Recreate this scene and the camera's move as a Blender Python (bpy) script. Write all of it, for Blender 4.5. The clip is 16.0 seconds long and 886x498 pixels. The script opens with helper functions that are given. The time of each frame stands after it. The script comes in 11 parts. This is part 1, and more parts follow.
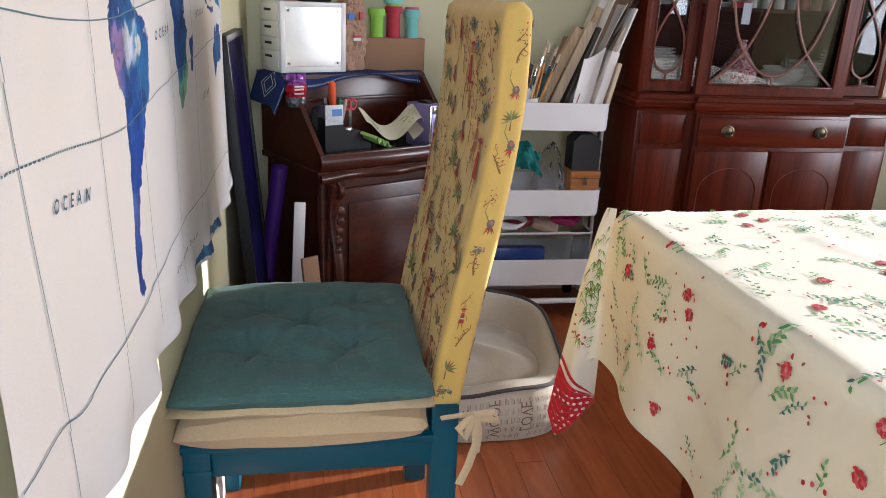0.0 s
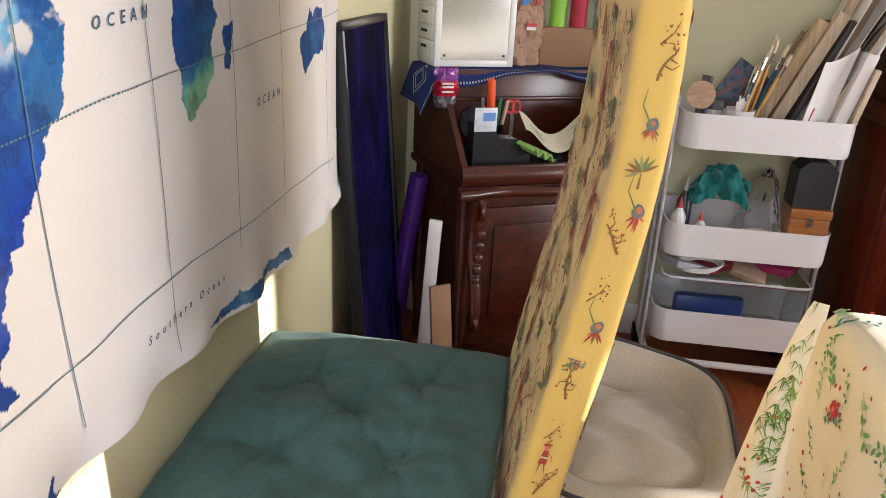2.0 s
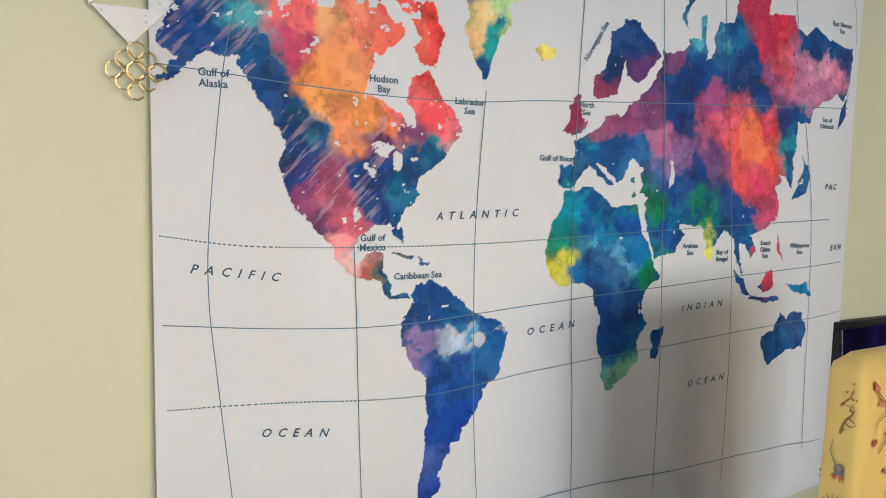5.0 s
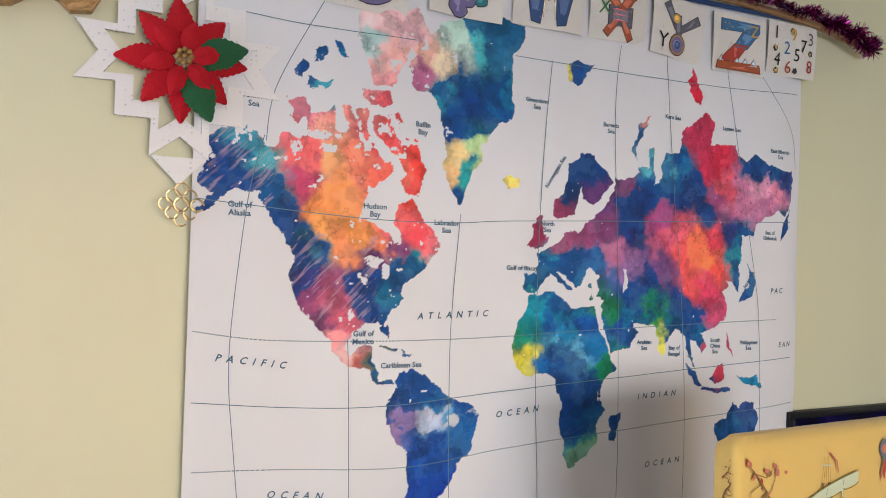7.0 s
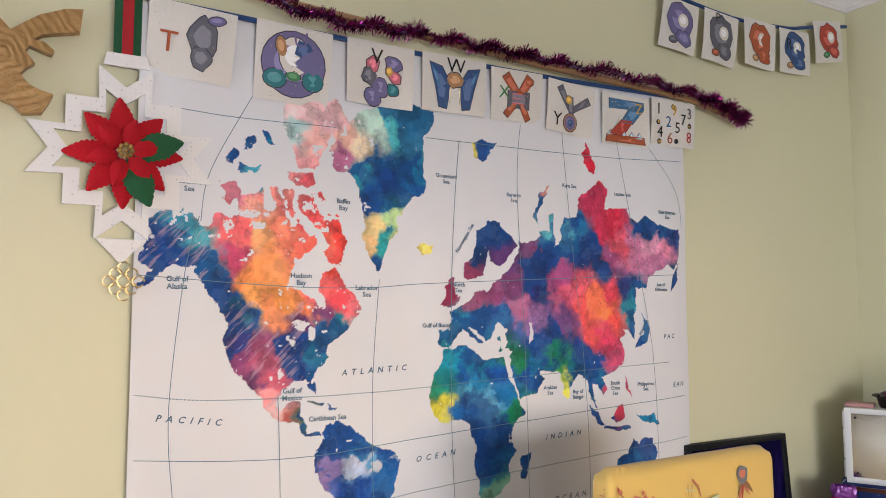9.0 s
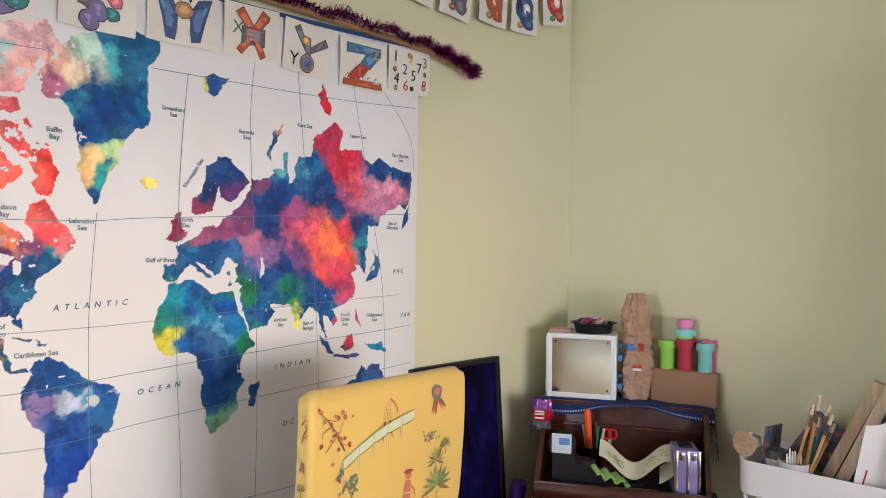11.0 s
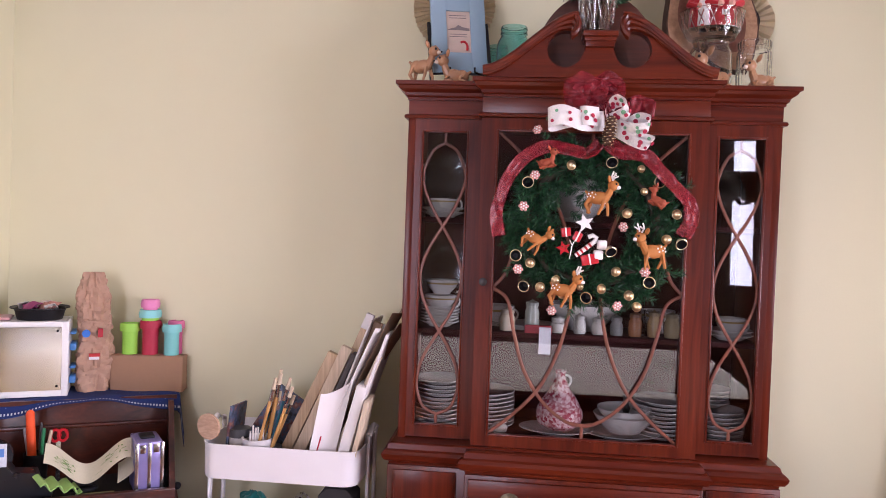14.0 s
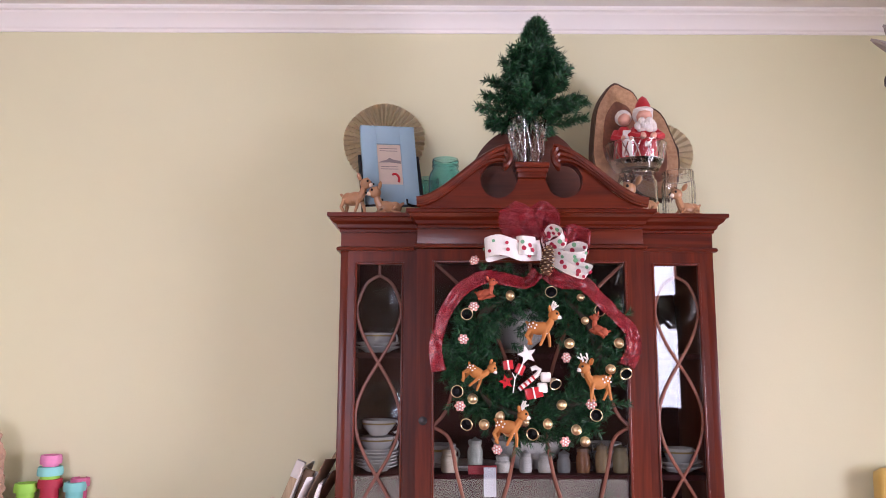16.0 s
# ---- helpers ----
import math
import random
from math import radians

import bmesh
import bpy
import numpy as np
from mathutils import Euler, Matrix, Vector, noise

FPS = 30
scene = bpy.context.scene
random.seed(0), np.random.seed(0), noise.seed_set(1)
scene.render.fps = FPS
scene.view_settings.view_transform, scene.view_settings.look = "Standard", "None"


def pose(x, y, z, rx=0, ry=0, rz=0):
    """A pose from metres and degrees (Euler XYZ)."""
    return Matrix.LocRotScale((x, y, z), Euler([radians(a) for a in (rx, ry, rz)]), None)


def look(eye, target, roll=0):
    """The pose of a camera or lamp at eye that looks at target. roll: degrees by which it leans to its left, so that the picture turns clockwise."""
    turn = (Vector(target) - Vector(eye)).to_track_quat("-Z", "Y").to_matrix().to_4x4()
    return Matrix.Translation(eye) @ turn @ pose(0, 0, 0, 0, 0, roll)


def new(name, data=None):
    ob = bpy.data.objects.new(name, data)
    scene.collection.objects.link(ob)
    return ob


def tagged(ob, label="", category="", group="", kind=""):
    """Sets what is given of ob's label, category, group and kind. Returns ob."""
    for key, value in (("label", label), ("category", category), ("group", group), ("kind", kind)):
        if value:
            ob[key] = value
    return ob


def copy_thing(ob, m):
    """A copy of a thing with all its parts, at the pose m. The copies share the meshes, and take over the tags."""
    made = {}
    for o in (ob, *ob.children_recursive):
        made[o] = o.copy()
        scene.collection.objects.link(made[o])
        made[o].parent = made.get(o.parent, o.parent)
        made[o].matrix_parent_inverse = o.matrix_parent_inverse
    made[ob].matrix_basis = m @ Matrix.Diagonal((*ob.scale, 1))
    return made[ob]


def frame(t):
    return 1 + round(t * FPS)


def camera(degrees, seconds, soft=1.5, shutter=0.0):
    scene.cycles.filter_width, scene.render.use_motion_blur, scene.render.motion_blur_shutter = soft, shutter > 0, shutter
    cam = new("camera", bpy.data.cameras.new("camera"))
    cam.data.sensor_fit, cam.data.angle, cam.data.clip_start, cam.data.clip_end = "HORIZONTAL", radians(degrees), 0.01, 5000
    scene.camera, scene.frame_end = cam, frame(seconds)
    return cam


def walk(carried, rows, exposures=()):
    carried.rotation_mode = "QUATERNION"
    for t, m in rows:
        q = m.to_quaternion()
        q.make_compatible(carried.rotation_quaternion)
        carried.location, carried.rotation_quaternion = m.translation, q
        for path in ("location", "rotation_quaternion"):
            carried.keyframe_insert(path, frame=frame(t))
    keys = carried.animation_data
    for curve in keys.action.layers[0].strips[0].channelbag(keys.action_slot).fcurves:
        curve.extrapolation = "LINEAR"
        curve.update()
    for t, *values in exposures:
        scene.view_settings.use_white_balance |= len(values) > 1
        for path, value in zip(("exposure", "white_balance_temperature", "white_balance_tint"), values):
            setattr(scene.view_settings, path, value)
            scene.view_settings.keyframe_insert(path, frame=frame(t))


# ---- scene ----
cam = camera(61.4, 16.0, soft=0.9)
PATH = [
    (0, (0.493, -2.585, 1.152), (0.822, -0.719, 0.512), 2.6),
    (0.5, (0.584, -2.522, 1.131), (0.703, -0.643, 0.458), 3.2),
    (1, (0.62, -2.405, 1.13), (0.661, -0.525, 0.447), 3.4),
    (1.5, (0.643, -2.265, 1.138), (0.62, -0.38, 0.471), 2.9),
    (2, (0.707, -2.151, 1.147), (0.463, -0.294, 0.447), 2.9),
    (2.5, (0.782, -2.061, 1.143), (0.222, -0.282, 0.419), 3.8),
    (3, (0.851, -2.061, 1.144), (-0.099, -0.439, 0.46), 3.4),
    (3.5, (0.936, -2.136, 1.175), (-0.296, -0.667, 0.606), 3.3),
    (4, (1.072, -2.237, 1.228), (-0.373, -0.925, 0.788), 3.1),
    (4.5, (1.228, -2.203, 1.3), (-0.445, -1.15, 0.995), 1.9),
    (6.8, (1.567, -2.255, 1.38), (-0.244, -1.407, 1.403), 1.7),
    (7, (1.611, -2.24, 1.387), (-0.196, -1.384, 1.43), 1.6),
    (7.5, (1.685, -2.226, 1.406), (-0.117, -1.363, 1.5), 1.6),
    (8, (1.726, -2.224, 1.415), (-0.081, -1.38, 1.572), 0.8),
    (8.2, (1.742, -2.228, 1.421), (-0.064, -1.388, 1.597), 0.5),
    (10.3, (1.921, -2.31, 1.424), (0.414, -0.995, 1.453), 0.1),
    (10.5, (1.937, -2.282, 1.427), (0.463, -0.93, 1.438), 0.3),
    (11, (1.953, -2.214, 1.429), (0.561, -0.777, 1.416), 0.6),
    (11.5, (1.975, -2.143, 1.427), (0.704, -0.599, 1.394), 1.6),
    (12, (1.975, -2.106, 1.418), (0.958, -0.385, 1.352), 2.4),
    (12.5, (1.942, -2.083, 1.425), (1.224, -0.218, 1.347), 2.2),
    (13, (1.923, -2.078, 1.42), (1.411, -0.146, 1.346), 2.3),
    (13.5, (1.917, -2.06, 1.415), (1.606, -0.086, 1.352), 2.3),
    (14, (1.917, -2.054, 1.43), (1.722, -0.064, 1.382), 2.1),
    (14.5, (1.914, -2.057, 1.426), (1.771, -0.063, 1.43), 2.2),
    (15, (1.905, -2.048, 1.438), (1.826, -0.052, 1.533), 1.5),
    (15.5, (1.875, -2.033, 1.453), (1.861, -0.042, 1.642), 0.4),
    (16, (1.879, -1.982, 1.45), (1.882, -0.004, 1.744), 0.2),
]
walk(cam, [(t, look(eye, target, roll)) for t, eye, target, roll in PATH], exposures=[(0, 0.92, 5650, 13), (2, 1.22, 6150, 13), (3, 1.22, 5600, 7), (4.5, 0.70, 5450, 4), (8, 0.76, 5700, 14), (11, 0.97, 5850, 12), (12.5, 1.32, 5800, 18), (13, 1.43, 5750, 24), (14.5, 1.50, 5900, 37), (16, 1.56, 5850, 32)])

# world, sun, window light
world = bpy.data.worlds.new("sky")
scene.world = world
world.use_nodes = True
sky = world.node_tree.nodes.new("ShaderNodeTexSky")
sky.sky_type = "NISHITA"
sky.sun_disc = False
sky.sun_elevation = radians(13)
sky.sun_rotation = radians(79)
world.node_tree.links.new(sky.outputs[0], world.node_tree.nodes["Background"].inputs[0])
world.node_tree.nodes["Background"].inputs[1].default_value = 0.12

SUN_WAY = Vector((-1.0, -0.2, -0.23))
sun = new("sun", bpy.data.lights.new("sun", "SUN"))
sun.data.energy, sun.data.angle, sun.data.color = 5.0, radians(0.6), (1.0, 0.93, 0.82)
sun.matrix_world = Matrix.Translation((4.0, 0.0, 2.4)) @ SUN_WAY.to_track_quat("-Z", "Y").to_matrix().to_4x4()


def window_light(name, eye, target, w, h, power, colour, spread=180):
    """Sky light that enters at a window's opening."""
    lamp = new(name, bpy.data.lights.new(name, "AREA"))
    lamp.data.shape, lamp.data.size, lamp.data.size_y = "RECTANGLE", w, h
    lamp.data.energy, lamp.data.color, lamp.data.spread = power, colour, radians(spread)
    lamp.matrix_world = look(eye, target)
    return lamp


# the place's plan, in metres
WEST, NORTH, EAST, SOUTH, CEILING = 0.25, 0.26, 4.35, -3.9, 2.54
window_light("south_window_light", (0.64, SOUTH + 0.01, 1.4), (1.3, 0.0, 1.25), 0.72, 1.4, 15.0, (0.97, 0.98, 1.0))
window_light("narrow_window_light", (3.62, SOUTH + 0.01, 1.5), (1.2, 0.0, 1.1), 0.16, 1.1, 1.9, (0.97, 0.98, 1.0))
window_light("east_window_light", (EAST - 0.01, -1.62, 1.2), (0.0, -0.85, 1.45), 1.35, 0.75, 13.5, (1.0, 0.97, 0.95), 105)


# ---- materials ----
class Nodes:
    """A small builder of node materials."""

    def __init__(self, name):
        self.m = bpy.data.materials.new(name)
        self.m.use_nodes = True
        self.t = self.m.node_tree
        self.p = self.t.nodes["Principled BSDF"]
        self.coord = self.t.nodes.new("ShaderNodeTexCoord").outputs["Object"]

    def n(self, kind, **values):
        node = self.t.nodes.new(kind)
        for k, v in values.items():
            if k in node.inputs:
                node.inputs[k].default_value = v
        return node

    def link(self, a, b):
        self.t.links.new(a, b)

    def scaled(self, s):
        node = self.n("ShaderNodeMapping")
        node.inputs["Scale"].default_value = s if hasattr(s, "__len__") else (s, s, s)
        self.link(self.coord, node.inputs["Vector"])
        return node.outputs[0]

    def noise(self, scale, detail=4.0, rough=0.55, distortion=0.0):
        node = self.n("ShaderNodeTexNoise", Detail=detail, Roughness=rough, Distortion=distortion, Scale=1.0)
        self.link(self.scaled(scale), node.inputs["Vector"])
        return node.outputs["Fac"]

    def ramp(self, fac, *stops):
        node = self.n("ShaderNodeValToRGB")
        el = node.color_ramp.elements
        while len(el) < len(stops):
            el.new(0.5)
        for e, (pos, col) in zip(el, stops):
            e.position, e.color = pos, (*col, 1.0)
        self.link(fac, node.inputs[0])
        return node.outputs[0]

    def mix(self, fac, a, b, how="MIX"):
        node = self.t.nodes.new("ShaderNodeMix")
        node.data_type, node.blend_type = "RGBA", how
        for sock, v in ((node.inputs[0], fac), (node.inputs[6], a), (node.inputs[7], b)):
            if hasattr(v, "is_output"):
                self.link(v, sock)
            else:
                sock.default_value = v if not hasattr(v, "__len__") else (*v[:3], 1.0)
        return node.outputs[2]

    def bump(self, fac, strength=0.3, dist=0.002):
        node = self.n("ShaderNodeBump", Strength=strength, Distance=dist)
        self.link(fac, node.inputs["Height"])
        self.link(node.outputs[0], self.p.inputs["Normal"])

    def colour(self, c):
        if hasattr(c, "is_output"):
            self.link(c, self.p.inputs["Base Color"])
        else:
            self.p.inputs["Base Color"].default_value = (*c, 1.0)

    def set(self, **values):
        for k, v in values.items():
            self.p.inputs[k.replace("_", " ")].default_value = v
        return self


def shade(c, k):
    return tuple(min(1.0, v * k) for v in c)


def plain(name, c, rough=0.5, metal=0.0, vary=0.12, scale=18.0, bump=0.0, bump_scale=300.0, coat=0.0, sheen=0.0, spec=0.5):
    """Paint, plastic, china, metal: one colour with stains at two scales."""
    k = Nodes(name)
    a = k.noise(scale, 5.0)
    b = k.noise(scale * 9.0, 3.0)
    col = k.mix(a, shade(c, 1 - vary), shade(c, 1 + vary))
    col = k.mix(b, col, k.mix(1.0, col, (1 - vary * 0.6,) * 3, "MULTIPLY"))
    k.colour(col)
    r = k.n("ShaderNodeMapRange")
    k.link(a, r.inputs[0])
    r.inputs[3].default_value, r.inputs[4].default_value = max(0.02, rough - 0.08), min(1.0, rough + 0.08)
    k.link(r.outputs[0], k.p.inputs["Roughness"])
    k.set(Metallic=metal, Coat_Weight=coat, Sheen_Weight=sheen, Specular_IOR_Level=spec)
    if bump:
        k.bump(k.noise(bump_scale, 4.0), bump, 0.002)
    return k.m


def wood(name, dark, light, along=2, rough=0.3, coat=0.3, grain=1.0, spec=0.5):
    """Wood with a fine grain along one axis (0 x, 1 y, 2 z)."""
    k = Nodes(name)
    fine = [140.0 * grain] * 3
    broad = [22.0 * grain] * 3
    fine[along], broad[along] = 4.0, 1.6
    f = k.noise(fine, 5.0, 0.6)
    g = k.noise(broad, 4.0, 0.6, 1.2)
    col = k.mix(k.ramp(g, (0.3, (0, 0, 0)), (0.7, (1, 1, 1))), dark, light)
    col = k.mix(k.ramp(f, (0.42, (0, 0, 0)), (0.62, (1, 1, 1))), k.mix(1.0, col, (0.80, 0.77, 0.75), "MULTIPLY"), col)
    k.colour(col)
    k.set(Roughness=rough, Coat_Weight=coat, Coat_Roughness=0.18, Specular_IOR_Level=spec)
    k.bump(f, 0.12, 0.0006)
    return k.m


def fabric(name, c, rough=0.9, vary=0.15, weave=900.0, sheen=0.2, bump=0.35, fold=6.0):
    k = Nodes(name)
    a = k.noise(fold, 4.0)
    w = k.noise((weave, weave, weave), 2.0)
    col = k.mix(a, shade(c, 1 - vary), shade(c, 1 + vary * 0.6))
    col = k.mix(k.ramp(w, (0.35, (0, 0, 0)), (0.65, (1, 1, 1))), k.mix(1.0, col, (0.82,) * 3, "MULTIPLY"), col)
    k.colour(col)
    k.set(Roughness=rough, Sheen_Weight=sheen)
    k.bump(w, bump, 0.0008)
    return k.m


def slubbed(name, c):
    """Linen with pale slubs along both threads."""
    k = Nodes(name)
    a = k.noise((40.0, 900.0, 300.0), 3.0)
    d = k.noise((900.0, 40.0, 300.0), 3.0)
    e = k.noise(7.0, 4.0)
    col = k.mix(e, shade(c, 0.75), shade(c, 1.2))
    for t in (a, d):
        col = k.mix(k.ramp(t, (0.60, (0, 0, 0)), (0.74, (0.55, 0.55, 0.55))), col, shade(c, 2.1))
    col = k.mix(k.ramp(a, (0.30, (0.6, 0.6, 0.6)), (0.45, (0, 0, 0))), col, shade(c, 0.5))
    k.colour(col)
    k.set(Roughness=0.9, Sheen_Weight=0.1)
    k.bump(k.mix(0.5, a, d), 0.5, 0.0015)
    return k.m


def painted(name, rough=0.8, weave=700.0, bump=0.2):
    """A printed surface: its colours are a mesh attribute called print."""
    k = Nodes(name)
    at = k.t.nodes.new("ShaderNodeAttribute")
    at.attribute_name = "print"
    w = k.noise(weave, 2.0)
    k.colour(k.mix(k.ramp(w, (0.3, (0, 0, 0)), (0.7, (1, 1, 1))), k.mix(1.0, at.outputs["Color"], (0.93,) * 3, "MULTIPLY"), at.outputs["Color"]))
    k.set(Roughness=rough)
    k.bump(w, bump, 0.0006)
    return k.m


def glass(name, tint=(1, 1, 1), rough=0.02, ior=1.45):
    k = Nodes(name)
    k.colour(tint)
    k.set(Roughness=rough, IOR=ior, Transmission_Weight=1.0)
    return k.m


def pane_glass(name):
    """Thin flat glass: clear, with the gloss of a pane."""
    k = Nodes(name)
    out = k.t.nodes["Material Output"]
    clear = k.n("ShaderNodeBsdfTransparent")
    clear.inputs[0].default_value = (0.86, 0.88, 0.88, 1)
    gloss = k.n("ShaderNodeBsdfGlossy", Roughness=0.015)
    fres = k.n("ShaderNodeFresnel", IOR=1.7)
    mixer = k.n("ShaderNodeMixShader")
    k.link(fres.outputs[0], mixer.inputs[0])
    k.link(clear.outputs[0], mixer.inputs[1])
    k.link(gloss.outputs[0], mixer.inputs[2])
    k.link(mixer.outputs[0], out.inputs["Surface"])
    return k.m


M = {}
M["wall"] = plain("wall_paint", (0.68, 0.66, 0.445), 0.62, vary=0.035, scale=1.3, bump=0.12, bump_scale=160)
M["ceiling"] = plain("ceiling_paint", (0.74, 0.71, 0.68), 0.85, vary=0.03, scale=2.0, bump=0.1, bump_scale=120)
M["trim"] = plain("trim_paint", (0.82, 0.79, 0.77), 0.4, vary=0.03, scale=3.0)
M["mahogany"] = wood("mahogany_upright", (0.056, 0.0065, 0.0025), (0.150, 0.023, 0.007), 2, 0.28, 0.0, spec=0.30)
M["mahogany_x"] = wood("mahogany_level", (0.058, 0.0065, 0.0025), (0.156, 0.024, 0.007), 0, 0.28, 0.0, spec=0.30)
M["muntin"] = wood("muntin_wood", (0.13, 0.040, 0.024), (0.23, 0.08, 0.048), 2, 0.35, 0.2)
M["interior"] = plain("cabinet_lining", (0.045, 0.005, 0.006), 0.7, vary=0.1, spec=0.2)
M["desk"] = wood("cherry_desk_wood", (0.032, 0.006, 0.003), (0.10, 0.021, 0.009), 0, 0.32, 0.15)
M["teal_paint"] = plain("teal_chair_paint", (0.0, 0.085, 0.135), 0.4, vary=0.12, scale=9)
M["teal_cloth"] = slubbed("teal_cushion_linen", (0.050, 0.120, 0.118))
M["cream_cloth"] = fabric("cream_cushion_cloth", (0.62, 0.49, 0.30), vary=0.06, weave=500)
M["white_metal"] = plain("white_powder_coat", (0.80, 0.79, 0.80), 0.45, vary=0.03)
M["print_cloth"] = painted("printed_cloth")
M["print_smooth"] = painted("printed_card", 0.55, 300, 0.08)
M["black"] = plain("black_plastic", (0.008, 0.008, 0.010), 0.45, vary=0.2, spec=0.25)
M["pane"] = pane_glass("cabinet_pane_glass")
M["glass"] = glass("clear_glass")
M["china"] = plain("white_china", (0.74, 0.71, 0.67), 0.15, vary=0.04, coat=0.5)


# ---- mesh helpers ----
from mathutils.geometry import tessellate_polygon

ORIGIN = {}


def thing(name, at, label, category, group=""):
    """An empty at a thing's base, which carries its parts."""
    ob = tagged(new(name), label, category, group)
    ob.empty_display_size = 0.05
    ob.location = at
    ORIGIN[ob] = Vector(at)
    return ob


def part(name, bm, material, parent=None, label="", smooth=35, kind="", category="", group="", tidy=True):
    """Links a bmesh, built in world places, as one mesh object under a thing or a part."""
    if tidy:
        bmesh.ops.recalc_face_normals(bm, faces=bm.faces)
    base = ORIGIN.get(parent, Vector((0, 0, 0)))
    if base.length:
        bmesh.ops.translate(bm, vec=-base, verts=bm.verts)
    me = bpy.data.meshes.new(name)
    bm.to_mesh(me)
    bm.free()
    ob = new(name, me)
    for m in material if isinstance(material, (list, tuple)) else [material]:
        me.materials.append(m)
    if smooth:
        me.polygons.foreach_set("use_smooth", [True] * len(me.polygons))
        me.set_sharp_from_angle(angle=radians(smooth))
    if parent:
        ob.parent = parent
        ORIGIN[ob] = base
    return tagged(ob, label, category, group, kind)


def solo(name, bm, material, label, category, group="", kind="", smooth=35, at=None):
    """A thing of one mesh, with its origin in its middle."""
    co = [v.co for v in bm.verts]
    mid = Vector(at) if at else sum(co, Vector()) / len(co)
    bmesh.ops.translate(bm, vec=-mid, verts=bm.verts)
    ob = part(name, bm, material, None, label, smooth, kind, category, group)
    ob.location = mid
    ORIGIN[ob] = mid
    return ob


def B():
    return bmesh.new()


def add(bm, other, m=None):
    """Joins another bmesh into bm, moved by m."""
    if m is not None:
        bmesh.ops.transform(other, matrix=m, verts=other.verts)
    me = bpy.data.meshes.new("tmp")
    other.to_mesh(me)
    other.free()
    bm.from_mesh(me)
    bpy.data.meshes.remove(me)
    return bm


def box(bm, x0, x1, y0, y1, z0, z1, r=0.0, seg=2):
    b = B()
    bmesh.ops.create_cube(b, size=1.0)
    bmesh.ops.transform(b, matrix=Matrix.Translation(((x0 + x1) / 2, (y0 + y1) / 2, (z0 + z1) / 2)) @ Matrix.Diagonal((abs(x1 - x0), abs(y1 - y0), abs(z1 - z0), 1)), verts=b.verts)
    if r:
        bmesh.ops.bevel(b, geom=b.edges[:], offset=min(r, 0.49 * min(abs(x1 - x0), abs(y1 - y0), abs(z1 - z0))), segments=seg, profile=0.5, affect="EDGES")
    return add(bm, b)


def cyl(bm, a, b, r0, r1=None, seg=16):
    """A rod or cone from a to b."""
    a, b = Vector(a), Vector(b)
    c = B()
    bmesh.ops.create_cone(c, cap_ends=True, segments=seg, radius1=r0, radius2=r0 if r1 is None else r1, depth=(b - a).length)
    return add(bm, c, Matrix.Translation((a + b) / 2) @ (b - a).to_track_quat("Z", "Y").to_matrix().to_4x4())


def ball(bm, c, r, seg=12, squash=(1, 1, 1), turn=None):
    b = B()
    bmesh.ops.create_uvsphere(b, u_segments=seg, v_segments=max(6, seg // 2 + 2), radius=1.0)
    return add(bm, b, Matrix.Translation(c) @ (turn or Matrix.Identity(4)) @ Matrix.Diagonal((r * squash[0], r * squash[1], r * squash[2], 1)))


def lathe(bm, profile, c=(0, 0, 0), seg=24, wave=0.0, waves=8, m=None):
    """Turns (radius, height) pairs round the z axis at c."""
    b = B()
    rings = []
    for r, z in profile:
        rings.append([b.verts.new((r * (1 + wave * math.sin(waves * a)) * math.cos(a), r * (1 + wave * math.sin(waves * a)) * math.sin(a), z)) for a in (2 * math.pi * i / seg for i in range(seg))])
    for p, q in zip(rings, rings[1:]):
        for i in range(seg):
            b.faces.new((p[i], p[(i + 1) % seg], q[(i + 1) % seg], q[i]))
    if profile[0][0] > 1e-4:
        b.faces.new(rings[0][::-1])
    if profile[-1][0] > 1e-4:
        b.faces.new(rings[-1])
    bmesh.ops.remove_doubles(b, verts=b.verts, dist=1e-5)
    return add(bm, b, Matrix.Translation(c) @ (m or Matrix.Identity(4)))


def prism(bm, pts, lo, hi, axis="y"):
    """A flat outline given a depth along an axis."""
    put = {"x": lambda u, v, d: (d, u, v), "y": lambda u, v, d: (u, d, v), "z": lambda u, v, d: (u, v, d)}[axis]
    b = B()
    p = [b.verts.new(put(u, v, lo)) for u, v in pts]
    q = [b.verts.new(put(u, v, hi)) for u, v in pts]
    f0, f1 = b.faces.new(p), b.faces.new(q[::-1])
    n = len(pts)
    for i in range(n):
        b.faces.new((p[i], q[i], q[(i + 1) % n], p[(i + 1) % n]))
    flat = [Vector((u, v, 0)) for u, v in pts]
    b.faces.remove(f0)
    b.faces.remove(f1)
    for i, j, k in tessellate_polygon([flat]):
        b.faces.new((p[i], p[j], p[k]))
        b.faces.new((q[k], q[j], q[i]))
    return add(bm, b)


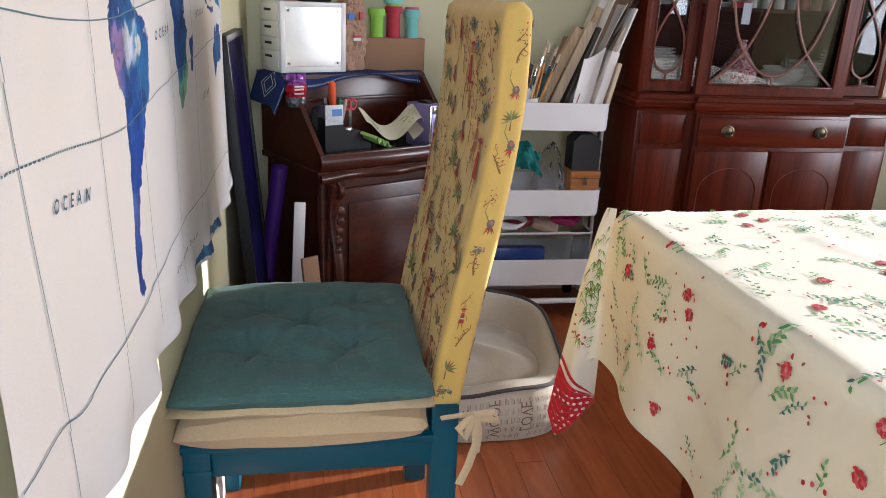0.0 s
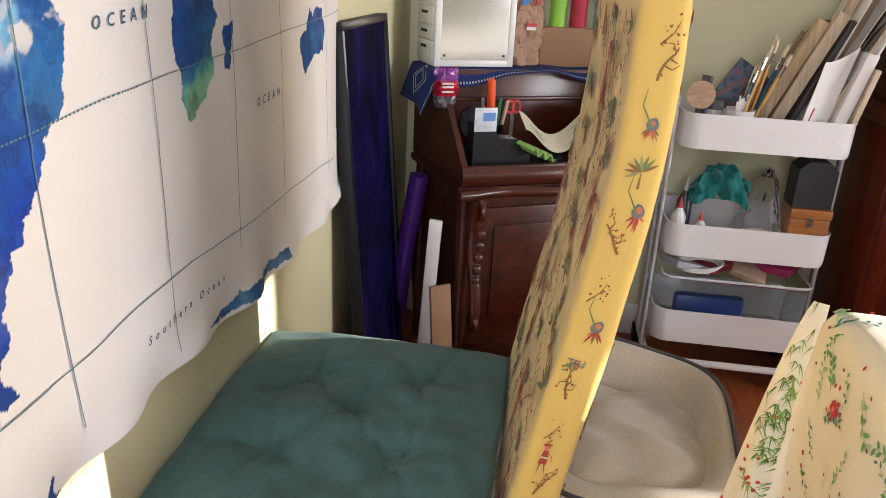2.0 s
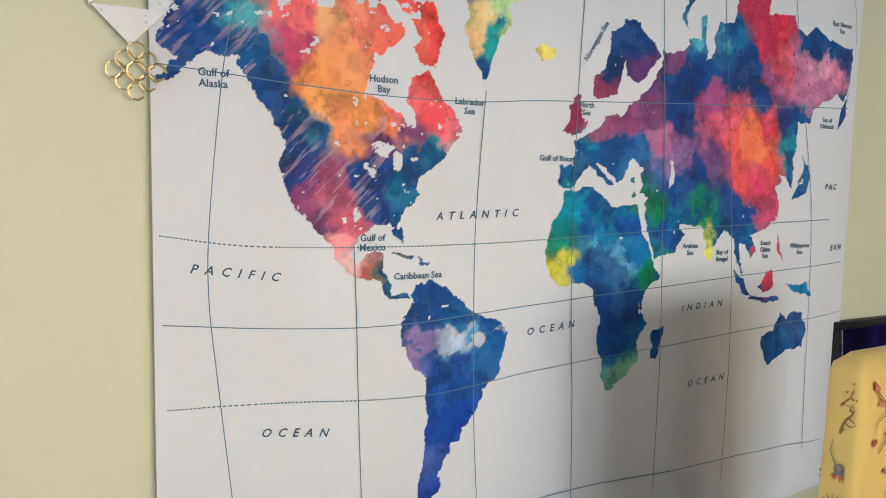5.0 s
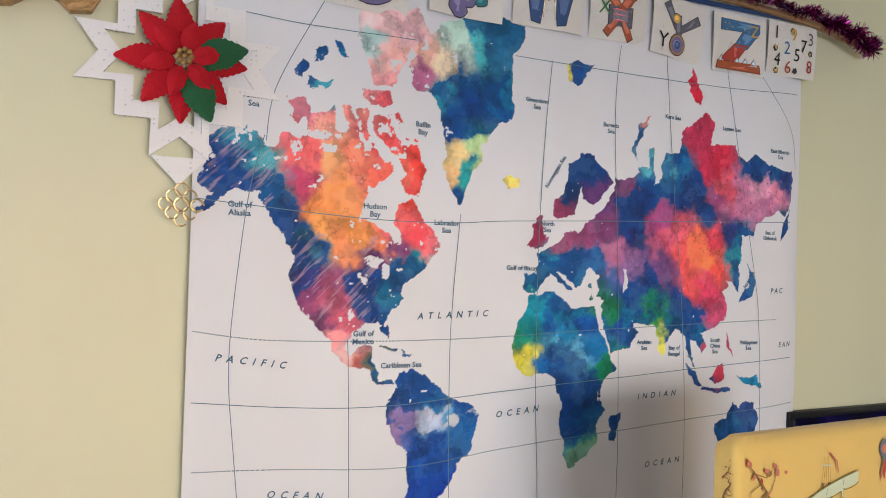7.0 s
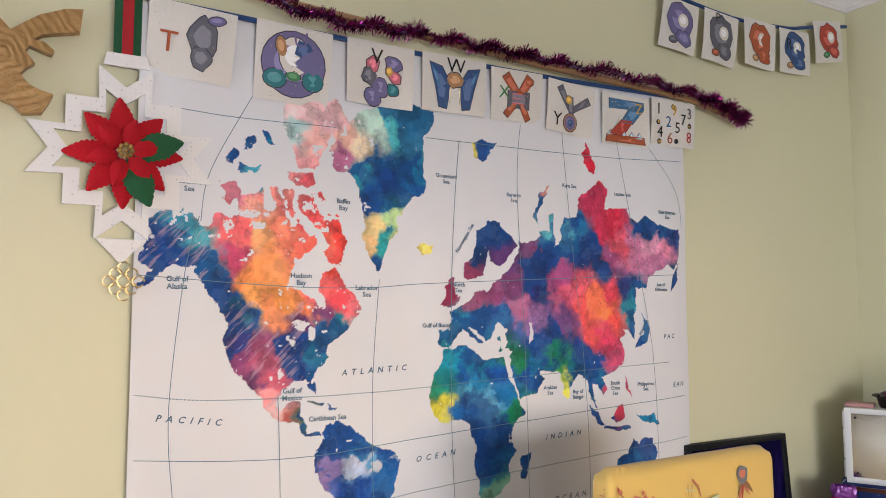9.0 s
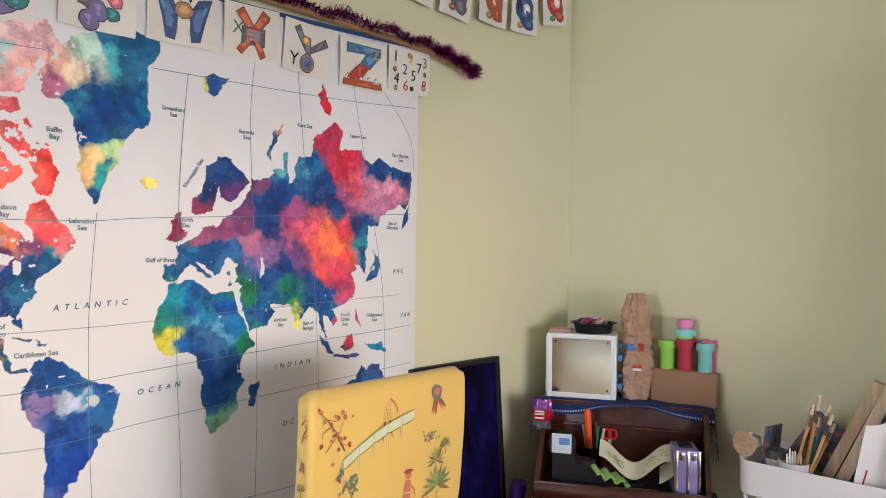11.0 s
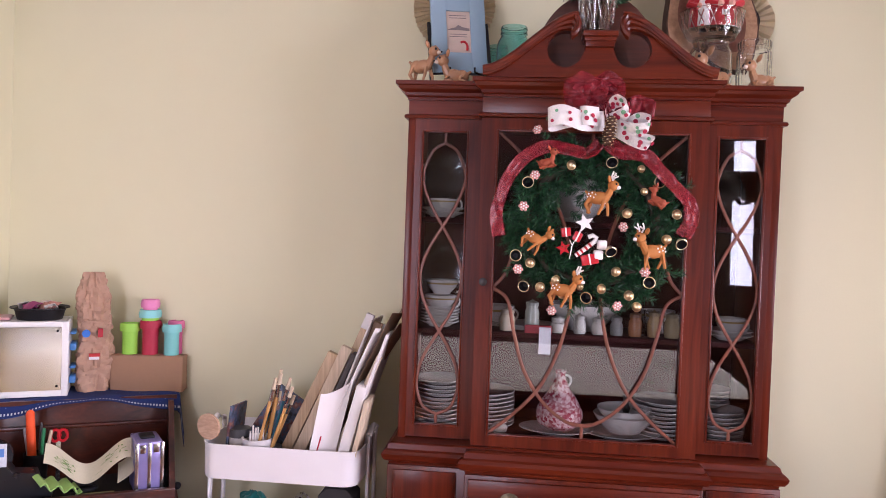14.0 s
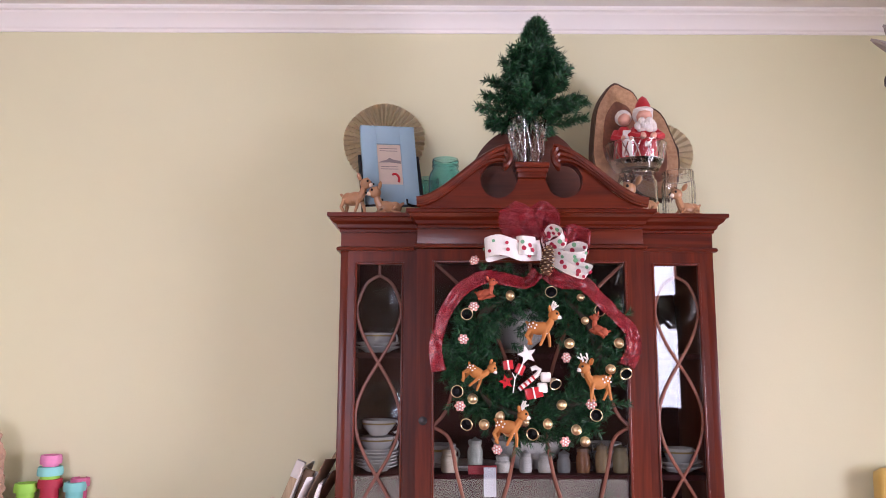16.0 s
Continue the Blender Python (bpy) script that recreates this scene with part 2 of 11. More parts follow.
def tube(bm, path, r, seg=8, closed=False, squash=None, taper=None):
    """A rod along a path of points; squash (w, d) makes it a flat strip."""
    path = [Vector(p) for p in path]
    n = len(path)
    b = B()
    rings = []
    up = Vector((0.02, -1.0, 0.03))
    for i, p in enumerate(path):
        t = (path[(i + 1) % n if closed else min(i + 1, n - 1)] - path[i - 1 if closed else max(i - 1, 0)]).normalized()
        side = t.cross(up)
        side = side.normalized() if side.length > 1e-4 else t.orthogonal().normalized()
        out = side.cross(t).normalized()
        rr = r * (taper(i / max(1, n - 1)) if taper else 1.0)
        w, d = squash if squash else (1, 1)
        rings.append([b.verts.new(p + side * (rr * w * math.cos(a)) + out * (rr * d * math.sin(a))) for a in (2 * math.pi * k / seg for k in range(seg))])
    pairs = list(zip(rings, rings[1:])) + ([(rings[-1], rings[0])] if closed else [])
    for p, q in pairs:
        for i in range(seg):
            b.faces.new((p[i], p[(i + 1) % seg], q[(i + 1) % seg], q[i]))
    if not closed:
        b.faces.new(rings[0][::-1])
        b.faces.new(rings[-1])
    return add(bm, b)


def sheet(bm, f, nu, nv, thick=0.0, closed_u=False):
    """A surface f(u, v) over the unit square, with a thickness."""
    b = B()
    g = [[b.verts.new(f(i / nu, j / nv)) for j in range(nv + 1)] for i in range(nu if closed_u else nu + 1)]
    for i in range(nu):
        for j in range(nv):
            k = (i + 1) % len(g)
            b.faces.new((g[i][j], g[k][j], g[k][j + 1], g[i][j + 1]))
    if thick:
        bmesh.ops.recalc_face_normals(b, faces=b.faces)
        bmesh.ops.solidify(b, geom=b.faces[:], thickness=thick)
    return add(bm, b)


def pillow(bm, x0, x1, y0, y1, z0, z1, n=20, power=0.35, rough=0.004, seed=0.0, tufts=()):
    """A stuffed cushion with a seam round its middle."""
    zm = (z0 + z1) / 2

    def face(top):
        def f(u, v):
            a = (max(0.0, math.sin(math.pi * u)) * max(0.0, math.sin(math.pi * v))) ** power
            x, y = x0 + (x1 - x0) * u, y0 + (y1 - y0) * v
            h = (z1 - zm if top else z0 - zm) * a
            w = rough * (noise.noise((x * 9 + seed, y * 9, seed)) + 0.4 * noise.noise((x * 27 + seed, y * 27, seed))) * a
            for tu, tv in tufts:
                d2 = ((u - tu) ** 2 + (v - tv) ** 2) / 0.006
                h *= 1 - 0.55 * math.exp(-d2)
                # creases run out from each tuft
                if top:
                    ray = math.cos(5 * math.atan2(v - tv, u - tu) + 7 * tu + 3 * tv + 1.5 * noise.noise((x * 14, y * 14, 2.0)))
                    h -= 0.007 * max(0.0, ray) ** 3 * math.exp(-d2 / 4.5) * (1 - math.exp(-d2 * 5))
            e = 0.006 * noise.noise((x * 12, y * 12, seed + 5))
            return (x + e, y + e, zm + h + (w if top else 0))
        return f
    b = B()
    sheet(b, face(True), n, n)
    sheet(b, face(False), n, n)
    bmesh.ops.remove_doubles(b, verts=b.verts, dist=1e-4)
    return add(bm, b)


def letters(text, size, material, place, parent, name="lettering", bold=0.0, flat=0.0008, bend=None, align="CENTER", slant=0.0):
    """Built-in type, as a mesh at the matrix place; bend moves each point onto a curved surface."""
    cu = bpy.data.curves.new("type", "FONT")
    cu.body, cu.size, cu.align_x, cu.align_y, cu.offset, cu.extrude = text, size, align, "CENTER", bold, flat
    cu.resolution_u, cu.shear = 2, slant
    tmp = bpy.data.objects.new("type", cu)
    me = bpy.data.meshes.new_from_object(tmp)
    bpy.data.objects.remove(tmp)
    bpy.data.curves.remove(cu)
    bm = B()
    bm.from_mesh(me)
    bpy.data.meshes.remove(me)
    bmesh.ops.transform(bm, matrix=place, verts=bm.verts)
    if bend:
        for v in bm.verts:
            v.co = bend(v.co)
    return part(name, bm, material, parent, smooth=0, tidy=False, kind="stuff")


class Print:
    """Coloured shapes printed on a surface: outlines in the surface's own u, v metres."""

    def __init__(self):
        self.shapes = []

    def poly(self, pts, c):
        self.shapes.append((pts, c))

    def disc(self, u, v, r, c, squash=1.0, turn=0.0, n=12, wobble=0.0):
        pts = []
        for i in range(n):
            a = 2 * math.pi * i / n
            k = r * (1 + wobble * random.uniform(-1, 1))
            x, y = k * math.cos(a), k * squash * math.sin(a)
            pts.append((u + x * math.cos(turn) - y * math.sin(turn), v + x * math.sin(turn) + y * math.cos(turn)))
        self.poly(pts, c)

    def leaf(self, u, v, length, width, turn, c):
        pts = []
        for i in range(5):
            s = i / 4
            pts.append((s * length, width * math.sin(math.pi * s ** 0.8) * 0.5))
        for i in range(3, 0, -1):
            s = i / 4
            pts.append((s * length, -width * math.sin(math.pi * s ** 0.8) * 0.5))
        co, si = math.cos(turn), math.sin(turn)
        self.poly([(u + x * co - y * si, v + x * si + y * co) for x, y in pts], c)

    def stroke(self, path, w, c, taper=0.3):
        n = len(path)
        for i in range(n - 1):
            (x0, y0), (x1, y1) = path[i], path[i + 1]
            d = math.hypot(x1 - x0, y1 - y0) or 1e-6
            nx, ny = -(y1 - y0) / d, (x1 - x0) / d
            a, b2 = (w * (1 - (1 - taper) * k / (n - 1)) / 2 for k in (i, i + 1))
            self.poly([(x0 + nx * a, y0 + ny * a), (x0 - nx * a, y0 - ny * a), (x1 - nx * b2, y1 - ny * b2), (x1 + nx * b2, y1 + ny * b2)], c)

    def twig(self, u, v, length, turn, stem, leaves, n=7, size=0.012, curl=0.5, w=0.002):
        path = [(u, v)]
        a = turn
        for i in range(n):
            a += curl / n + random.uniform(-0.15, 0.15)
            path.append((path[-1][0] + math.cos(a) * length / n, path[-1][1] + math.sin(a) * length / n))
        self.stroke(path, w, stem)
        for i, (x, y) in enumerate(path[1:]):
            side = 1 if i % 2 else -1
            self.leaf(x, y, size * random.uniform(0.7, 1.2), size * 0.45, a + side * random.uniform(0.5, 1.1), random.choice(leaves))
        return path

    def flower(self, u, v, r, petals, heart, n=7):
        t = random.uniform(0, 6)
        for i in range(n):
            a = t + 2 * math.pi * i / n
            self.disc(u + 0.55 * r * math.cos(a), v + 0.55 * r * math.sin(a), r * 0.48, random.choice(petals), 0.75, a, 8, 0.12)
        self.disc(u, v, r * 0.3, heart, n=8, wobble=0.15)

    def build(self, name, place, material, parent, label="", cell=0.02):
        """Lays the shapes on the surface; place(u, v, lift) gives a point."""
        verts, faces, cols = [], [], []
        for k, (pts, c) in enumerate(self.shapes):
            lift = 0.0006 + (0.00005 * (k % 24) if len(self.shapes) > 160 else 0.00002 * k)
            mid = (sum(p[0] for p in pts) / len(pts), sum(p[1] for p in pts) / len(pts))
            base = len(verts)
            verts.append(place(mid[0], mid[1], lift))
            verts.extend(place(u, v, lift) for u, v in pts)
            n = len(pts)
            faces.extend((base, base + 1 + i, base + 1 + (i + 1) % n) for i in range(n))
            cols.extend([(*c, 1.0)] * (n + 1))
        me = bpy.data.meshes.new(name)
        org = ORIGIN.get(parent, Vector((0, 0, 0)))
        me.from_pydata([tuple(Vector(v) - org) for v in verts], [], faces)
        at = me.color_attributes.new("print", "FLOAT_COLOR", "POINT")
        at.data.foreach_set("color", [x for c in cols for x in c])
        me.materials.append(material)
        ob = new(name, me)
        ob.parent = parent
        return tagged(ob, label, kind="stuff")

# ---- large structure ----
def pierced(bm, axis, at, thick, lo, hi, openings):
    """A wall with openings (u0, u1, z0, z1) cut through it."""
    def slab(u0, u1, z0, z1):
        if u1 - u0 > 1e-4 and z1 - z0 > 1e-4:
            if axis == "x":
                box(bm, at, at + thick, u0, u1, z0, z1)
            else:
                box(bm, u0, u1, at, at + thick, z0, z1)
    u = lo
    for u0, u1, z0, z1 in sorted(openings):
        slab(u, u0, 0, CEILING)
        slab(u0, u1, 0, z0)
        slab(u0, u1, z1, CEILING)
        u = u1
    slab(u, hi, 0, CEILING)
    return bm


floor = part("floor", box(B(), WEST - 0.15, EAST + 0.15, SOUTH - 0.15, NORTH + 0.15, -0.1, -0.008), plain("floor_joint", (0.05, 0.015, 0.008), 0.6), label="reddish brown hardwood strip floor", kind="structure", category="floor")
part("wall_west", box(B(), WEST - 0.15, WEST, SOUTH, NORTH + 0.15, -0.01, CEILING), M["wall"], label="pale yellow-green painted wall", kind="structure", category="wall")
part("wall_north", box(B(), WEST, EAST + 0.15, NORTH, NORTH + 0.15, -0.01, CEILING), M["wall"], label="pale yellow-green painted wall", kind="structure", category="wall")
part("wall_east", pierced(B(), "x", EAST, 0.15, SOUTH, NORTH, [(-2.3, -0.13, 0.8, 1.60)]), M["wall"], label="pale yellow-green painted wall with a low window", kind="structure", category="wall")
# unseen south wall: dark colour assumed, to dim pane reflections and bounce light
M["far_wall"] = plain("reflection_darkening_taupe", (0.17, 0.13, 0.11), 0.7, vary=0.06, scale=1.3)
part("wall_south", pierced(B(), "y", SOUTH - 0.15, 0.15, WEST - 0.15, EAST + 0.15, [(0.28, 1.0, 0.7, 2.1), (3.54, 3.70, 0.95, 2.05)]), M["far_wall"], label="unseen closing wall with two windows, coloured dark taupe to darken reflections", kind="structure", category="wall")
part("ceiling", box(B(), WEST - 0.15, EAST + 0.15, SOUTH - 0.15, NORTH + 0.15, CEILING, CEILING + 0.1), M["ceiling"], label="off-white painted ceiling", kind="structure", category="ceiling")

# crown moulding and baseboard along the two walls in view
CROWN = [(0, -0.066), (0.006, -0.066), (0.008, -0.058), (0.014, -0.054), (0.018, -0.045), (0.03, -0.028), (0.042, -0.02), (0.045, -0.014), (0.056, -0.012), (0.06, -0.006), (0.06, 0), (0, 0)]
b = prism(B(), [(NORTH - d, CEILING + z) for d, z in CROWN], WEST, EAST, "x")
part("trim", b, M["trim"], label="white painted crown moulding", kind="structure", category="moulding", smooth=25)
b = prism(B(), [(WEST + d, CEILING + z) for d, z in CROWN], SOUTH, NORTH, "y")
part("trim", b, M["trim"], label="white painted crown moulding", kind="structure", category="moulding", smooth=25)
BASE = [(0, 0), (0.016, 0), (0.016, 0.085), (0.012, 0.095), (0.006, 0.105), (0, 0.105)]
part("baseboard", prism(B(), [(NORTH - d, z) for d, z in BASE], WEST, EAST, "x"), M["trim"], label="white painted baseboard", kind="structure", category="baseboard")
part("baseboard", prism(B(), [(WEST + d, z) for d, z in BASE], SOUTH, NORTH, "y"), M["trim"], label="white painted baseboard", kind="structure", category="baseboard")

# ---- world map hanging ----
# outlines of the printed lands, in centimetres on the cloth
LANDS = {}
LANDS["north_america"] = [(0.9, 88.0), (3.1, 91.4), (2.4, 93.5), (4.0, 95.4), (6.5, 96.3), (9.8, 96.0), (12.3, 94.5), (14.4, 93.6), (15.4, 95.3), (17.4, 96.4), (20.0, 95.8), (22.2, 95.5), (25.9, 97.5), (30.4, 96.8), (33.0, 94.7), (34.2, 92.9), (36.3, 92.5), (36.3, 90.3), (34.1, 87.4), (31.9, 86.0), (30.8, 84.8), (30.9, 81.3), (33.8, 79.8), (36.1, 78.6), (37.0, 76.5), (38.2, 76.8), (38.5, 79.5), (37.3, 80.5), (37.7, 84.2), (41.2, 85.7), (42.0, 83.3), (43.8, 80.9), (46.0, 79.1), (47.1, 76.0), (45.0, 74.2), (44.3, 72.8), (42.3, 70.3), (40.3, 68.8), (38.6, 64.2), (36.6, 63.0), (36.7, 58.8), (35.6, 59.5), (34.7, 61.5), (32.4, 61.5), (29.1, 59.6), (28.3, 56.8)]
LANDS["central_america"] = [(28.3, 56.8), (29.3, 55.2), (31.7, 56.7), (33.4, 56.4), (32.9, 54.0), (34.6, 52.3), (35.5, 50.5), (37.8, 50.1), (37.6, 49.4), (35.1, 49.6), (32.7, 51.9), (27.9, 54.2), (25.6, 56.3), (24.4, 58.4), (21.7, 61.6), (19.5, 64.2), (18.1, 67.3), (17.4, 69.8), (18.1, 73.4), (17.0, 75.4), (15.4, 77.9), (13.8, 80.4), (12.2, 82.8), (11.1, 84.8), (7.7, 85.1), (5.3, 83.9), (3.5, 81.8), (0.2, 80.4), (3.7, 83.8), (1.0, 86.1), (0.9, 88.0)]
LANDS["baffin"] = [(32.0, 100.8), (34.8, 101.4), (37.7, 101.4), (39.0, 99.4), (40.8, 97.3), (42.2, 93.0), (44.1, 91.5), (43.5, 89.4), (42.3, 88.0), (42.6, 86.0), (40.0, 86.7), (38.1, 88.8), (39.9, 90.6), (38.0, 92.1), (36.8, 93.6), (35.0, 95.7), (33.2, 96.6), (32.6, 98.7)]
LANDS["victoria"] = [(15.9, 102.8), (19.3, 103.0), (20.4, 101.1), (19.9, 98.9), (17.3, 98.1), (15.7, 99.5)]
LANDS["arctic_a"] = [(18.9, 99.5), (23.1, 100.6), (24.7, 101.8), (25.0, 97.9), (25.9, 97.2), (22.7, 96.1), (19.5, 96.3)]
LANDS["arctic_b"] = [(26.3, 101.7), (28.2, 102.3), (28.9, 99.9), (30.4, 97.4), (27.3, 96.5)]
LANDS["arctic_c"] = [(29.3, 102.1), (31.3, 102.1), (31.2, 98.5), (32.1, 95.4), (30.2, 95.7), (29.4, 98.9)]
LANDS["devon"] = [(30.1, 105.6), (35.8, 105.6), (36.2, 103.4), (33.0, 102.7), (30.2, 103.5)]
LANDS["ellesmere"] = [(28.8, 119.2), (30.7, 121.2), (35.3, 122.5), (41.3, 122.5), (43.6, 118.4), (43.0, 114.9), (40.9, 113.5), (39.3, 114.9), (38.6, 112.0), (36.9, 108.5), (35.8, 106.7), (32.3, 106.6), (30.5, 111.9), (28.7, 115.4)]
LANDS["isle_a"] = [(16.8, 107.1), (18.5, 109.7), (19.8, 109.3), (20.0, 107.8), (18.1, 106.0)]
LANDS["isle_b"] = [(19.7, 106.2), (22.4, 105.5), (24.5, 106.3), (24.0, 104.7), (21.4, 103.3), (19.2, 104.6)]
LANDS["isle_c"] = [(20.4, 111.7), (22.4, 112.9), (22.7, 111.3), (21.0, 109.5)]
LANDS["isle_d"] = [(24.1, 114.2), (25.9, 114.0), (27.1, 110.9), (25.5, 111.2)]
LANDS["greenland"] = [(43.8, 118.4), (47.5, 121.0), (52.5, 123.5), (59.0, 124.6), (65.6, 122.8), (65.3, 120.6), (63.3, 116.7), (62.7, 114.9), (62.6, 110.7), (63.1, 107.8), (63.0, 104.2), (62.1, 103.1), (59.7, 101.9), (58.2, 99.6), (55.9, 96.8), (56.0, 93.8), (54.1, 91.7), (53.3, 89.9), (52.9, 87.8), (52.4, 85.7), (51.4, 84.5), (50.2, 85.6), (49.5, 87.6), (48.2, 89.8), (47.7, 92.3), (48.0, 94.6), (47.3, 97.6), (46.9, 100.2), (46.5, 103.0), (45.2, 105.1), (43.6, 106.6), (41.2, 106.3), (39.9, 107.8), (40.5, 109.5), (39.2, 111.0), (40.9, 113.5)]
LANDS["iceland"] = [(60.7, 90.5), (62.7, 91.3), (64.8, 91.0), (64.7, 89.4), (62.2, 88.5)]
LANDS["south_america"] = [(37.9, 50.1), (39.3, 51.7), (41.6, 51.9), (43.6, 51.3), (45.1, 50.2), (47.1, 48.8), (49.2, 47.4), (50.3, 46.2), (53.5, 45.2), (55.7, 44.4), (57.1, 42.5), (56.4, 40.7), (55.8, 38.9), (55.5, 36.6), (54.0, 34.9), (51.9, 33.2), (51.7, 31.4), (50.5, 28.8), (49.5, 27.1), (47.9, 26.4), (47.8, 25.0), (46.0, 23.9), (46.0, 22.7), (44.8, 21.8), (44.0, 19.6), (43.9, 18.2), (42.9, 16.1), (42.4, 14.4), (44.1, 12.4), (42.1, 11.9), (40.7, 13.3), (40.0, 15.8), (40.1, 18.0), (40.8, 21.1), (40.9, 24.3), (41.3, 26.9), (41.5, 30.4), (41.6, 34.0), (41.1, 36.7), (39.1, 38.2), (37.5, 40.4), (36.5, 42.6), (36.5, 45.2), (37.3, 47.2), (38.4, 48.8)]
LANDS["africa"] = [(68.3, 66.9), (71.7, 67.2), (74.8, 67.8), (76.8, 66.0), (79.6, 64.1), (84.9, 64.3), (86.8, 59.8), (89.4, 54.2), (91.1, 50.8), (89.2, 49.6), (87.3, 47.1), (86.8, 44.5), (87.8, 41.4), (86.0, 38.4), (86.0, 35.2), (83.7, 32.3), (81.1, 30.4), (79.1, 29.8), (78.0, 32.3), (77.3, 36.0), (76.4, 39.1), (77.2, 42.1), (76.2, 45.1), (75.1, 47.6), (75.3, 49.1), (73.0, 50.2), (70.4, 50.7), (67.4, 50.2), (65.5, 51.5), (64.2, 54.2), (64.3, 56.9), (65.0, 59.2), (66.6, 62.0), (68.0, 64.8)]
LANDS["madagascar"] = [(90.1, 40.2), (92.6, 40.7), (91.8, 37.9), (90.9, 35.0), (89.4, 35.4), (89.5, 38.1)]
LANDS["europe"] = [(69.7, 67.2), (67.0, 67.8), (66.9, 71.1), (70.0, 71.4), (70.5, 73.8), (69.4, 75.8), (72.2, 76.6), (75.1, 78.2), (76.5, 80.0), (78.9, 81.4), (80.1, 80.6), (81.6, 82.7), (84.5, 84.1), (87.2, 86.4), (88.7, 88.8), (89.7, 91.1), (89.7, 93.9), (92.1, 92.8), (95.2, 94.1), (96.0, 67.4), (94.0, 68.0), (93.1, 72.7), (92.3, 72.5), (92.5, 66.1), (91.3, 64.2), (86.6, 64.2), (88.1, 66.1), (84.3, 66.1), (82.7, 68.5), (84.6, 69.8), (86.8, 71.1), (83.3, 72.9), (81.9, 69.8), (80.5, 67.0), (79.0, 69.1), (77.2, 71.2), (75.2, 72.1), (78.7, 67.9), (77.6, 67.5), (75.0, 70.9), (73.4, 71.1), (71.0, 69.0)]
LANDS["asia"] = [(94.9, 94.0), (97.2, 94.7), (96.3, 95.9), (99.2, 96.2), (99.6, 100.5), (100.9, 101.0), (101.2, 92.2), (102.6, 93.3), (104.1, 100.3), (108.4, 100.6), (109.1, 105.4), (111.7, 107.0), (116.0, 111.1), (119.4, 108.2), (117.5, 103.1), (126.3, 103.7), (127.1, 101.2), (130.2, 100.5), (133.0, 102.2), (138.0, 99.8), (143.0, 99.4), (146.5, 99.0), (146.3, 91.7), (143.3, 87.2), (141.3, 88.5), (133.5, 84.9), (132.6, 81.8), (129.1, 82.7), (128.9, 76.7), (127.7, 73.2), (128.2, 68.4), (125.9, 69.8), (123.5, 70.8), (124.6, 69.1), (122.8, 67.7), (124.2, 64.3), (122.8, 60.8), (116.2, 58.5), (95.6, 70.0)]
LANDS["south_asia"] = [(116.2, 58.5), (117.7, 55.8), (116.7, 53.1), (114.0, 56.2), (112.4, 56.7), (113.2, 52.9), (114.5, 49.6), (111.8, 53.6), (110.9, 58.0), (108.7, 59.6), (106.2, 57.0), (104.9, 55.5), (104.3, 52.5), (102.8, 56.7), (102.4, 59.7), (99.4, 60.5), (95.8, 61.0), (94.5, 62.8), (97.2, 58.7), (94.7, 56.0), (90.0, 53.8), (88.3, 58.6), (86.7, 62.4), (86.9, 64.2), (95.6, 70.0)]
LANDS["scandinavia"] = [(73.4, 84.1), (73.8, 87.2), (76.2, 88.6), (76.8, 91.7), (77.5, 95.4), (81.1, 97.9), (84.1, 97.8), (86.5, 94.9), (89.3, 92.0), (85.9, 89.0), (84.2, 87.0), (81.4, 87.3), (81.3, 90.8), (79.9, 88.8), (78.8, 84.4), (77.1, 83.1), (74.9, 83.5)]
LANDS["britain"] = [(68.9, 82.7), (70.6, 83.4), (71.1, 80.4), (72.3, 78.1), (69.8, 77.1), (67.0, 77.1), (68.3, 79.7)]
LANDS["novaya"] = [(94.2, 100.9), (96.5, 105.4), (100.1, 108.0), (97.4, 104.2), (95.4, 100.5), (96.1, 97.3), (94.0, 99.1)]
LANDS["svalbard"] = [(76.5, 116.8), (79.0, 118.0), (83.0, 117.6), (81.4, 114.4), (78.9, 112.2), (76.2, 113.5)]
LANDS["severnaya"] = [(112.2, 120.9), (113.9, 116.3), (115.4, 114.1), (114.2, 111.7), (111.5, 115.0), (110.7, 117.2)]
LANDS["japan"] = [(130.5, 75.0), (133.3, 70.6), (132.2, 67.1), (128.1, 65.5), (129.2, 67.7), (131.4, 69.8)]
LANDS["sumatra"] = [(111.7, 51.2), (114.7, 48.9), (117.3, 45.8), (115.1, 46.2), (112.2, 49.0)]
LANDS["java"] = [(116.9, 45.6), (126.0, 44.4), (126.1, 43.4), (116.9, 44.7)]
LANDS["borneo"] = [(119.0, 47.7), (121.8, 50.7), (123.4, 51.3), (123.7, 46.9), (120.5, 46.2)]
LANDS["new_guinea"] = [(127.4, 47.9), (131.6, 47.2), (134.7, 47.7), (136.1, 44.6), (132.6, 44.9)]
LANDS["philippines"] = [(124.2, 58.1), (125.7, 55.6), (126.6, 51.9), (124.4, 55.1)]
LANDS["australia"] = [(120.7, 36.8), (125.1, 38.1), (126.9, 41.2), (129.1, 39.6), (131.5, 41.7), (134.0, 40.6), (135.6, 37.0), (134.0, 33.4), (128.8, 32.5), (123.7, 30.1), (121.8, 32.9)]
LANDS["cuba"] = [(34.6, 56.9), (36.4, 57.3), (39.0, 56.1), (38.4, 55.7), (36.0, 56.6)]
LANDS["hispaniola"] = [(39.4, 55.8), (41.8, 55.1), (39.7, 54.9)]
LANDS["kamchatka"] = [(143.6, 86.2), (145.5, 89.8), (144.9, 83.7), (142.5, 80.2)]
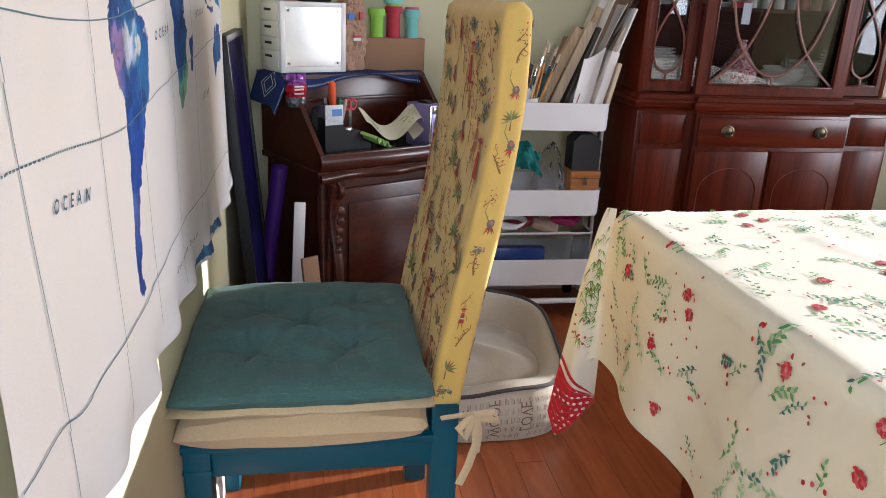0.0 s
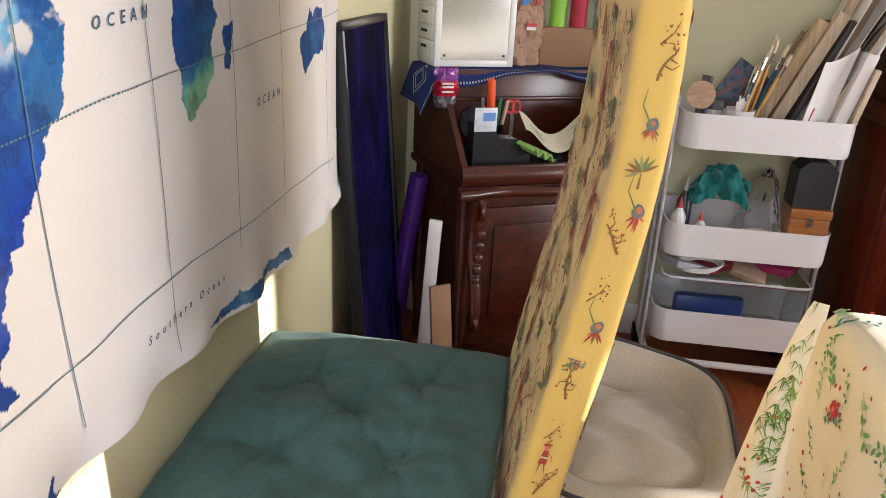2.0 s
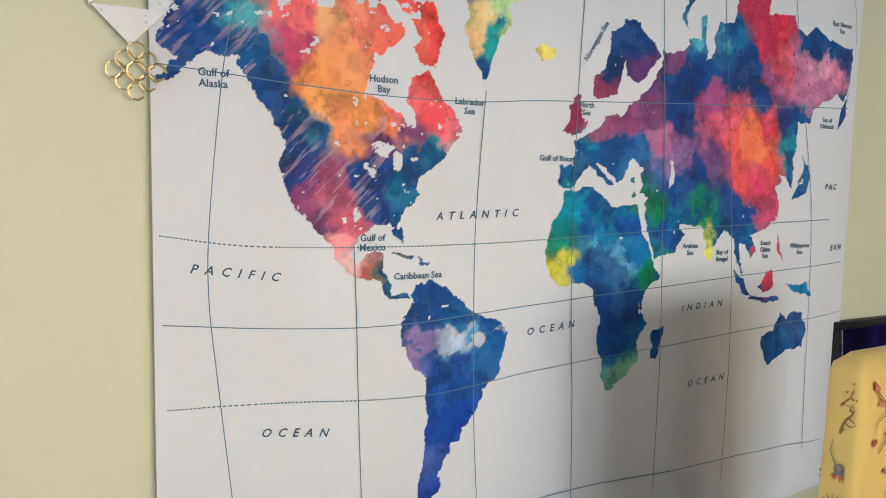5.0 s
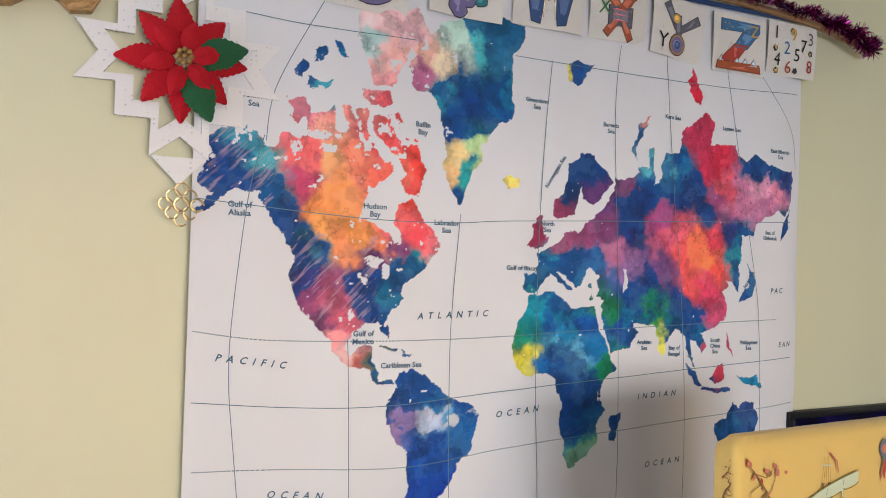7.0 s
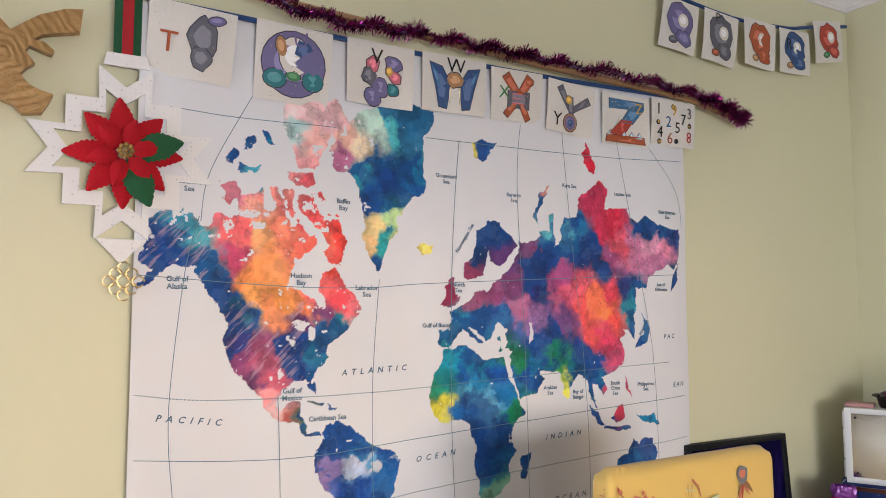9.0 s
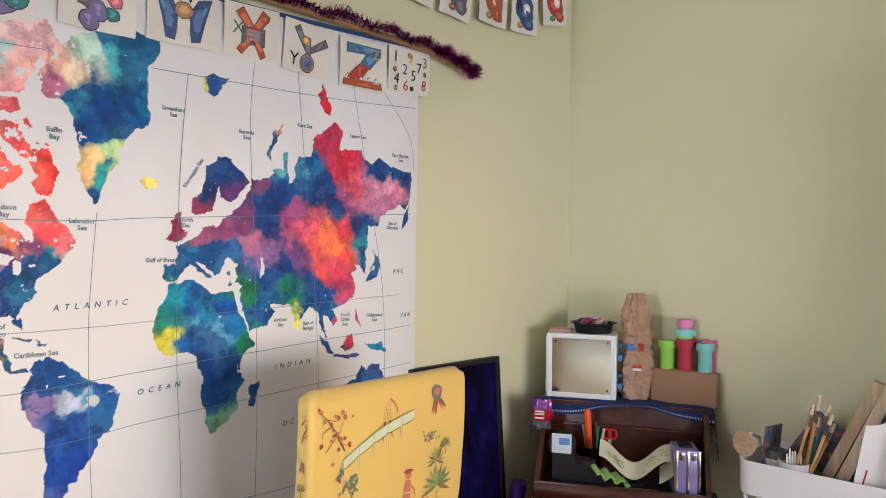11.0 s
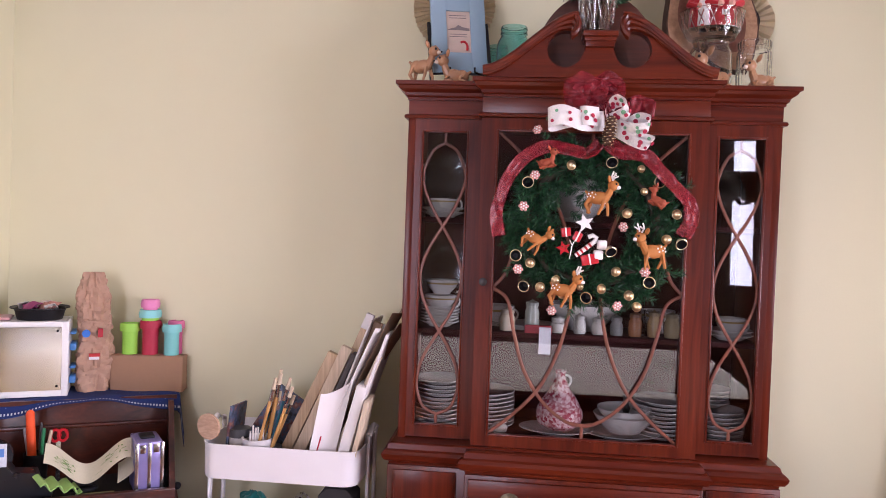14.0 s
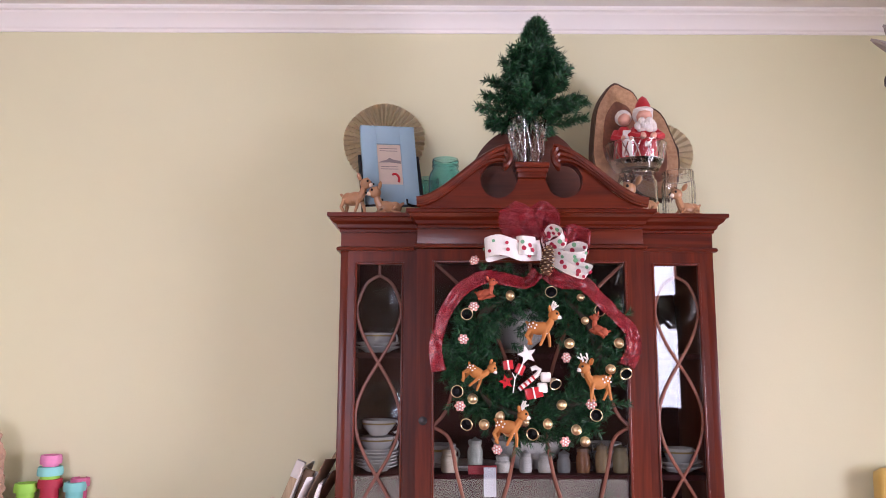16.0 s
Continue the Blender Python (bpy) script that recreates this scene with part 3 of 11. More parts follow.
LANDS["antarctica"] = [(80.2, 1.4), (82.8, 1.8), (88.5, 2.8), (98.2, 2.4), (111.1, 2.7), (111.8, 1.0), (98.3, 0.5), (88.7, 0.6)]
LANDS["peninsula"] = [(42.9, 0.2), (45.0, 1.0), (46.1, 2.4), (46.8, 2.0), (46.2, 0.9), (47.8, -0.2), (43.9, -0.2)]
# colours of the watercolour print, at places on the cloth in centimetres
WASH_0 = [
    (2.8, 90.0, "144680"), (7.1, 92.4, "5096a5"), (11.8, 90.7, "6eaaaa"), (5.9, 85.1, "0a3c78"), (1.2, 81.7, "0f3c78"), (13.0, 85.5, "28788c"),
    (16.3, 81.4, "0a3c6e"), (18.6, 77.3, "0f506e"), (17.7, 100.9, "eb8ca0"), (22.2, 97.0, "faaa96"), (15.8, 96.4, "f07882"), (25.5, 100.6, "fa968c"),
    (19.1, 92.4, "fa6e6e"), (23.6, 91.6, "fcb478"), (28.0, 93.1, "fc8c6e"), (26.0, 85.2, "fca05a"), (21.7, 82.8, "f59650"), (24.6, 79.7, "fcaa5a"),
    (19.4, 85.9, "c8466e"), (30.2, 96.6, "f57878"), (34.9, 95.9, "fa5a5a"), (37.3, 97.3, "fa5550"), (41.1, 91.9, "f0463c"), (34.6, 105.0, "f0646e"),
    (36.3, 90.4, "fa6e5a"), (40.1, 86.0, "f04b3c"), (39.0, 81.4, "fa6e6e"), (42.8, 78.1, "f0505a"), (35.6, 76.7, "fa8c5a"), (30.8, 78.8, "faa050"),
    (27.5, 76.5, "f5965a"), (21.9, 76.3, "3c6e82"), (18.8, 74.1, "143c6e"), (20.0, 69.8, "3c326e"), (21.2, 66.6, "823c6e"), (24.4, 67.7, "aa5078"),
    (25.7, 64.5, "be5a78"), (28.9, 67.7, "143264"), (32.3, 68.9, "0a326e"), (33.3, 73.3, "5a2864"), (38.0, 75.7, "78326e"), (37.0, 71.2, "1e788c"),
    (41.7, 72.9, "288c96"), (35.9, 66.7, "146e8c"),
]
WASH_1 = [
    (31.3, 64.4, "0f3773"), (28.0, 61.2, "c85a6e"), (24.7, 61.2, "783c6e"), (35.5, 62.2, "145a8c"), (27.0, 57.9, "f09696"), (28.8, 55.7, "ebbeb9"),
    (30.5, 54.6, "b44628"), (34.0, 53.4, "3c6e64"), (46.0, 75.9, "f57882"), (46.7, 73.6, "bebebe"), (34.1, 118.7, "facdcd"), (39.0, 117.1, "f0bec3"),
    (31.9, 113.8, "b4d2cd"), (36.7, 112.2, "fabeb4"), (34.5, 108.4, "f5aaaa"), (41.8, 109.3, "be6e96"), (42.9, 113.0, "f5beaa"), (46.7, 112.3, "ebd7b4"),
    (49.1, 117.4, "bedccd"), (54.3, 120.6, "6eb4af"), (61.2, 120.4, "46a0a0"), (59.9, 115.3, "64b4aa"), (52.0, 109.4, "0a5082"), (53.4, 106.0, "053c78"),
    (58.8, 107.8, "146e96"), (49.7, 100.8, "0f5a8c"), (46.9, 105.2, "3c96a5"), (54.9, 100.1, "3c9696"), (55.1, 96.5, "bedc96"), (58.5, 95.0, "f0e678"),
    (49.2, 94.8, "fadc96"), (48.7, 91.2, "fac882"), (50.8, 86.7, "0a6482"), (52.6, 91.5, "3ca096"), (19.6, 108.7, "145a8c"), (23.9, 111.5, "146e8c"),
    (23.0, 107.0, "5aaab4"), (62.5, 90.0, "f5e16e"), (41.3, 48.6, "145a96"), (36.7, 45.5, "145a96"), (46.4, 44.9, "0f6496"), (39.2, 40.9, "6e64a0"),
    (36.8, 42.2, "6e64a0"), (46.5, 40.4, "b4c3dc"),
]
WASH_2 = [
    (50.2, 42.4, "2878aa"), (52.9, 39.9, "0f5a96"), (44.2, 36.1, "0a468c"), (43.1, 32.8, "0a4691"), (69.8, 64.3, "2896a5"), (68.5, 59.4, "147878"),
    (66.6, 53.4, "e1d73c"), (65.8, 57.1, "288c64"), (74.2, 60.6, "145a96"), (78.6, 63.0, "147896"), (83.2, 60.5, "0f5096"), (75.8, 55.6, "78b4c8"),
    (81.9, 52.9, "8cb4cd"), (78.7, 58.0, "2882aa"), (84.8, 55.4, "146ea0"), (73.0, 52.0, "1464a0"), (79.0, 45.5, "0a5096"), (85.0, 47.7, "0f5a96"),
    (80.7, 38.0, "0f5596"), (88.0, 51.4, "148250"), (82.4, 32.9, "82bea0"), (69.6, 70.5, "3c96a0"), (67.9, 80.3, "962850"), (75.0, 85.6, "963c64"),
    (77.9, 90.8, "143c6e"), (82.3, 95.0, "0f3c73"), (84.0, 89.9, "5a326e"), (76.7, 78.1, "a05078"), (82.7, 79.6, "964678"), (87.3, 82.3, "783c6e"),
    (90.6, 77.2, "be6e96"), (78.3, 73.1, "286e96"), (85.9, 74.5, "326496"), (72.4, 73.0, "2882a0"), (93.9, 73.4, "966eaa"), (93.6, 85.2, "193c73"),
    (98.5, 88.1, "14326e"), (93.5, 91.8, "783c6e"), (97.0, 81.4, "282864"), (101.7, 96.4, "82bebe"), (100.1, 90.9, "1e648c"), (105.2, 92.6, "328296"),
    (108.6, 98.3, "286e96"), (112.0, 104.2, "c8325a"),
]
WASH_3 = [
    (114.0, 93.2, "1e3c6e"), (108.7, 88.7, "3c3c78"), (117.5, 97.6, "dc325a"), (121.2, 99.3, "e1284b"), (123.1, 93.8, "e65a6e"), (120.4, 90.8, "964678"),
    (128.9, 91.3, "dc82aa"), (134.7, 94.5, "e6a0be"), (132.7, 98.8, "145082"), (138.6, 99.2, "1e5a82"), (140.7, 93.5, "e68caa"), (142.7, 96.6, "3c3c78"),
    (136.8, 88.8, "c878a0"), (114.3, 77.9, "f57850"), (117.9, 75.3, "fa8246"), (110.7, 76.5, "f55a5a"), (108.9, 81.9, "f06478"), (119.6, 80.9, "eb465a"),
    (121.6, 73.9, "f05046"), (114.4, 69.7, "f05a5a"), (105.5, 79.0, "dc5a78"), (103.6, 84.4, "aa4682"), (125.2, 82.5, "3c3c78"), (117.7, 86.4, "3c4678"),
    (127.2, 76.9, "46a0aa"), (129.0, 81.2, "287896"), (116.2, 68.3, "dc3c64"), (119.9, 64.2, "d25078"), (94.0, 68.2, "0a4682"), (98.9, 70.8, "143c78"),
    (99.0, 64.2, "14825a"), (102.4, 61.5, "288c46"), (104.2, 56.2, "e6e150"), (87.7, 64.3, "1e7846"), (91.0, 60.4, "0a468c"), (94.1, 62.9, "146e96"),
    (109.2, 65.5, "1e3c82"), (112.7, 62.8, "0f508c"), (107.6, 60.1, "146e78"), (114.6, 57.3, "147896"), (103.9, 73.6, "6e4682"), (112.1, 116.1, "d71e3c"),
    (96.5, 105.4, "286496"), (99.3, 107.7, "f09678"),
]
WASH_4 = [
    (76.5, 115.0, "ebdc50"), (79.5, 115.4, "0a5096"), (130.1, 71.3, "78b4d2"), (128.3, 67.7, "145a8c"), (142.9, 84.7, "3c5a78"), (116.6, 47.7, "14468c"),
    (121.1, 50.3, "dc3c5a"), (131.5, 47.1, "1e82a0"), (125.9, 36.1, "146e96"), (129.6, 40.1, "3c4682"), (124.0, 39.0, "145a8c"), (91.5, 38.5, "0a5a96"),
    (43.5, 29.4, "0a3c96"), (47.5, 25.5, "0a3ca0"), (43.2, 35.0, "0a4696"), (40.8, 23.4, "5a5aa0"), (44.5, 27.6, "0f4696"), (41.9, 18.2, "3c50a0"),
    (41.6, 15.0, "0a3c96"), (39.3, 43.2, "8c78b0"), (38.5, 40.6, "9c7cae"), (40.9, 41.0, "8674ae"), (41.9, 45.7, "145a9b"), (47.4, 47.8, "0f5f9b"), (52.0, 38.1, "1e64a0"),
    (53.7, 43.7, "0f5596"), (46.8, 41.7, "c8cde1"), (50.2, 42.7, "c3cddc"), (48.0, 36.9, "0a4691"),
]
LABELS = [
    ("ATLANTIC", 50.5, 62.8),
    ("PACIFIC", 10.9, 54.7),
    ("OCEAN", 19.5, 30.3),
    ("OCEAN", 65.8, 42.7),
    ("INDIAN", 102.8, 44.4),
    ("OCEAN", 104.6, 29.0),
    ("Gulf of\nMexico", 31.6, 58.6),
    ("Caribbean Sea", 39.5, 53.2),
    ("Hudson\nBay", 33.3, 82.7),
    ("Labrador\nSea", 48.5, 80.3),
    ("Baffin\nBay", 42.7, 99.3),
    ("Greenland\nSea", 68.9, 107.3),
    ("Barents\nSea", 88.3, 104.1),
    ("Kara Sea", 106.1, 108.5),
    ("Laptev Sea", 124.5, 107.6),
    ("East Siberian\nSea", 141.3, 102.9),
    ("Norwegian Sea", 73.9, 93.3),
    ("North\nSea", 72.2, 81.4),
    ("Gulf of Biscaya", 66.5, 72.5),
    ("Gulf of\nAlaska", 8.1, 81.6),
    ("Beufort\nSea", 9.9, 101.1),
    ("Arabian\nSea", 98.9, 55.8),
    ("Bay of\nBengal", 107.8, 54.3),
    ("South\nChina\nSea", 120.4, 55.2),
    ("Philippines\nSea", 131.4, 55.1),
    ("Sea of\nOkhotsk", 138.3, 82.3),
    ("Japan Sea", 131.0, 71.2),
    ("PAC", 140.8, 68.5),
    ("EAN", 144.2, 55.0),
]
MAP_Y, MAP_Z, MAP_W, MAP_H = -2.085, 0.66, 149.5, 137.0


def cloth_x(u, v):
    """How the hung cloth stands off the wall."""
    low = np.clip(1 - v / 120.0, 0, 1)
    off = 0.024 + 0.0012 * np.sin(u * 0.21 + 0.6) * (0.3 + low) + 0.0007 * np.sin(u * 0.47 + v * 0.03)
    off = off + 0.0022 * np.sin(u * 0.09 - 1.0) * low + 0.0012 * np.sin(v * 0.12 + u * 0.05)
    # the free edge turns back to the wall
    k = np.clip((u - 137) / 12.5, 0, 1)
    off = off + (0.003 * np.sin(np.pi * np.clip((u - 130) / 16, 0, 1)) - 0.019 * k * k) * (0.45 + 0.55 * low)
    off = off + 0.008 * np.exp(-(v / 3.0) ** 2) * (0.5 + np.sin(u * 0.35))
    return WEST + off


def cloth_at(u, v, lift=0.0):
    """A point of the cloth, from centimetres to metres."""
    hem = 1.4 * math.sin(u * 0.11) * 0.3 + 3.2 * max(0.0, (u - 136) / 13) ** 3 - 0.5
    k = max(0.0, 1 - v / 18.0)
    return Vector((float(cloth_x(u, v)) + lift, MAP_Y + u / 100, MAP_Z + (v + hem * k) / 100))


def value_noise(u, v, cell, seed):
    """Smooth noise from 0 to 1 on arrays."""
    rng = np.random.RandomState(seed)
    g = rng.rand(256, 256)
    x, y = u / cell + 37, v / cell + 61
    i, j = np.floor(x).astype(int), np.floor(y).astype(int)
    fx, fy = x - i, y - j
    fx, fy = fx * fx * (3 - 2 * fx), fy * fy * (3 - 2 * fy)
    a, c = g[i % 256, j % 256], g[(i + 1) % 256, j % 256]
    d, e = g[i % 256, (j + 1) % 256], g[(i + 1) % 256, (j + 1) % 256]
    return (a * (1 - fx) + c * fx) * (1 - fy) + (d * (1 - fx) + e * fx) * fy


def fbm(u, v, cell, seed, octaves=4):
    t, k, s = 0.0, 1.0, 0.0
    for o in range(octaves):
        t = t + k * value_noise(u, v, cell / 2 ** o, seed + o)
        s += k
        k *= 0.55
    return t / s


def inside(u, v, pts):
    r = np.zeros(u.shape, bool)
    n = len(pts)
    for i in range(n):
        (x0, y0), (x1, y1) = pts[i], pts[(i + 1) % n]
        if y0 == y1:
            continue
        cross = (y0 > v) != (y1 > v)
        r ^= cross & (u < (x1 - x0) * (v - y0) / (y1 - y0) + x0)
    return r


def map_colours(u, v):
    """The watercolour print: lands on an off-white ground."""
    wu = u + 2.2 * (fbm(u, v, 2.2, 3, 6) - 0.5)
    wv = v + 2.2 * (fbm(u, v, 2.2, 11, 6) - 0.5)
    land = np.zeros(u.shape, bool)
    main = LANDS["north_america"] + LANDS["central_america"][1:]
    for name, pts in list(LANDS.items()) + [("mainland", main)]:
        if name in ("north_america", "central_america"):
            continue
        xs, ys = [p[0] for p in pts], [p[1] for p in pts]
        near = (u > min(xs) - 1) & (u < max(xs) + 1) & (v > min(ys) - 1) & (v < max(ys) + 1)
        hit = inside(wu[near], wv[near], pts)
        land[near] |= hit
    # lakes, straits and bare spots of the print
    bare = fbm(u, v, 1.6, 41, 4)
    land &= ~((bare > np.where(u < 50, 0.75, 0.86)) & (v > 45))
    land &= ~((fbm(u, v, 2.6, 43, 5) > 0.60) & (v > 93) & (u < 45) & (v < 112))
    for x, y, rx, ry in ((34, 73, 1.6, 0.7), (36, 71, 0.6, 1.3), (38.5, 71.5, 0.9, 0.4), (85, 69, 0.7, 3.0), (82, 67.5, 2.4, 1.3)):
        land &= ~((((wu - x) / rx) ** 2 + ((wv - y) / ry) ** 2 < 1))
    x, y = u[land], v[land]
    su = x + 5.0 * (fbm(x, y, 8, 21, 3) - 0.5) + 4.5 * (fbm(x, y, 2.2, 22, 5) - 0.5)
    sv = y + 5.0 * (fbm(x, y, 8, 31, 3) - 0.5) + 4.5 * (fbm(x, y, 2.2, 32, 5) - 0.5)
    total = np.zeros(x.shape)
    rgb = [np.zeros(x.shape) for _ in range(3)]
    for px, py, h in WASH_0 + WASH_1 + WASH_2 + WASH_3 + WASH_4:
        w = ((su - px) ** 2 + (sv - py) ** 2 + 1.0) ** -2.6
        total += w
        for c in range(3):
            q = int(h[2 * c:2 * c + 2], 16) / 255
            rgb[c] += w * (((q + 0.055) / 1.055) ** 2.4 if q > 0.04 else q / 12.9) * 1.12
    rgb = [q / total for q in rgb]
    blue = rgb[2] > rgb[0] * 1.8
    rgb = [q * np.where(blue, k, 1.0) for q, k in zip(rgb, (0.55, 1.0, 1.18))]
    tone = 0.50 + 0.9 * fbm(x, y, 2.6, 51, 5)
    edge = np.exp(-((fbm(x, y, 5.0, 101, 6) - 0.5) / 0.014) ** 2)
    pool = np.clip((fbm(x, y, 3.6, 121, 6) - 0.52) * 14, 0, 1)
    tone = tone * (1 - 0.30 * edge) * (1 - 0.26 * pool)
    deep = np.clip((fbm(x, y, 6.5, 151, 6) - 0.47) * 9, 0, 0.75) * blue
    rgb = [q * (1 - deep) + deep * c for q, c in zip(rgb, (0.003, 0.055, 0.27))]
    wet = np.clip((fbm(x, y, 3.4, 61, 6) - 0.58) * 9, 0, 0.34)
    rgb = [np.clip(q * tone, 0, 1) * (1 - wet) + wet * (q * 0.9 + k) for q, k in zip(rgb, (0.04, 0.08, 0.11))]
    # dry brush strokes that slant up to the right
    brush = fbm((y - 1.05 * x) * 1.1 + 0.8 * fbm(x, y, 3.0, 73, 3), (x + y) * 0.10, 0.8, 71, 4)
    zone = ((x < 14) & (y > 82)) | ((x > 15) & (x < 34) & (y > 56) & (y < 78))
    pale = np.clip((brush - 0.58) * 7, 0, 0.42) * zone * np.clip((fbm(x, y, 5.0, 171, 3) - 0.38) * 6, 0, 1)
    rgb = [q * (1 - pale) + c * pale for q, c in zip(rgb, (0.60, 0.40, 0.48))]
    vein = np.clip(1 - np.abs(fbm(x + 0.5 * y, y - 0.3 * x, 4.0, 141, 5) - 0.5) / 0.010, 0, 1) * 0.32 * (y < 78)
    rgb = [q * (1 - vein) + vein * (0.7 * q + k) for q, k in zip(rgb, (0.10, 0.17, 0.24))]
    gap = np.clip((fbm(x, y, 3.0, 161, 5) - 0.52) * 20, 0, 0.85) * np.exp(-(((x - 51.5) / 5.5) ** 2 + ((y - 42.5) / 2.4) ** 2) ** 2)
    rgb = [q * (1 - gap) + gap * 0.72 for q in rgb]
    speck = (value_noise(x, y, 0.45, 81) > 0.92) & (x > 108) & (y > 76)
    out = np.ones(u.shape + (4,), np.float32)
    for i, c in enumerate((0.765, 0.765, 0.785)):
        ground = c * (0.975 + 0.04 * fbm(u, v, 14, 91, 3))
        ground[land] = np.where(speck, rgb[i] * 0.2, np.clip(rgb[i], 0, 1))
        out[..., i] = ground
    return out


world_map = thing("world_map", (WEST + 0.016, MAP_Y + 0.745, MAP_Z), "white cloth wall hanging printed with a watercolour world map", "wall map")
NU, NV = 860, 790
gu, gv = np.meshgrid(np.linspace(0, MAP_W, NU + 1), np.linspace(0, MAP_H, NV + 1), indexing="ij")
hem = 0.42 * np.sin(gu * 0.11) + 3.2 * np.clip((gu - 136) / 13, 0, None) ** 3 - 0.5
place = np.stack([cloth_x(gu, gv), MAP_Y + gu / 100, MAP_Z + (gv + hem * np.clip(1 - gv / 18, 0, None)) / 100], -1) - np.array(ORIGIN[world_map])
idx = np.arange((NU + 1) * (NV + 1)).reshape(NU + 1, NV + 1)
quads = np.stack([idx[:-1, :-1], idx[1:, :-1], idx[1:, 1:], idx[:-1, 1:]], -1).reshape(-1, 4)
me = bpy.data.meshes.new("cloth")
me.vertices.add(idx.size)
me.vertices.foreach_set("co", place.reshape(-1).astype(np.float32))
me.loops.add(quads.size)
me.loops.foreach_set("vertex_index", quads.reshape(-1).astype(np.int32))
me.polygons.add(len(quads))
me.polygons.foreach_set("loop_start", np.arange(0, quads.size, 4, dtype=np.int32))
me.polygons.foreach_set("use_smooth", np.ones(len(quads), bool))
me.update(calc_edges=True)
me.color_attributes.new("print", "FLOAT_COLOR", "POINT").data.foreach_set("color", map_colours(gu, gv).reshape(-1))
me.materials.append(M["print_cloth"])
cloth = new("cloth", me)
cloth.parent = world_map
ORIGIN[cloth] = ORIGIN[world_map]
bm_hem = sheet(B(), lambda a, c: cloth_at(0.2 + a * 148.6, 1.3 - c * 1.6, -0.0035 - 0.002 * c), 150, 2, 0.0012)
part("hem", bm_hem, fabric("hem_cloth", (0.78, 0.75, 0.74), weave=700), world_map)

# graticule: parallels and meridians
ink = plain("map_ink_lines", (0.06, 0.13, 0.20), 0.8)
grid = Print()


def curve_line(pts, dash=0.0, c=(0.10, 0.20, 0.26), w=0.15):
    """A smooth printed line through a few points."""
    fine = []
    for i in range(len(pts) - 1):
        p0, p1, p2, p3 = pts[max(i - 1, 0)], pts[i], pts[i + 1], pts[min(i + 2, len(pts) - 1)]
        n = max(2, int(math.hypot(p2[0] - p1[0], p2[1] - p1[1]) / 1.2))
        for k in range(n):
            t = k / n
            fine.append(tuple(0.5 * (2 * q1 + (q2 - q0) * t + (2 * q0 - 5 * q1 + 4 * q2 - q3) * t * t + (3 * q1 - q0 - 3 * q2 + q3) * t ** 3) for q0, q1, q2, q3 in zip(p0, p1, p2, p3)))
    fine.append(pts[-1])
    for i in range(len(fine) - 1):
        if not dash:
            grid.stroke(fine[i:i + 2], w, c, 1.0)
        else:
            (x0, y0), (x1, y1) = fine[i], fine[i + 1]
            for s in (0.0, 0.5):
                a, e = s, s + 0.32
                grid.stroke([(x0 + (x1 - x0) * a, y0 + (y1 - y0) * a), (x0 + (x1 - x0) * e, y0 + (y1 - y0) * e)], w * 1.35, c, 1.0)


curve_line([(5.7, 116.5), (20, 116), (41, 116.5)])
curve_line([(63.3, 116.7), (101, 117), (125, 117.6), (148, 119)])
curve_line([(0.5, 83), (31, 81.1), (50, 81.2), (63, 82.2), (100, 84), (146, 86)])
curve_line([(0.8, 60.2), (16.5, 58.3), (50.7, 58), (90, 59.6), (141, 61.4)], 1)
curve_line([(1, 48), (21, 46), (39, 45.6), (64, 47.2), (105, 49.5), (147, 51.7)])
curve_line([(1.5, 36.1), (14.3, 35.4), (41.7, 33.5), (64.4, 35.5), (105, 37.8), (148, 40.1)], 1)
curve_line([(0.5, 13.2), (9.5, 13), (16, 11.4), (31, 11.3), (52, 10.8), (71, 12), (127, 11.6), (143, 11)])
for x in ([(12, 95), (9.5, 83.7), (7.4, 62.7), (7.2, 51), (8.5, 37.8), (10.9, 15), (12, 1)], [(22.4, 121.3), (14, 104.4), (12.3, 94)], [(28.5, 58.4), (28.9, 50), (30.4, 10), (31, 1)], [(51.5, 83), (50, 58), (50.5, 30), (52.3, 4)], [(72.5, 117), (70.4, 88.8), (70.2, 48), (71.3, 24), (71.9, 2)], [(90.4, 123), (89.4, 104), (91.6, 52), (91.5, 9)], [(103.4, 125), (107, 90), (111.2, 46), (110.6, 8)], [(122, 125), (130.6, 84.5), (135, 56), (136, 10)], [(133.5, 122.7), (145, 110), (147.5, 100)]):
    curve_line(x)
grid.build("graticule", lambda u, v, lift: cloth_at(u, v, lift + 0.0004), M["print_smooth"], world_map, "thin blue-grey printed map lines")

# names of seas and oceans
SPACED = {"ATLANTIC": 1.75, "PACIFIC": 1.75, "OCEAN": 1.75, "INDIAN": 1.6, "PAC": 1.6, "EAN": 1.6}
ONTO = Matrix(((0, 0, 1, 0), (1, 0, 0, 0), (0, 1, 0, 0), (0, 0, 0, 1)))


def map_label(text, u, v, size, turn=0.0, shear=0.0):
    def bend(co):
        a, c = (co.y - MAP_Y) * 100, (co.z - MAP_Z) * 100
        return cloth_at(a, c, 0.0016)
    m = Matrix.Translation((0, MAP_Y + u / 100, MAP_Z + v / 100)) @ ONTO @ Matrix.Rotation(radians(turn), 4, "Z")
    letters(text, size * 1.1, ink, m, world_map, "map_lettering", bold=0.0003, flat=0.0, bend=bend, slant=shear)


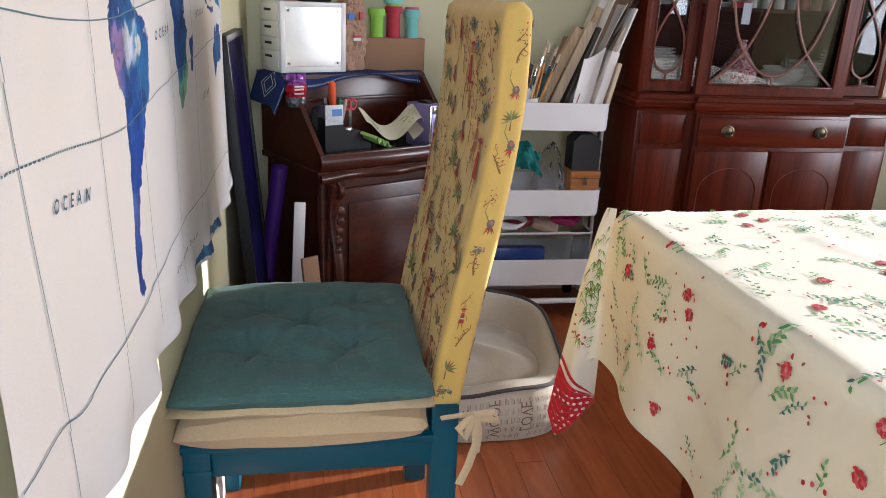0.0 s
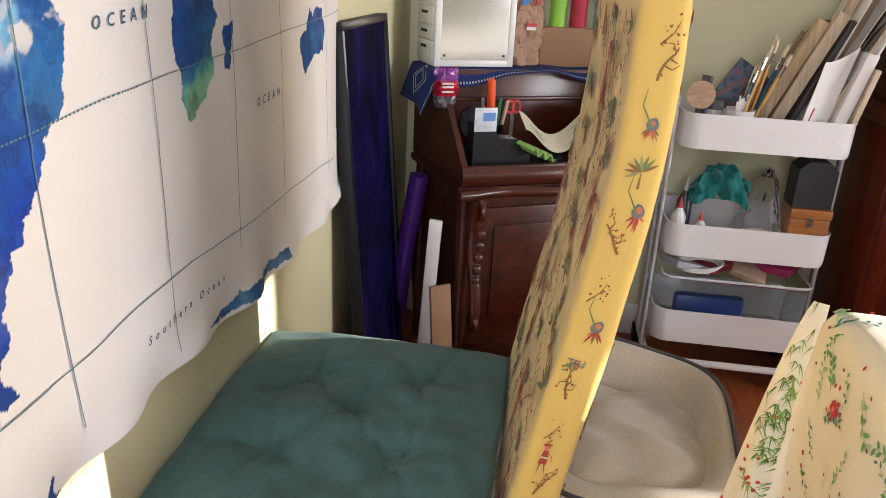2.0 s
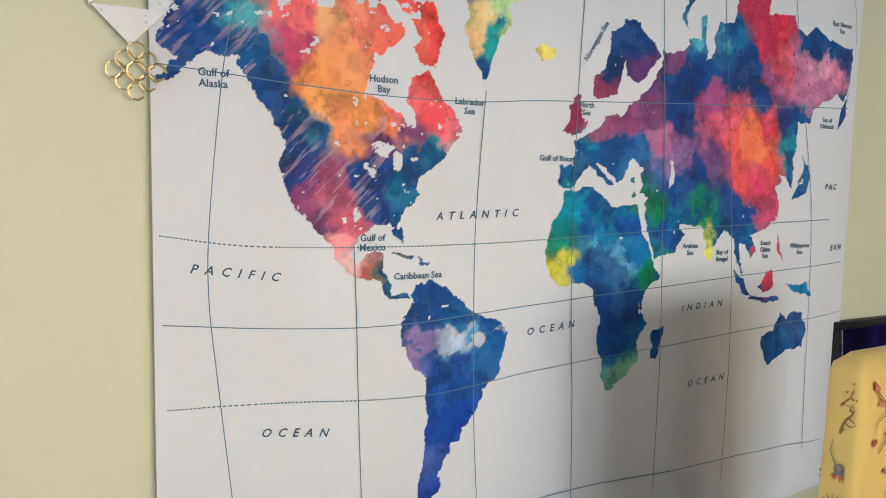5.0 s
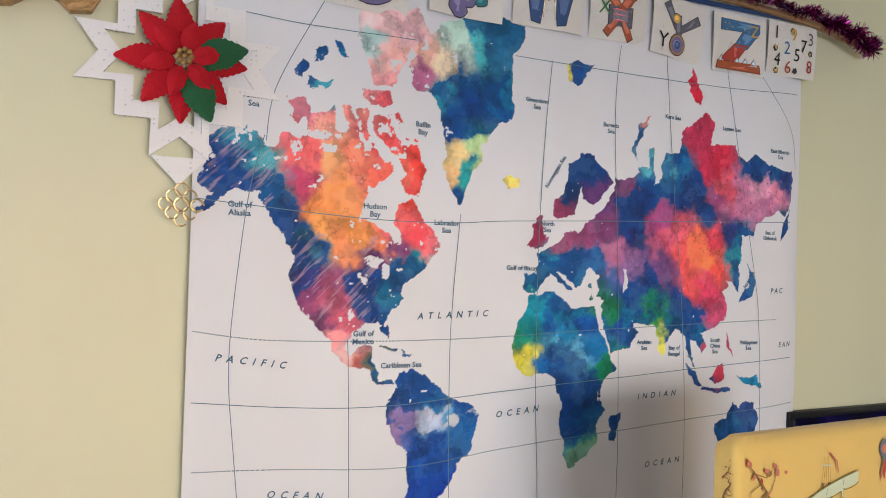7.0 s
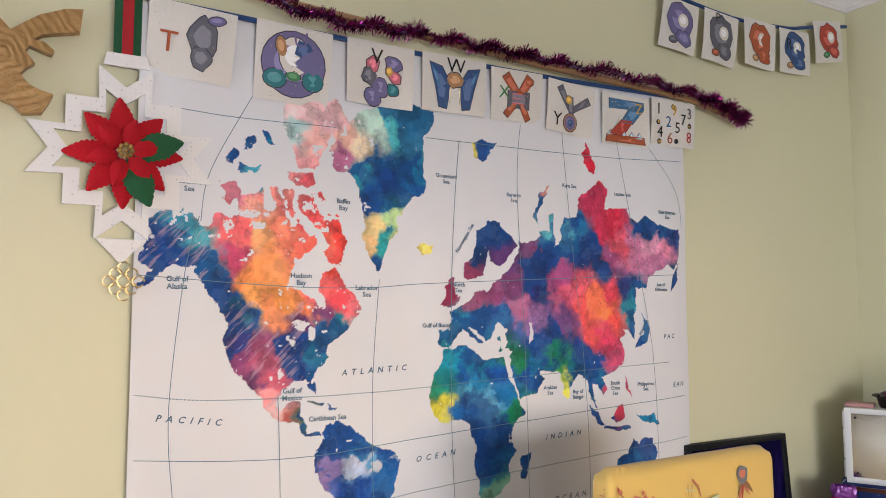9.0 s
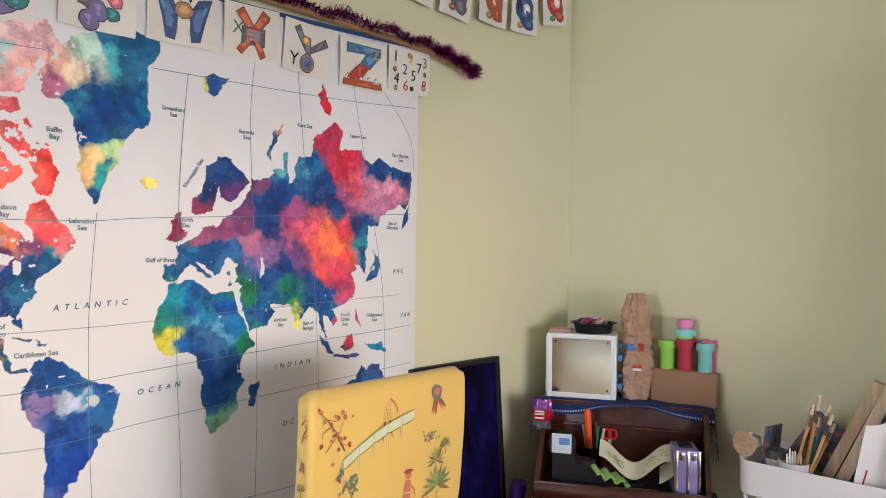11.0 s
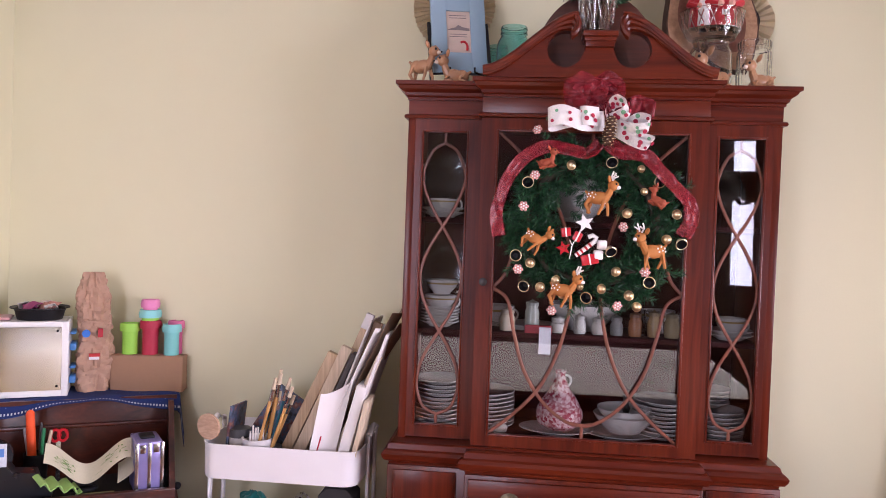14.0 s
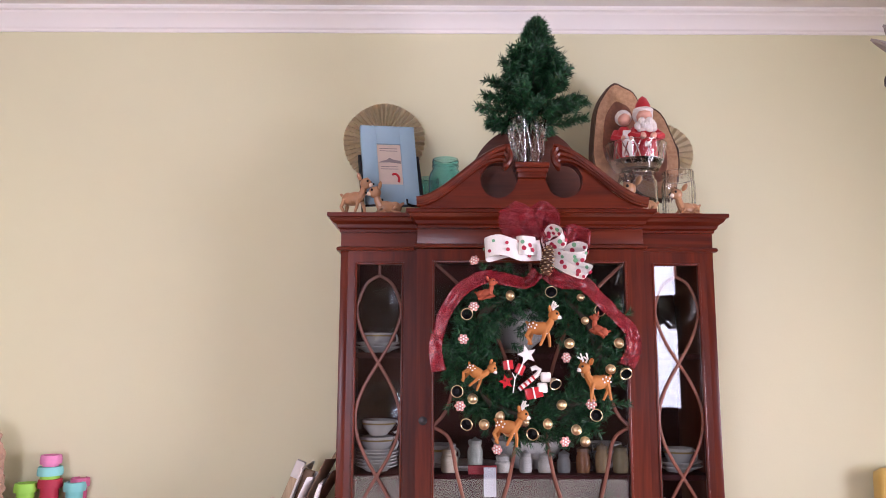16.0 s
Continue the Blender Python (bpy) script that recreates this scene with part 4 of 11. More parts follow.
for text, u, v in LABELS:
    if text in SPACED:
        word = "  ".join(text) if text not in ("PAC", "EAN") else " ".join(text)
        turn = {"PACIFIC": -8, "ATLANTIC": 2}.get(text, -8 if u < 30 else 4 if u < 90 else 2)
        map_label(word, u, v, 0.0165, turn, 0.25)
    elif text == "Norwegian Sea":
        map_label(text, u, v, 0.0125, 57)
    elif text == "Japan Sea":
        map_label(text, u, v, 0.012, 55)
    else:
        map_label(text, u, v, 0.0135 if u < 60 else 0.0125)
map_label("S  o  u  t  h  e  r  n     O  c  e  a  n", 75.5, 6.6, 0.0135, 0, 0.25)

# ---- things on the west wall ----
INKS = {"black": (0.01, 0.01, 0.012), "blue": (0.03, 0.08, 0.22), "grey": (0.12, 0.12, 0.15), "violet": (0.16, 0.14, 0.30), "red": (0.42, 0.05, 0.03), "rust": (0.40, 0.09, 0.03), "tan": (0.42, 0.22, 0.09), "gold": (0.62, 0.38, 0.06), "green": (0.06, 0.22, 0.08), "teal": (0.02, 0.18, 0.20), "sky": (0.05, 0.16, 0.32), "pink": (0.6, 0.15, 0.2)}
card_cloth = fabric("card_cotton", (0.80, 0.765, 0.70), weave=800, vary=0.05)
ribbon_blue = fabric("blue_cord", (0.015, 0.06, 0.20), weave=900)
INK = {k: plain("ink_" + k, c, 0.8) for k, c in INKS.items()}


def face_at(x, y, z, turn=0.0, lean=0.0):
    """A frame on the west wall: its x runs along the wall, its y up, its z into the room."""
    return Matrix.Translation((x, y, z)) @ ONTO @ Matrix.Rotation(radians(turn), 4, "Z") @ Matrix.Rotation(radians(lean), 4, "X")


def bunting_card(y, z, w, h, turn, sign, ink, group, where, draw):
    """A printed cotton card hung from a cord; z is its top edge."""
    m = face_at(WEST + 0.036, y, z, turn)
    card = thing("alphabet_card", m.translation, "white cotton alphabet card with a painted picture" + sign, "bunting card", group)
    curl = random.uniform(0.004, 0.014)

    def on(u, v, lift):
        return m @ Vector((u, v, lift + 0.002 - curl * (v / h) ** 2 + 0.004 * math.sin(u * 30 + y * 9) * (-v / h)))
    part("card", sheet(B(), lambda a, c: on((a - 0.5) * w * (1 - 0.03 * c), -c * h, 0), 8, 8, 0.0012), card_cloth, card)
    p = Print()
    random.seed(int((y + 5) * 1000))
    draw(p, w, h)
    inked = []
    for pts, c in p.shapes:
        mu, mv = sum(q[0] for q in pts) / len(pts), sum(q[1] for q in pts) / len(pts)
        inked.append(([(u + (u - mu) / max(1e-6, math.hypot(u - mu, v - mv)) * 0.0022, v + (v - mv) / max(1e-6, math.hypot(u - mu, v - mv)) * 0.0022) for u, v in pts], (0.03, 0.028, 0.04)))
    for pts, c in p.shapes:
        inked.append((pts, c))
        mu, mv = sum(q[0] for q in pts) / len(pts), sum(q[1] for q in pts) / len(pts)
        inked.append(([(mu + (u - mu) * 0.62 - 0.001, mv + (v - mv) * 0.55 + 0.0012) for u, v in pts], tuple(min(1, 0.06 + k * 1.5) for k in c)))
        size = max(math.hypot(u - mu, v - mv) for u, v in pts)
        for i in range(3):
            a, k = random.uniform(0, 6.28), size * random.uniform(0.25, 0.55)
            inked.append(([(mu + k * math.cos(a), mv + k * math.sin(a)), (mu + k * math.cos(a) + 0.0012, mv + k * math.sin(a)), (mu + 0.8 * k * math.cos(a + 0.9), mv + 0.8 * k * math.sin(a + 0.9))], shade(c, 0.35)))
    p.shapes = inked
    for _ in range(40):
        p.disc(random.uniform(-0.46, 0.46) * w, -random.uniform(0.04, 0.96) * h, random.uniform(0.0006, 0.0013), (0.55, 0.42, 0.3), n=5)
    p.build("picture", lambda u, v, lift: on(u, v, lift + 0.0006), M["print_smooth"], card)
    for text, u, v, size, col in where:
        letters(text, size, INK[col], m, card, "letter", flat=0.0, bend=lambda co, u=u, v=v: on(*(lambda q: (q.x + u, q.y + v, 0.0028))(m.inverted() @ co)))
    return card


def limbs(p, h, c, pts, w):
    for q in pts:
        p.stroke([(x * h, -y * h) for x, y in q], w * h, c, 0.7)


def pic_t(p, w, h):
    p.disc(0.02, -0.42 * h, 0.19 * h, INKS["grey"], 1.5, 0, 16, 0.1)
    p.disc(0.02, -0.7 * h, 0.13 * h, INKS["grey"], 1.2, 0, 14, 0.15)
    p.disc(0.045, -0.15 * h, 0.12 * h, INKS["violet"], 0.5, 0.2)


def pic_u(p, w, h):
    p.disc(0.0, -0.5 * h, 0.42 * h, INKS["violet"], 1.0, 0, 20)
    p.disc(0.0, -0.4 * h, 0.2 * h, (0.76, 0.72, 0.65), 1.25, 0, 16)
    p.disc(0.02, -0.3 * h, 0.13 * h, INKS["blue"], 1, 0, 12, 0.3)
    p.disc(-0.03, -0.3 * h, 0.07 * h, INKS["tan"], 1.9, 0.2)
    p.disc(-0.04, -0.72 * h, 0.15 * h, INKS["teal"], 0.8)
    p.disc(0.045, -0.68 * h, 0.14 * h, INKS["teal"], 0.9)
    p.disc(0.0, -0.66 * h, 0.1 * h, INKS["green"], 0.6)


def pic_v(p, w, h):
    for u, v, r, c in ((-0.02, 0.35, 0.1, "pink"), (0.03, 0.3, 0.12, "violet"), (-0.03, 0.55, 0.11, "grey"), (0.035, 0.52, 0.1, "pink"), (0.0, 0.7, 0.12, "violet"), (-0.02, 0.86, 0.13, "violet"), (0.03, 0.72, 0.09, "teal"), (0.02, 0.43, 0.06, "gold")):
        p.disc(u, -v * h, r * h, INKS[c], 1.2, random.uniform(0, 3), 12, 0.2)


def pic_w(p, w, h):
    for s in (-1, 1):
        p.poly([(s * 0.07, -0.16 * h), (s * 0.035, -0.22 * h), (s * 0.012, -0.5 * h), (s * 0.02, -0.93 * h), (s * 0.042, -0.9 * h), (s * 0.05, -0.6 * h)], INKS["blue"])
        p.poly([(s * 0.066, -0.2 * h), (s * 0.05, -0.3 * h), (s * 0.04, -0.55 * h), (s * 0.05, -0.5 * h)], INKS["sky"])
        p.stroke([(s * 0.012, -0.55 * h), (s * 0.014, -0.82 * h)], 0.005, (0.75, 0.65, 0.45))
    p.disc(0, -0.42 * h, 0.15 * h, INKS["tan"], 0.9, 0, 14, 0.1)


def pic_x(p, w, h):
    limbs(p, h, INKS["rust"], [[(-0.28, 0.12), (0, 0.5), (0.26, 0.95)], [(0.3, 0.12), (0.05, 0.5), (-0.27, 0.9)]], 0.2)
    p.disc(0.035, -0.22 * h, 0.1 * h, INKS["rust"], 0.7, 0.3)
    p.poly([(-0.03, -0.42 * h), (0.035, -0.42 * h), (0.035, -0.75 * h), (-0.03, -0.75 * h)], INKS["grey"])
    for i in range(3):
        p.stroke([(-0.02, -(0.48 + i * 0.09) * h), (0.025, -(0.48 + i * 0.09) * h)], 0.003, INKS["pink"])


def pic_y(p, w, h):
    limbs(p, h, INKS["grey"], [[(-0.3, 0.12), (-0.05, 0.5)], [(0.42, 0.28), (0.05, 0.52)], [(-0.05, 0.3), (0.02, 0.65)]], 0.16)
    p.disc(-0.01, -0.35 * h, 0.08 * h, INKS["gold"])
    p.disc(0.0, -0.78 * h, 0.17 * h, INKS["tan"])
    p.disc(0.0, -0.78 * h, 0.14 * h, INKS["violet"])
    p.disc(0.0, -0.78 * h, 0.07 * h, INKS["blue"])


def pic_z(p, w, h):
    a = 0.36 * w
    p.poly([(-a, -0.1 * h), (a, -0.1 * h), (a, -0.26 * h), (-a, -0.3 * h)], INKS["sky"])
    p.poly([(a, -0.26 * h), (0.2 * a, -0.24 * h), (-0.3 * a, -0.55 * h), (0.4 * a, -0.55 * h)], INKS["sky"])
    p.poly([(0.42 * a, -0.5 * h), (-0.25 * a, -0.5 * h), (-a, -0.8 * h), (-0.1 * a, -0.8 * h)], INKS["red"])
    p.poly([(-1.15 * a, -0.95 * h), (1.15 * a, -0.95 * h), (1.05 * a, -0.8 * h), (-1.1 * a, -0.82 * h)], INKS["rust"])
    for i in range(5):
        x = (-0.9 + i * 0.42) * a
        p.poly([(x - 0.2 * a, -0.84 * h), (x + 0.2 * a, -0.84 * h), (x, -0.72 * h)], (0.45, 0.55, 0.6))
    for _ in range(9):
        p.disc(random.uniform(-0.9, 0.6) * a, -random.uniform(0.13, 0.25) * h, 0.0016, INKS["gold"], n=5)


def pic_n(p, w, h):
    for u, v in ((-0.02, 0.14), (-0.35, 0.5), (0.35, 0.52), (0.05, 0.88), (-0.3, 0.9)):
        p.flower(u * w, -v * h, 0.006, [INKS["gold"]], INKS["gold"], 5)


def pic_bird(c1, c2):
    def f(p, w, h):
        p.disc(0.0, -0.42 * h, 0.32 * h, INKS[c1], 1.1, 0.4, 16, 0.12)
        p.disc(0.01, -0.4 * h, 0.14 * h, (0.76, 0.72, 0.65), 1.0, 0.4)
        p.disc(0.02, -0.75 * h, 0.2 * h, INKS[c1], 0.7, -0.4, 14, 0.15)
        p.disc(-0.02, -0.82 * h, 0.1 * h, INKS[c2], 0.6)
    return f


GROUP = "alphabet bunting on the wall"
bunting_card(-1.985, 2.035, 0.172, 0.150, -3, ", letter T", "rust", GROUP, [("T", -0.045, -0.085, 0.06, "rust")], pic_t)
bunting_card(-1.775, 2.032, 0.17, 0.168, -2, ", letter U", "violet", GROUP, [("U", 0.012, -0.03, 0.05, "violet")], pic_u)
bunting_card(-1.572, 2.030, 0.168, 0.146, -1, ", letter V", "black", GROUP, [("V", -0.012, -0.035, 0.05, "black")], pic_v)
bunting_card(-1.378, 2.031, 0.178, 0.138, 0, ", letter W", "black", GROUP, [("W", 0.002, -0.025, 0.05, "black")], pic_w)
bunting_card(-1.195, 2.026, 0.158, 0.130, 1, ", letter X", "green", GROUP, [("X", -0.042, -0.062, 0.045, "green")], pic_x)
bunting_card(-1.018, 2.018, 0.158, 0.136, -4, ", letter Y", "black", GROUP, [("Y", -0.045, -0.105, 0.05, "black")], pic_y)
bunting_card(-0.83, 2.012, 0.172, 0.140, 0, ", letter Z", "gold", GROUP, [("Z", 0.045, -0.035, 0.04, "gold")], pic_z)
NUMS = [("1", -0.06, -0.03, "black"), ("9", 0.0, -0.03, "gold"), ("3", 0.06, -0.035, "grey"), ("2", -0.022, -0.065, "sky"), ("5", 0.012, -0.08, "black"), ("7", 0.035, -0.055, "black"), ("4", -0.052, -0.095, "black"), ("6", -0.015, -0.112, "rust"), ("8", 0.058, -0.105, "red")]
bunting_card(-0.648, 2.022, 0.172, 0.134, 1, ", numbers one to nine", "black", GROUP, [(t, u, v, 0.045, c) for t, u, v, c in NUMS], pic_n)
HIGH = "alphabet bunting by the corner"
bunting_card(-0.602, 2.33, 0.145, 0.150, -6, "", "grey", HIGH, [], pic_bird("violet", "grey"))
bunting_card(-0.43, 2.325, 0.150, 0.155, -4, ", letter P", "black", HIGH, [("P", -0.02, -0.02, 0.04, "black")], pic_bird("grey", "rust"))
bunting_card(-0.255, 2.335, 0.150, 0.15, -1, ", letter Q", "rust", HIGH, [], pic_bird("rust", "tan"))
bunting_card(-0.085, 2.335, 0.150, 0.142, 2, ", letter R", "blue", HIGH, [("R", -0.03, -0.05, 0.05, "black")], pic_bird("blue", "tan"))
bunting_card(0.09, 2.40, 0.150, 0.14, 10, ", letter S", "red", HIGH, [], pic_bird("red", "green"))

cord = B()
tube(cord, [(WEST + 0.032, y, 2.036 - 0.012 * math.sin((y + 2.1) * 2.1)) for y in [-2.1 + 0.05 * i for i in range(33)]], 0.006, 6)
solo("bunting_cord", cord, ribbon_blue, "dark blue fabric cord stretched over the wall map", "cord")
cord = B()
tube(cord, [(WEST + 0.03, y, 2.335 + 0.10 * max(0.0, y + 0.1) ** 1.2 * 3 + 0.01 * math.cos(y * 9)) for y in [-0.75 + 0.04 * i for i in range(25)]], 0.006, 6)
solo("bunting_cord", cord, ribbon_blue, "dark blue fabric cord with alphabet cards near the corner", "cord")

# wooden rod with tinsel
rod = B()
tube(rod, [(WEST + 0.05, -2.05, 2.085), (WEST + 0.045, -1.2, 2.052), (WEST + 0.042, -0.6, 2.035), (WEST + 0.04, -0.375, 2.0)], 0.009, 8)
solo("map_rod", rod, wood("rod_wood", (0.25, 0.14, 0.06), (0.40, 0.24, 0.11), 1, 0.5, 0.0), "plain wooden rod that carries the map", "rod")


def tinsel_garland():
    t = thing("tinsel_garland", (WEST + 0.05, -0.9, 2.06), "shiny purple tinsel garland wound along the wooden rod", "tinsel garland")
    strands = B()
    rng = random.Random(5)
    way = ((-1.84, 2.072), (-1.677, 2.052), (-1.503, 2.064), (-1.355, 2.062), (-1.2, 2.062), (-1.037, 2.062), (-0.761, 2.058), (-0.555, 2.046), (-0.44, 2.02), (-0.362, 1.992))
    path = []
    for i in range(190):
        k = i / 189 * (len(way) - 1)
        n = min(int(k), len(way) - 2)
        (y0, z0), (y1, z1) = way[n], way[n + 1]
        path.append(Vector((WEST + 0.058 + 0.007 * math.cos(i * 0.45), y0 + (y1 - y0) * (k - n), z0 + (z1 - z0) * (k - n) + 0.006 * math.sin(i * 0.45))))
    verts, faces = [], []
    for i, p in enumerate(path):
        fat = 0.8 + 0.5 * noise.noise((i * 0.11, 3.0, 0.0)) + (0.25 if i > 150 else 0.0)
        for _ in range(48):
            d = Vector((rng.gauss(0, 1), rng.gauss(0, 0.8), rng.gauss(0, 1))).normalized()
            L = rng.uniform(0.013, 0.031) * max(0.4, fat)
            o = p + Vector((0, rng.uniform(-0.005, 0.005), 0))
            e = o + d * L
            side = d.cross(Vector((rng.random(), rng.random(), rng.random()))).normalized() * 0.0011
            k = len(verts)
            verts += [o - side, o + side, e + side, e - side]
            faces.append((k, k + 1, k + 2, k + 3))
    me = bpy.data.meshes.new("fringe")
    me.from_pydata([tuple(v - ORIGIN[t]) for v in verts], [], faces)
    k = Nodes("purple_foil")
    geo = k.t.nodes.new("ShaderNodeNewGeometry")
    k.colour(k.ramp(geo.outputs["Random Per Island"], (0.0, (0.05, 0.002, 0.03)), (0.65, (0.26, 0.008, 0.15)), (0.9, (0.55, 0.05, 0.36)), (1.0, (0.9, 0.5, 0.8))))
    k.set(Metallic=0.85, Roughness=0.25)
    me.materials.append(k.m)
    fr = new("fringe", me)
    fr.parent = t
    core = B()
    tube(core, path[::3], 0.003, 6)
    part("core", core, INK["violet"], t)


tinsel_garland()


# crocheted poinsettia star
def poinsettia():
    cy, cz, x0 = -2.108, 1.722, WEST + 0.022
    t = thing("poinsettia_hanging", (x0, cy, cz), "white plastic-canvas star with a red yarn poinsettia hanging on the wall", "wall ornament")
    lace = Nodes("white_lace_mesh")
    vor = lace.n("ShaderNodeTexVoronoi", Scale=1.0)
    vor.inputs["Randomness"].default_value = 0.25
    lace.link(lace.scaled((115, 115, 115)), vor.inputs["Vector"])
    lace.colour(lace.mix(lace.ramp(vor.outputs["Distance"], (0.28, (1, 1, 1)), (0.40, (0, 0, 0))), (0.80, 0.78, 0.76), (0.42, 0.41, 0.38)))
    lace.set(Roughness=0.8)
    lace.bump(vor.outputs["Distance"], 0.35, 0.002)

    def star(r, a0=0.0, notch=0.72):
        """An eight-cornered stepped star, as an outline."""
        pts = []
        for q in range(4):
            a = math.pi / 2 * q + a0
            for x, y in ((0.62, -0.28), (1.0, -0.29), (0.78, 0.0), (1.0, 0.29), (0.62, 0.28), (0.62, 0.62)):
                pts.append((r * (x * math.cos(a) - y * math.sin(a)), r * (x * math.sin(a) + y * math.cos(a))))
        return pts

    outer, inner = star(0.166), star(0.122)
    b = B()
    n = len(outer)
    for i in range(n):
        (a, c), (d, e) = outer[i], outer[(i + 1) % n]
        (p, q), (r, s) = inner[i], inner[(i + 1) % n]
        prism(b, [(cy + a, cz + c), (cy + d, cz + e), (cy + r, cz + s), (cy + p, cz + q)], x0, x0 + 0.006, "x")
    part("lace_border", b, lace.m, t, "white openwork canvas border")
    for i in range(2):
        b = prism(B(), [(cy - 0.042 + 0.0, cz + (0.17 + 0.03 * i)), (cy + 0.042, cz + (0.17 + 0.03 * i)), (cy + 0.036, cz + 0.195), (cy - 0.036, cz + 0.195)], x0, x0 + 0.006, "x") if i == 0 else None
        if b:
            part("top_clasp", b, lace.m, t)
    b = prism(B(), [(cy - 0.045, cz - 0.165), (cy + 0.045, cz - 0.165), (cy, cz - 0.212)], x0, x0 + 0.006, "x")
    part("lower_point", b, lace.m, t)
    yarn = fabric("red_yarn", (0.46, 0.002, 0.010), 1.0, weave=260, bump=1.0, vary=0.3, sheen=0.0)
    green = fabric("green_yarn", (0.012, 0.10, 0.03), weave=420, bump=0.9, vary=0.25)

    def petal(a, length, width, z0, mat, nm):
        b = B()

        def f(u, v):
            w = width * min(1.0, u / 0.25) ** 0.6 * min(1.0, (1.0 - u) / 0.42 + 0.03) ** 0.75 * (v - 0.5) * 2
            w *= 1.0 + (0.10 if int(u * 20) % 2 else -0.06)
            r = 0.012 + length * u
            y, z = r * math.cos(a) - w * math.sin(a), r * math.sin(a) + w * math.cos(a)
            return (x0 + z0 + 0.007 * math.sin(math.pi * u) - 0.003 * abs(v - 0.5) * 2, cy + y, cz + z)
        sheet(b, f, 20, 6, 0.004)
        part(nm, b, mat, t)
    for i in range(8):
        petal(2 * math.pi * i / 8 + 0.05 * (i % 3), 0.096 if i % 2 == 0 else 0.088, 0.021, 0.010 + 0.003 * (i % 2), yarn, "petal")
    for i in range(6):
        petal(2 * math.pi * i / 6 + 0.25, 0.056, 0.015, 0.020, yarn, "petal")
    for a in (0.28, -1.12):
        petal(a, 0.100, 0.026, 0.016, green, "leaf")
    beads = plain("gold_beads", (0.55, 0.40, 0.14), 0.3, 0.9)
    for i in range(9):
        r = 0.0 if i == 0 else 0.011
        part("bead", ball(B(), (x0 + 0.038, cy + r * math.cos(i * 0.785), cz + r * math.sin(i * 0.785)), 0.0048, 8), beads, t)
    # ribbon above
    b = sheet(B(), lambda u, v: (x0 + 0.003 + 0.002 * math.sin(v * 9), cy - 0.025 + 0.05 * u, cz + 0.195 + 0.45 * v), 2, 16, 0.001)
    part("ribbon", b, fabric("green_ribbon", (0.01, 0.09, 0.03), weave=700), t)
    b = sheet(B(), lambda u, v: (x0 + 0.0055 + 0.002 * math.sin(v * 9), cy - 0.010 + 0.02 * u, cz + 0.195 + 0.45 * v), 2, 16, 0.001)
    part("ribbon_stripe", b, fabric("red_ribbon", (0.42, 0.01, 0.015), weave=700), t)
    # gold flower under the star
    gold = plain("gold_wire", (0.60, 0.46, 0.22), 0.35, 0.6)
    g = B()
    for i in range(8):
        a = 2 * math.pi * i / 8
        rr = 0.020 if i % 2 else 0.026
        tube(g, [(x0 + 0.008, cy + 0.006 + rr * math.cos(a) + 0.011 * math.cos(k * 0.7), cz - 0.245 + rr * math.sin(a) + 0.011 * math.sin(k * 0.7)) for k in range(9)], 0.0016, 5)
    tube(g, [(x0 + 0.008, cy + 0.006 + 0.012 * math.cos(k * 0.63), cz - 0.245 + 0.012 * math.sin(k * 0.63)) for k in range(10)], 0.0022, 5)
    part("gold_flower", g, gold, t, "gold openwork flower ornament")


poinsettia()


def carved_plaque():
    """A carved leaf-shaped wooden plaque."""
    pts = [(-2.62, 1.80), (-2.50, 1.755), (-2.391, 1.774), (-2.366, 1.777), (-2.328, 1.805), (-2.297, 1.795), (-2.282, 1.779), (-2.25, 1.784), (-2.24, 1.802), (-2.232, 1.821), (-2.252, 1.826), (-2.271, 1.834), (-2.287, 1.853), (-2.277, 1.865), (-2.264, 1.876), (-2.281, 1.897), (-2.273, 1.907), (-2.237, 1.896), (-2.233, 1.904), (-2.249, 1.917), (-2.268, 1.92), (-2.252, 1.932), (-2.191, 1.948), (-2.187, 1.992), (-2.217, 1.987), (-2.259, 1.968), (-2.305, 1.932), (-2.335, 1.965), (-2.42, 2.06), (-2.6, 2.08), (-2.72, 1.98)]
    b = prism(B(), pts, WEST + 0.004, WEST + 0.026, "x")
    k = Nodes("carved_gold_wood")
    g = k.noise(26.0, 6.0, 0.65, 1.5)
    vor = k.n("ShaderNodeTexVoronoi", Scale=1.0)
    k.link(k.scaled(55.0), vor.inputs["Vector"])
    k.colour(k.mix(vor.outputs["Distance"], k.mix(g, (0.20, 0.10, 0.03), (0.46, 0.27, 0.09)), (0.42, 0.25, 0.085)))
    k.set(Roughness=0.4, Metallic=0.25)
    wave = k.n("ShaderNodeTexWave", Scale=1.0, Distortion=9.0, Detail=3.0)
    wave.wave_type = "RINGS"
    k.link(k.scaled(22.0), wave.inputs["Vector"])
    k.bump(wave.outputs["Fac"], 0.6, 0.004)
    solo("carved_plaque", b, k.m, "golden brown carved wooden leaf plaque on the wall", "wall plaque")


carved_plaque()


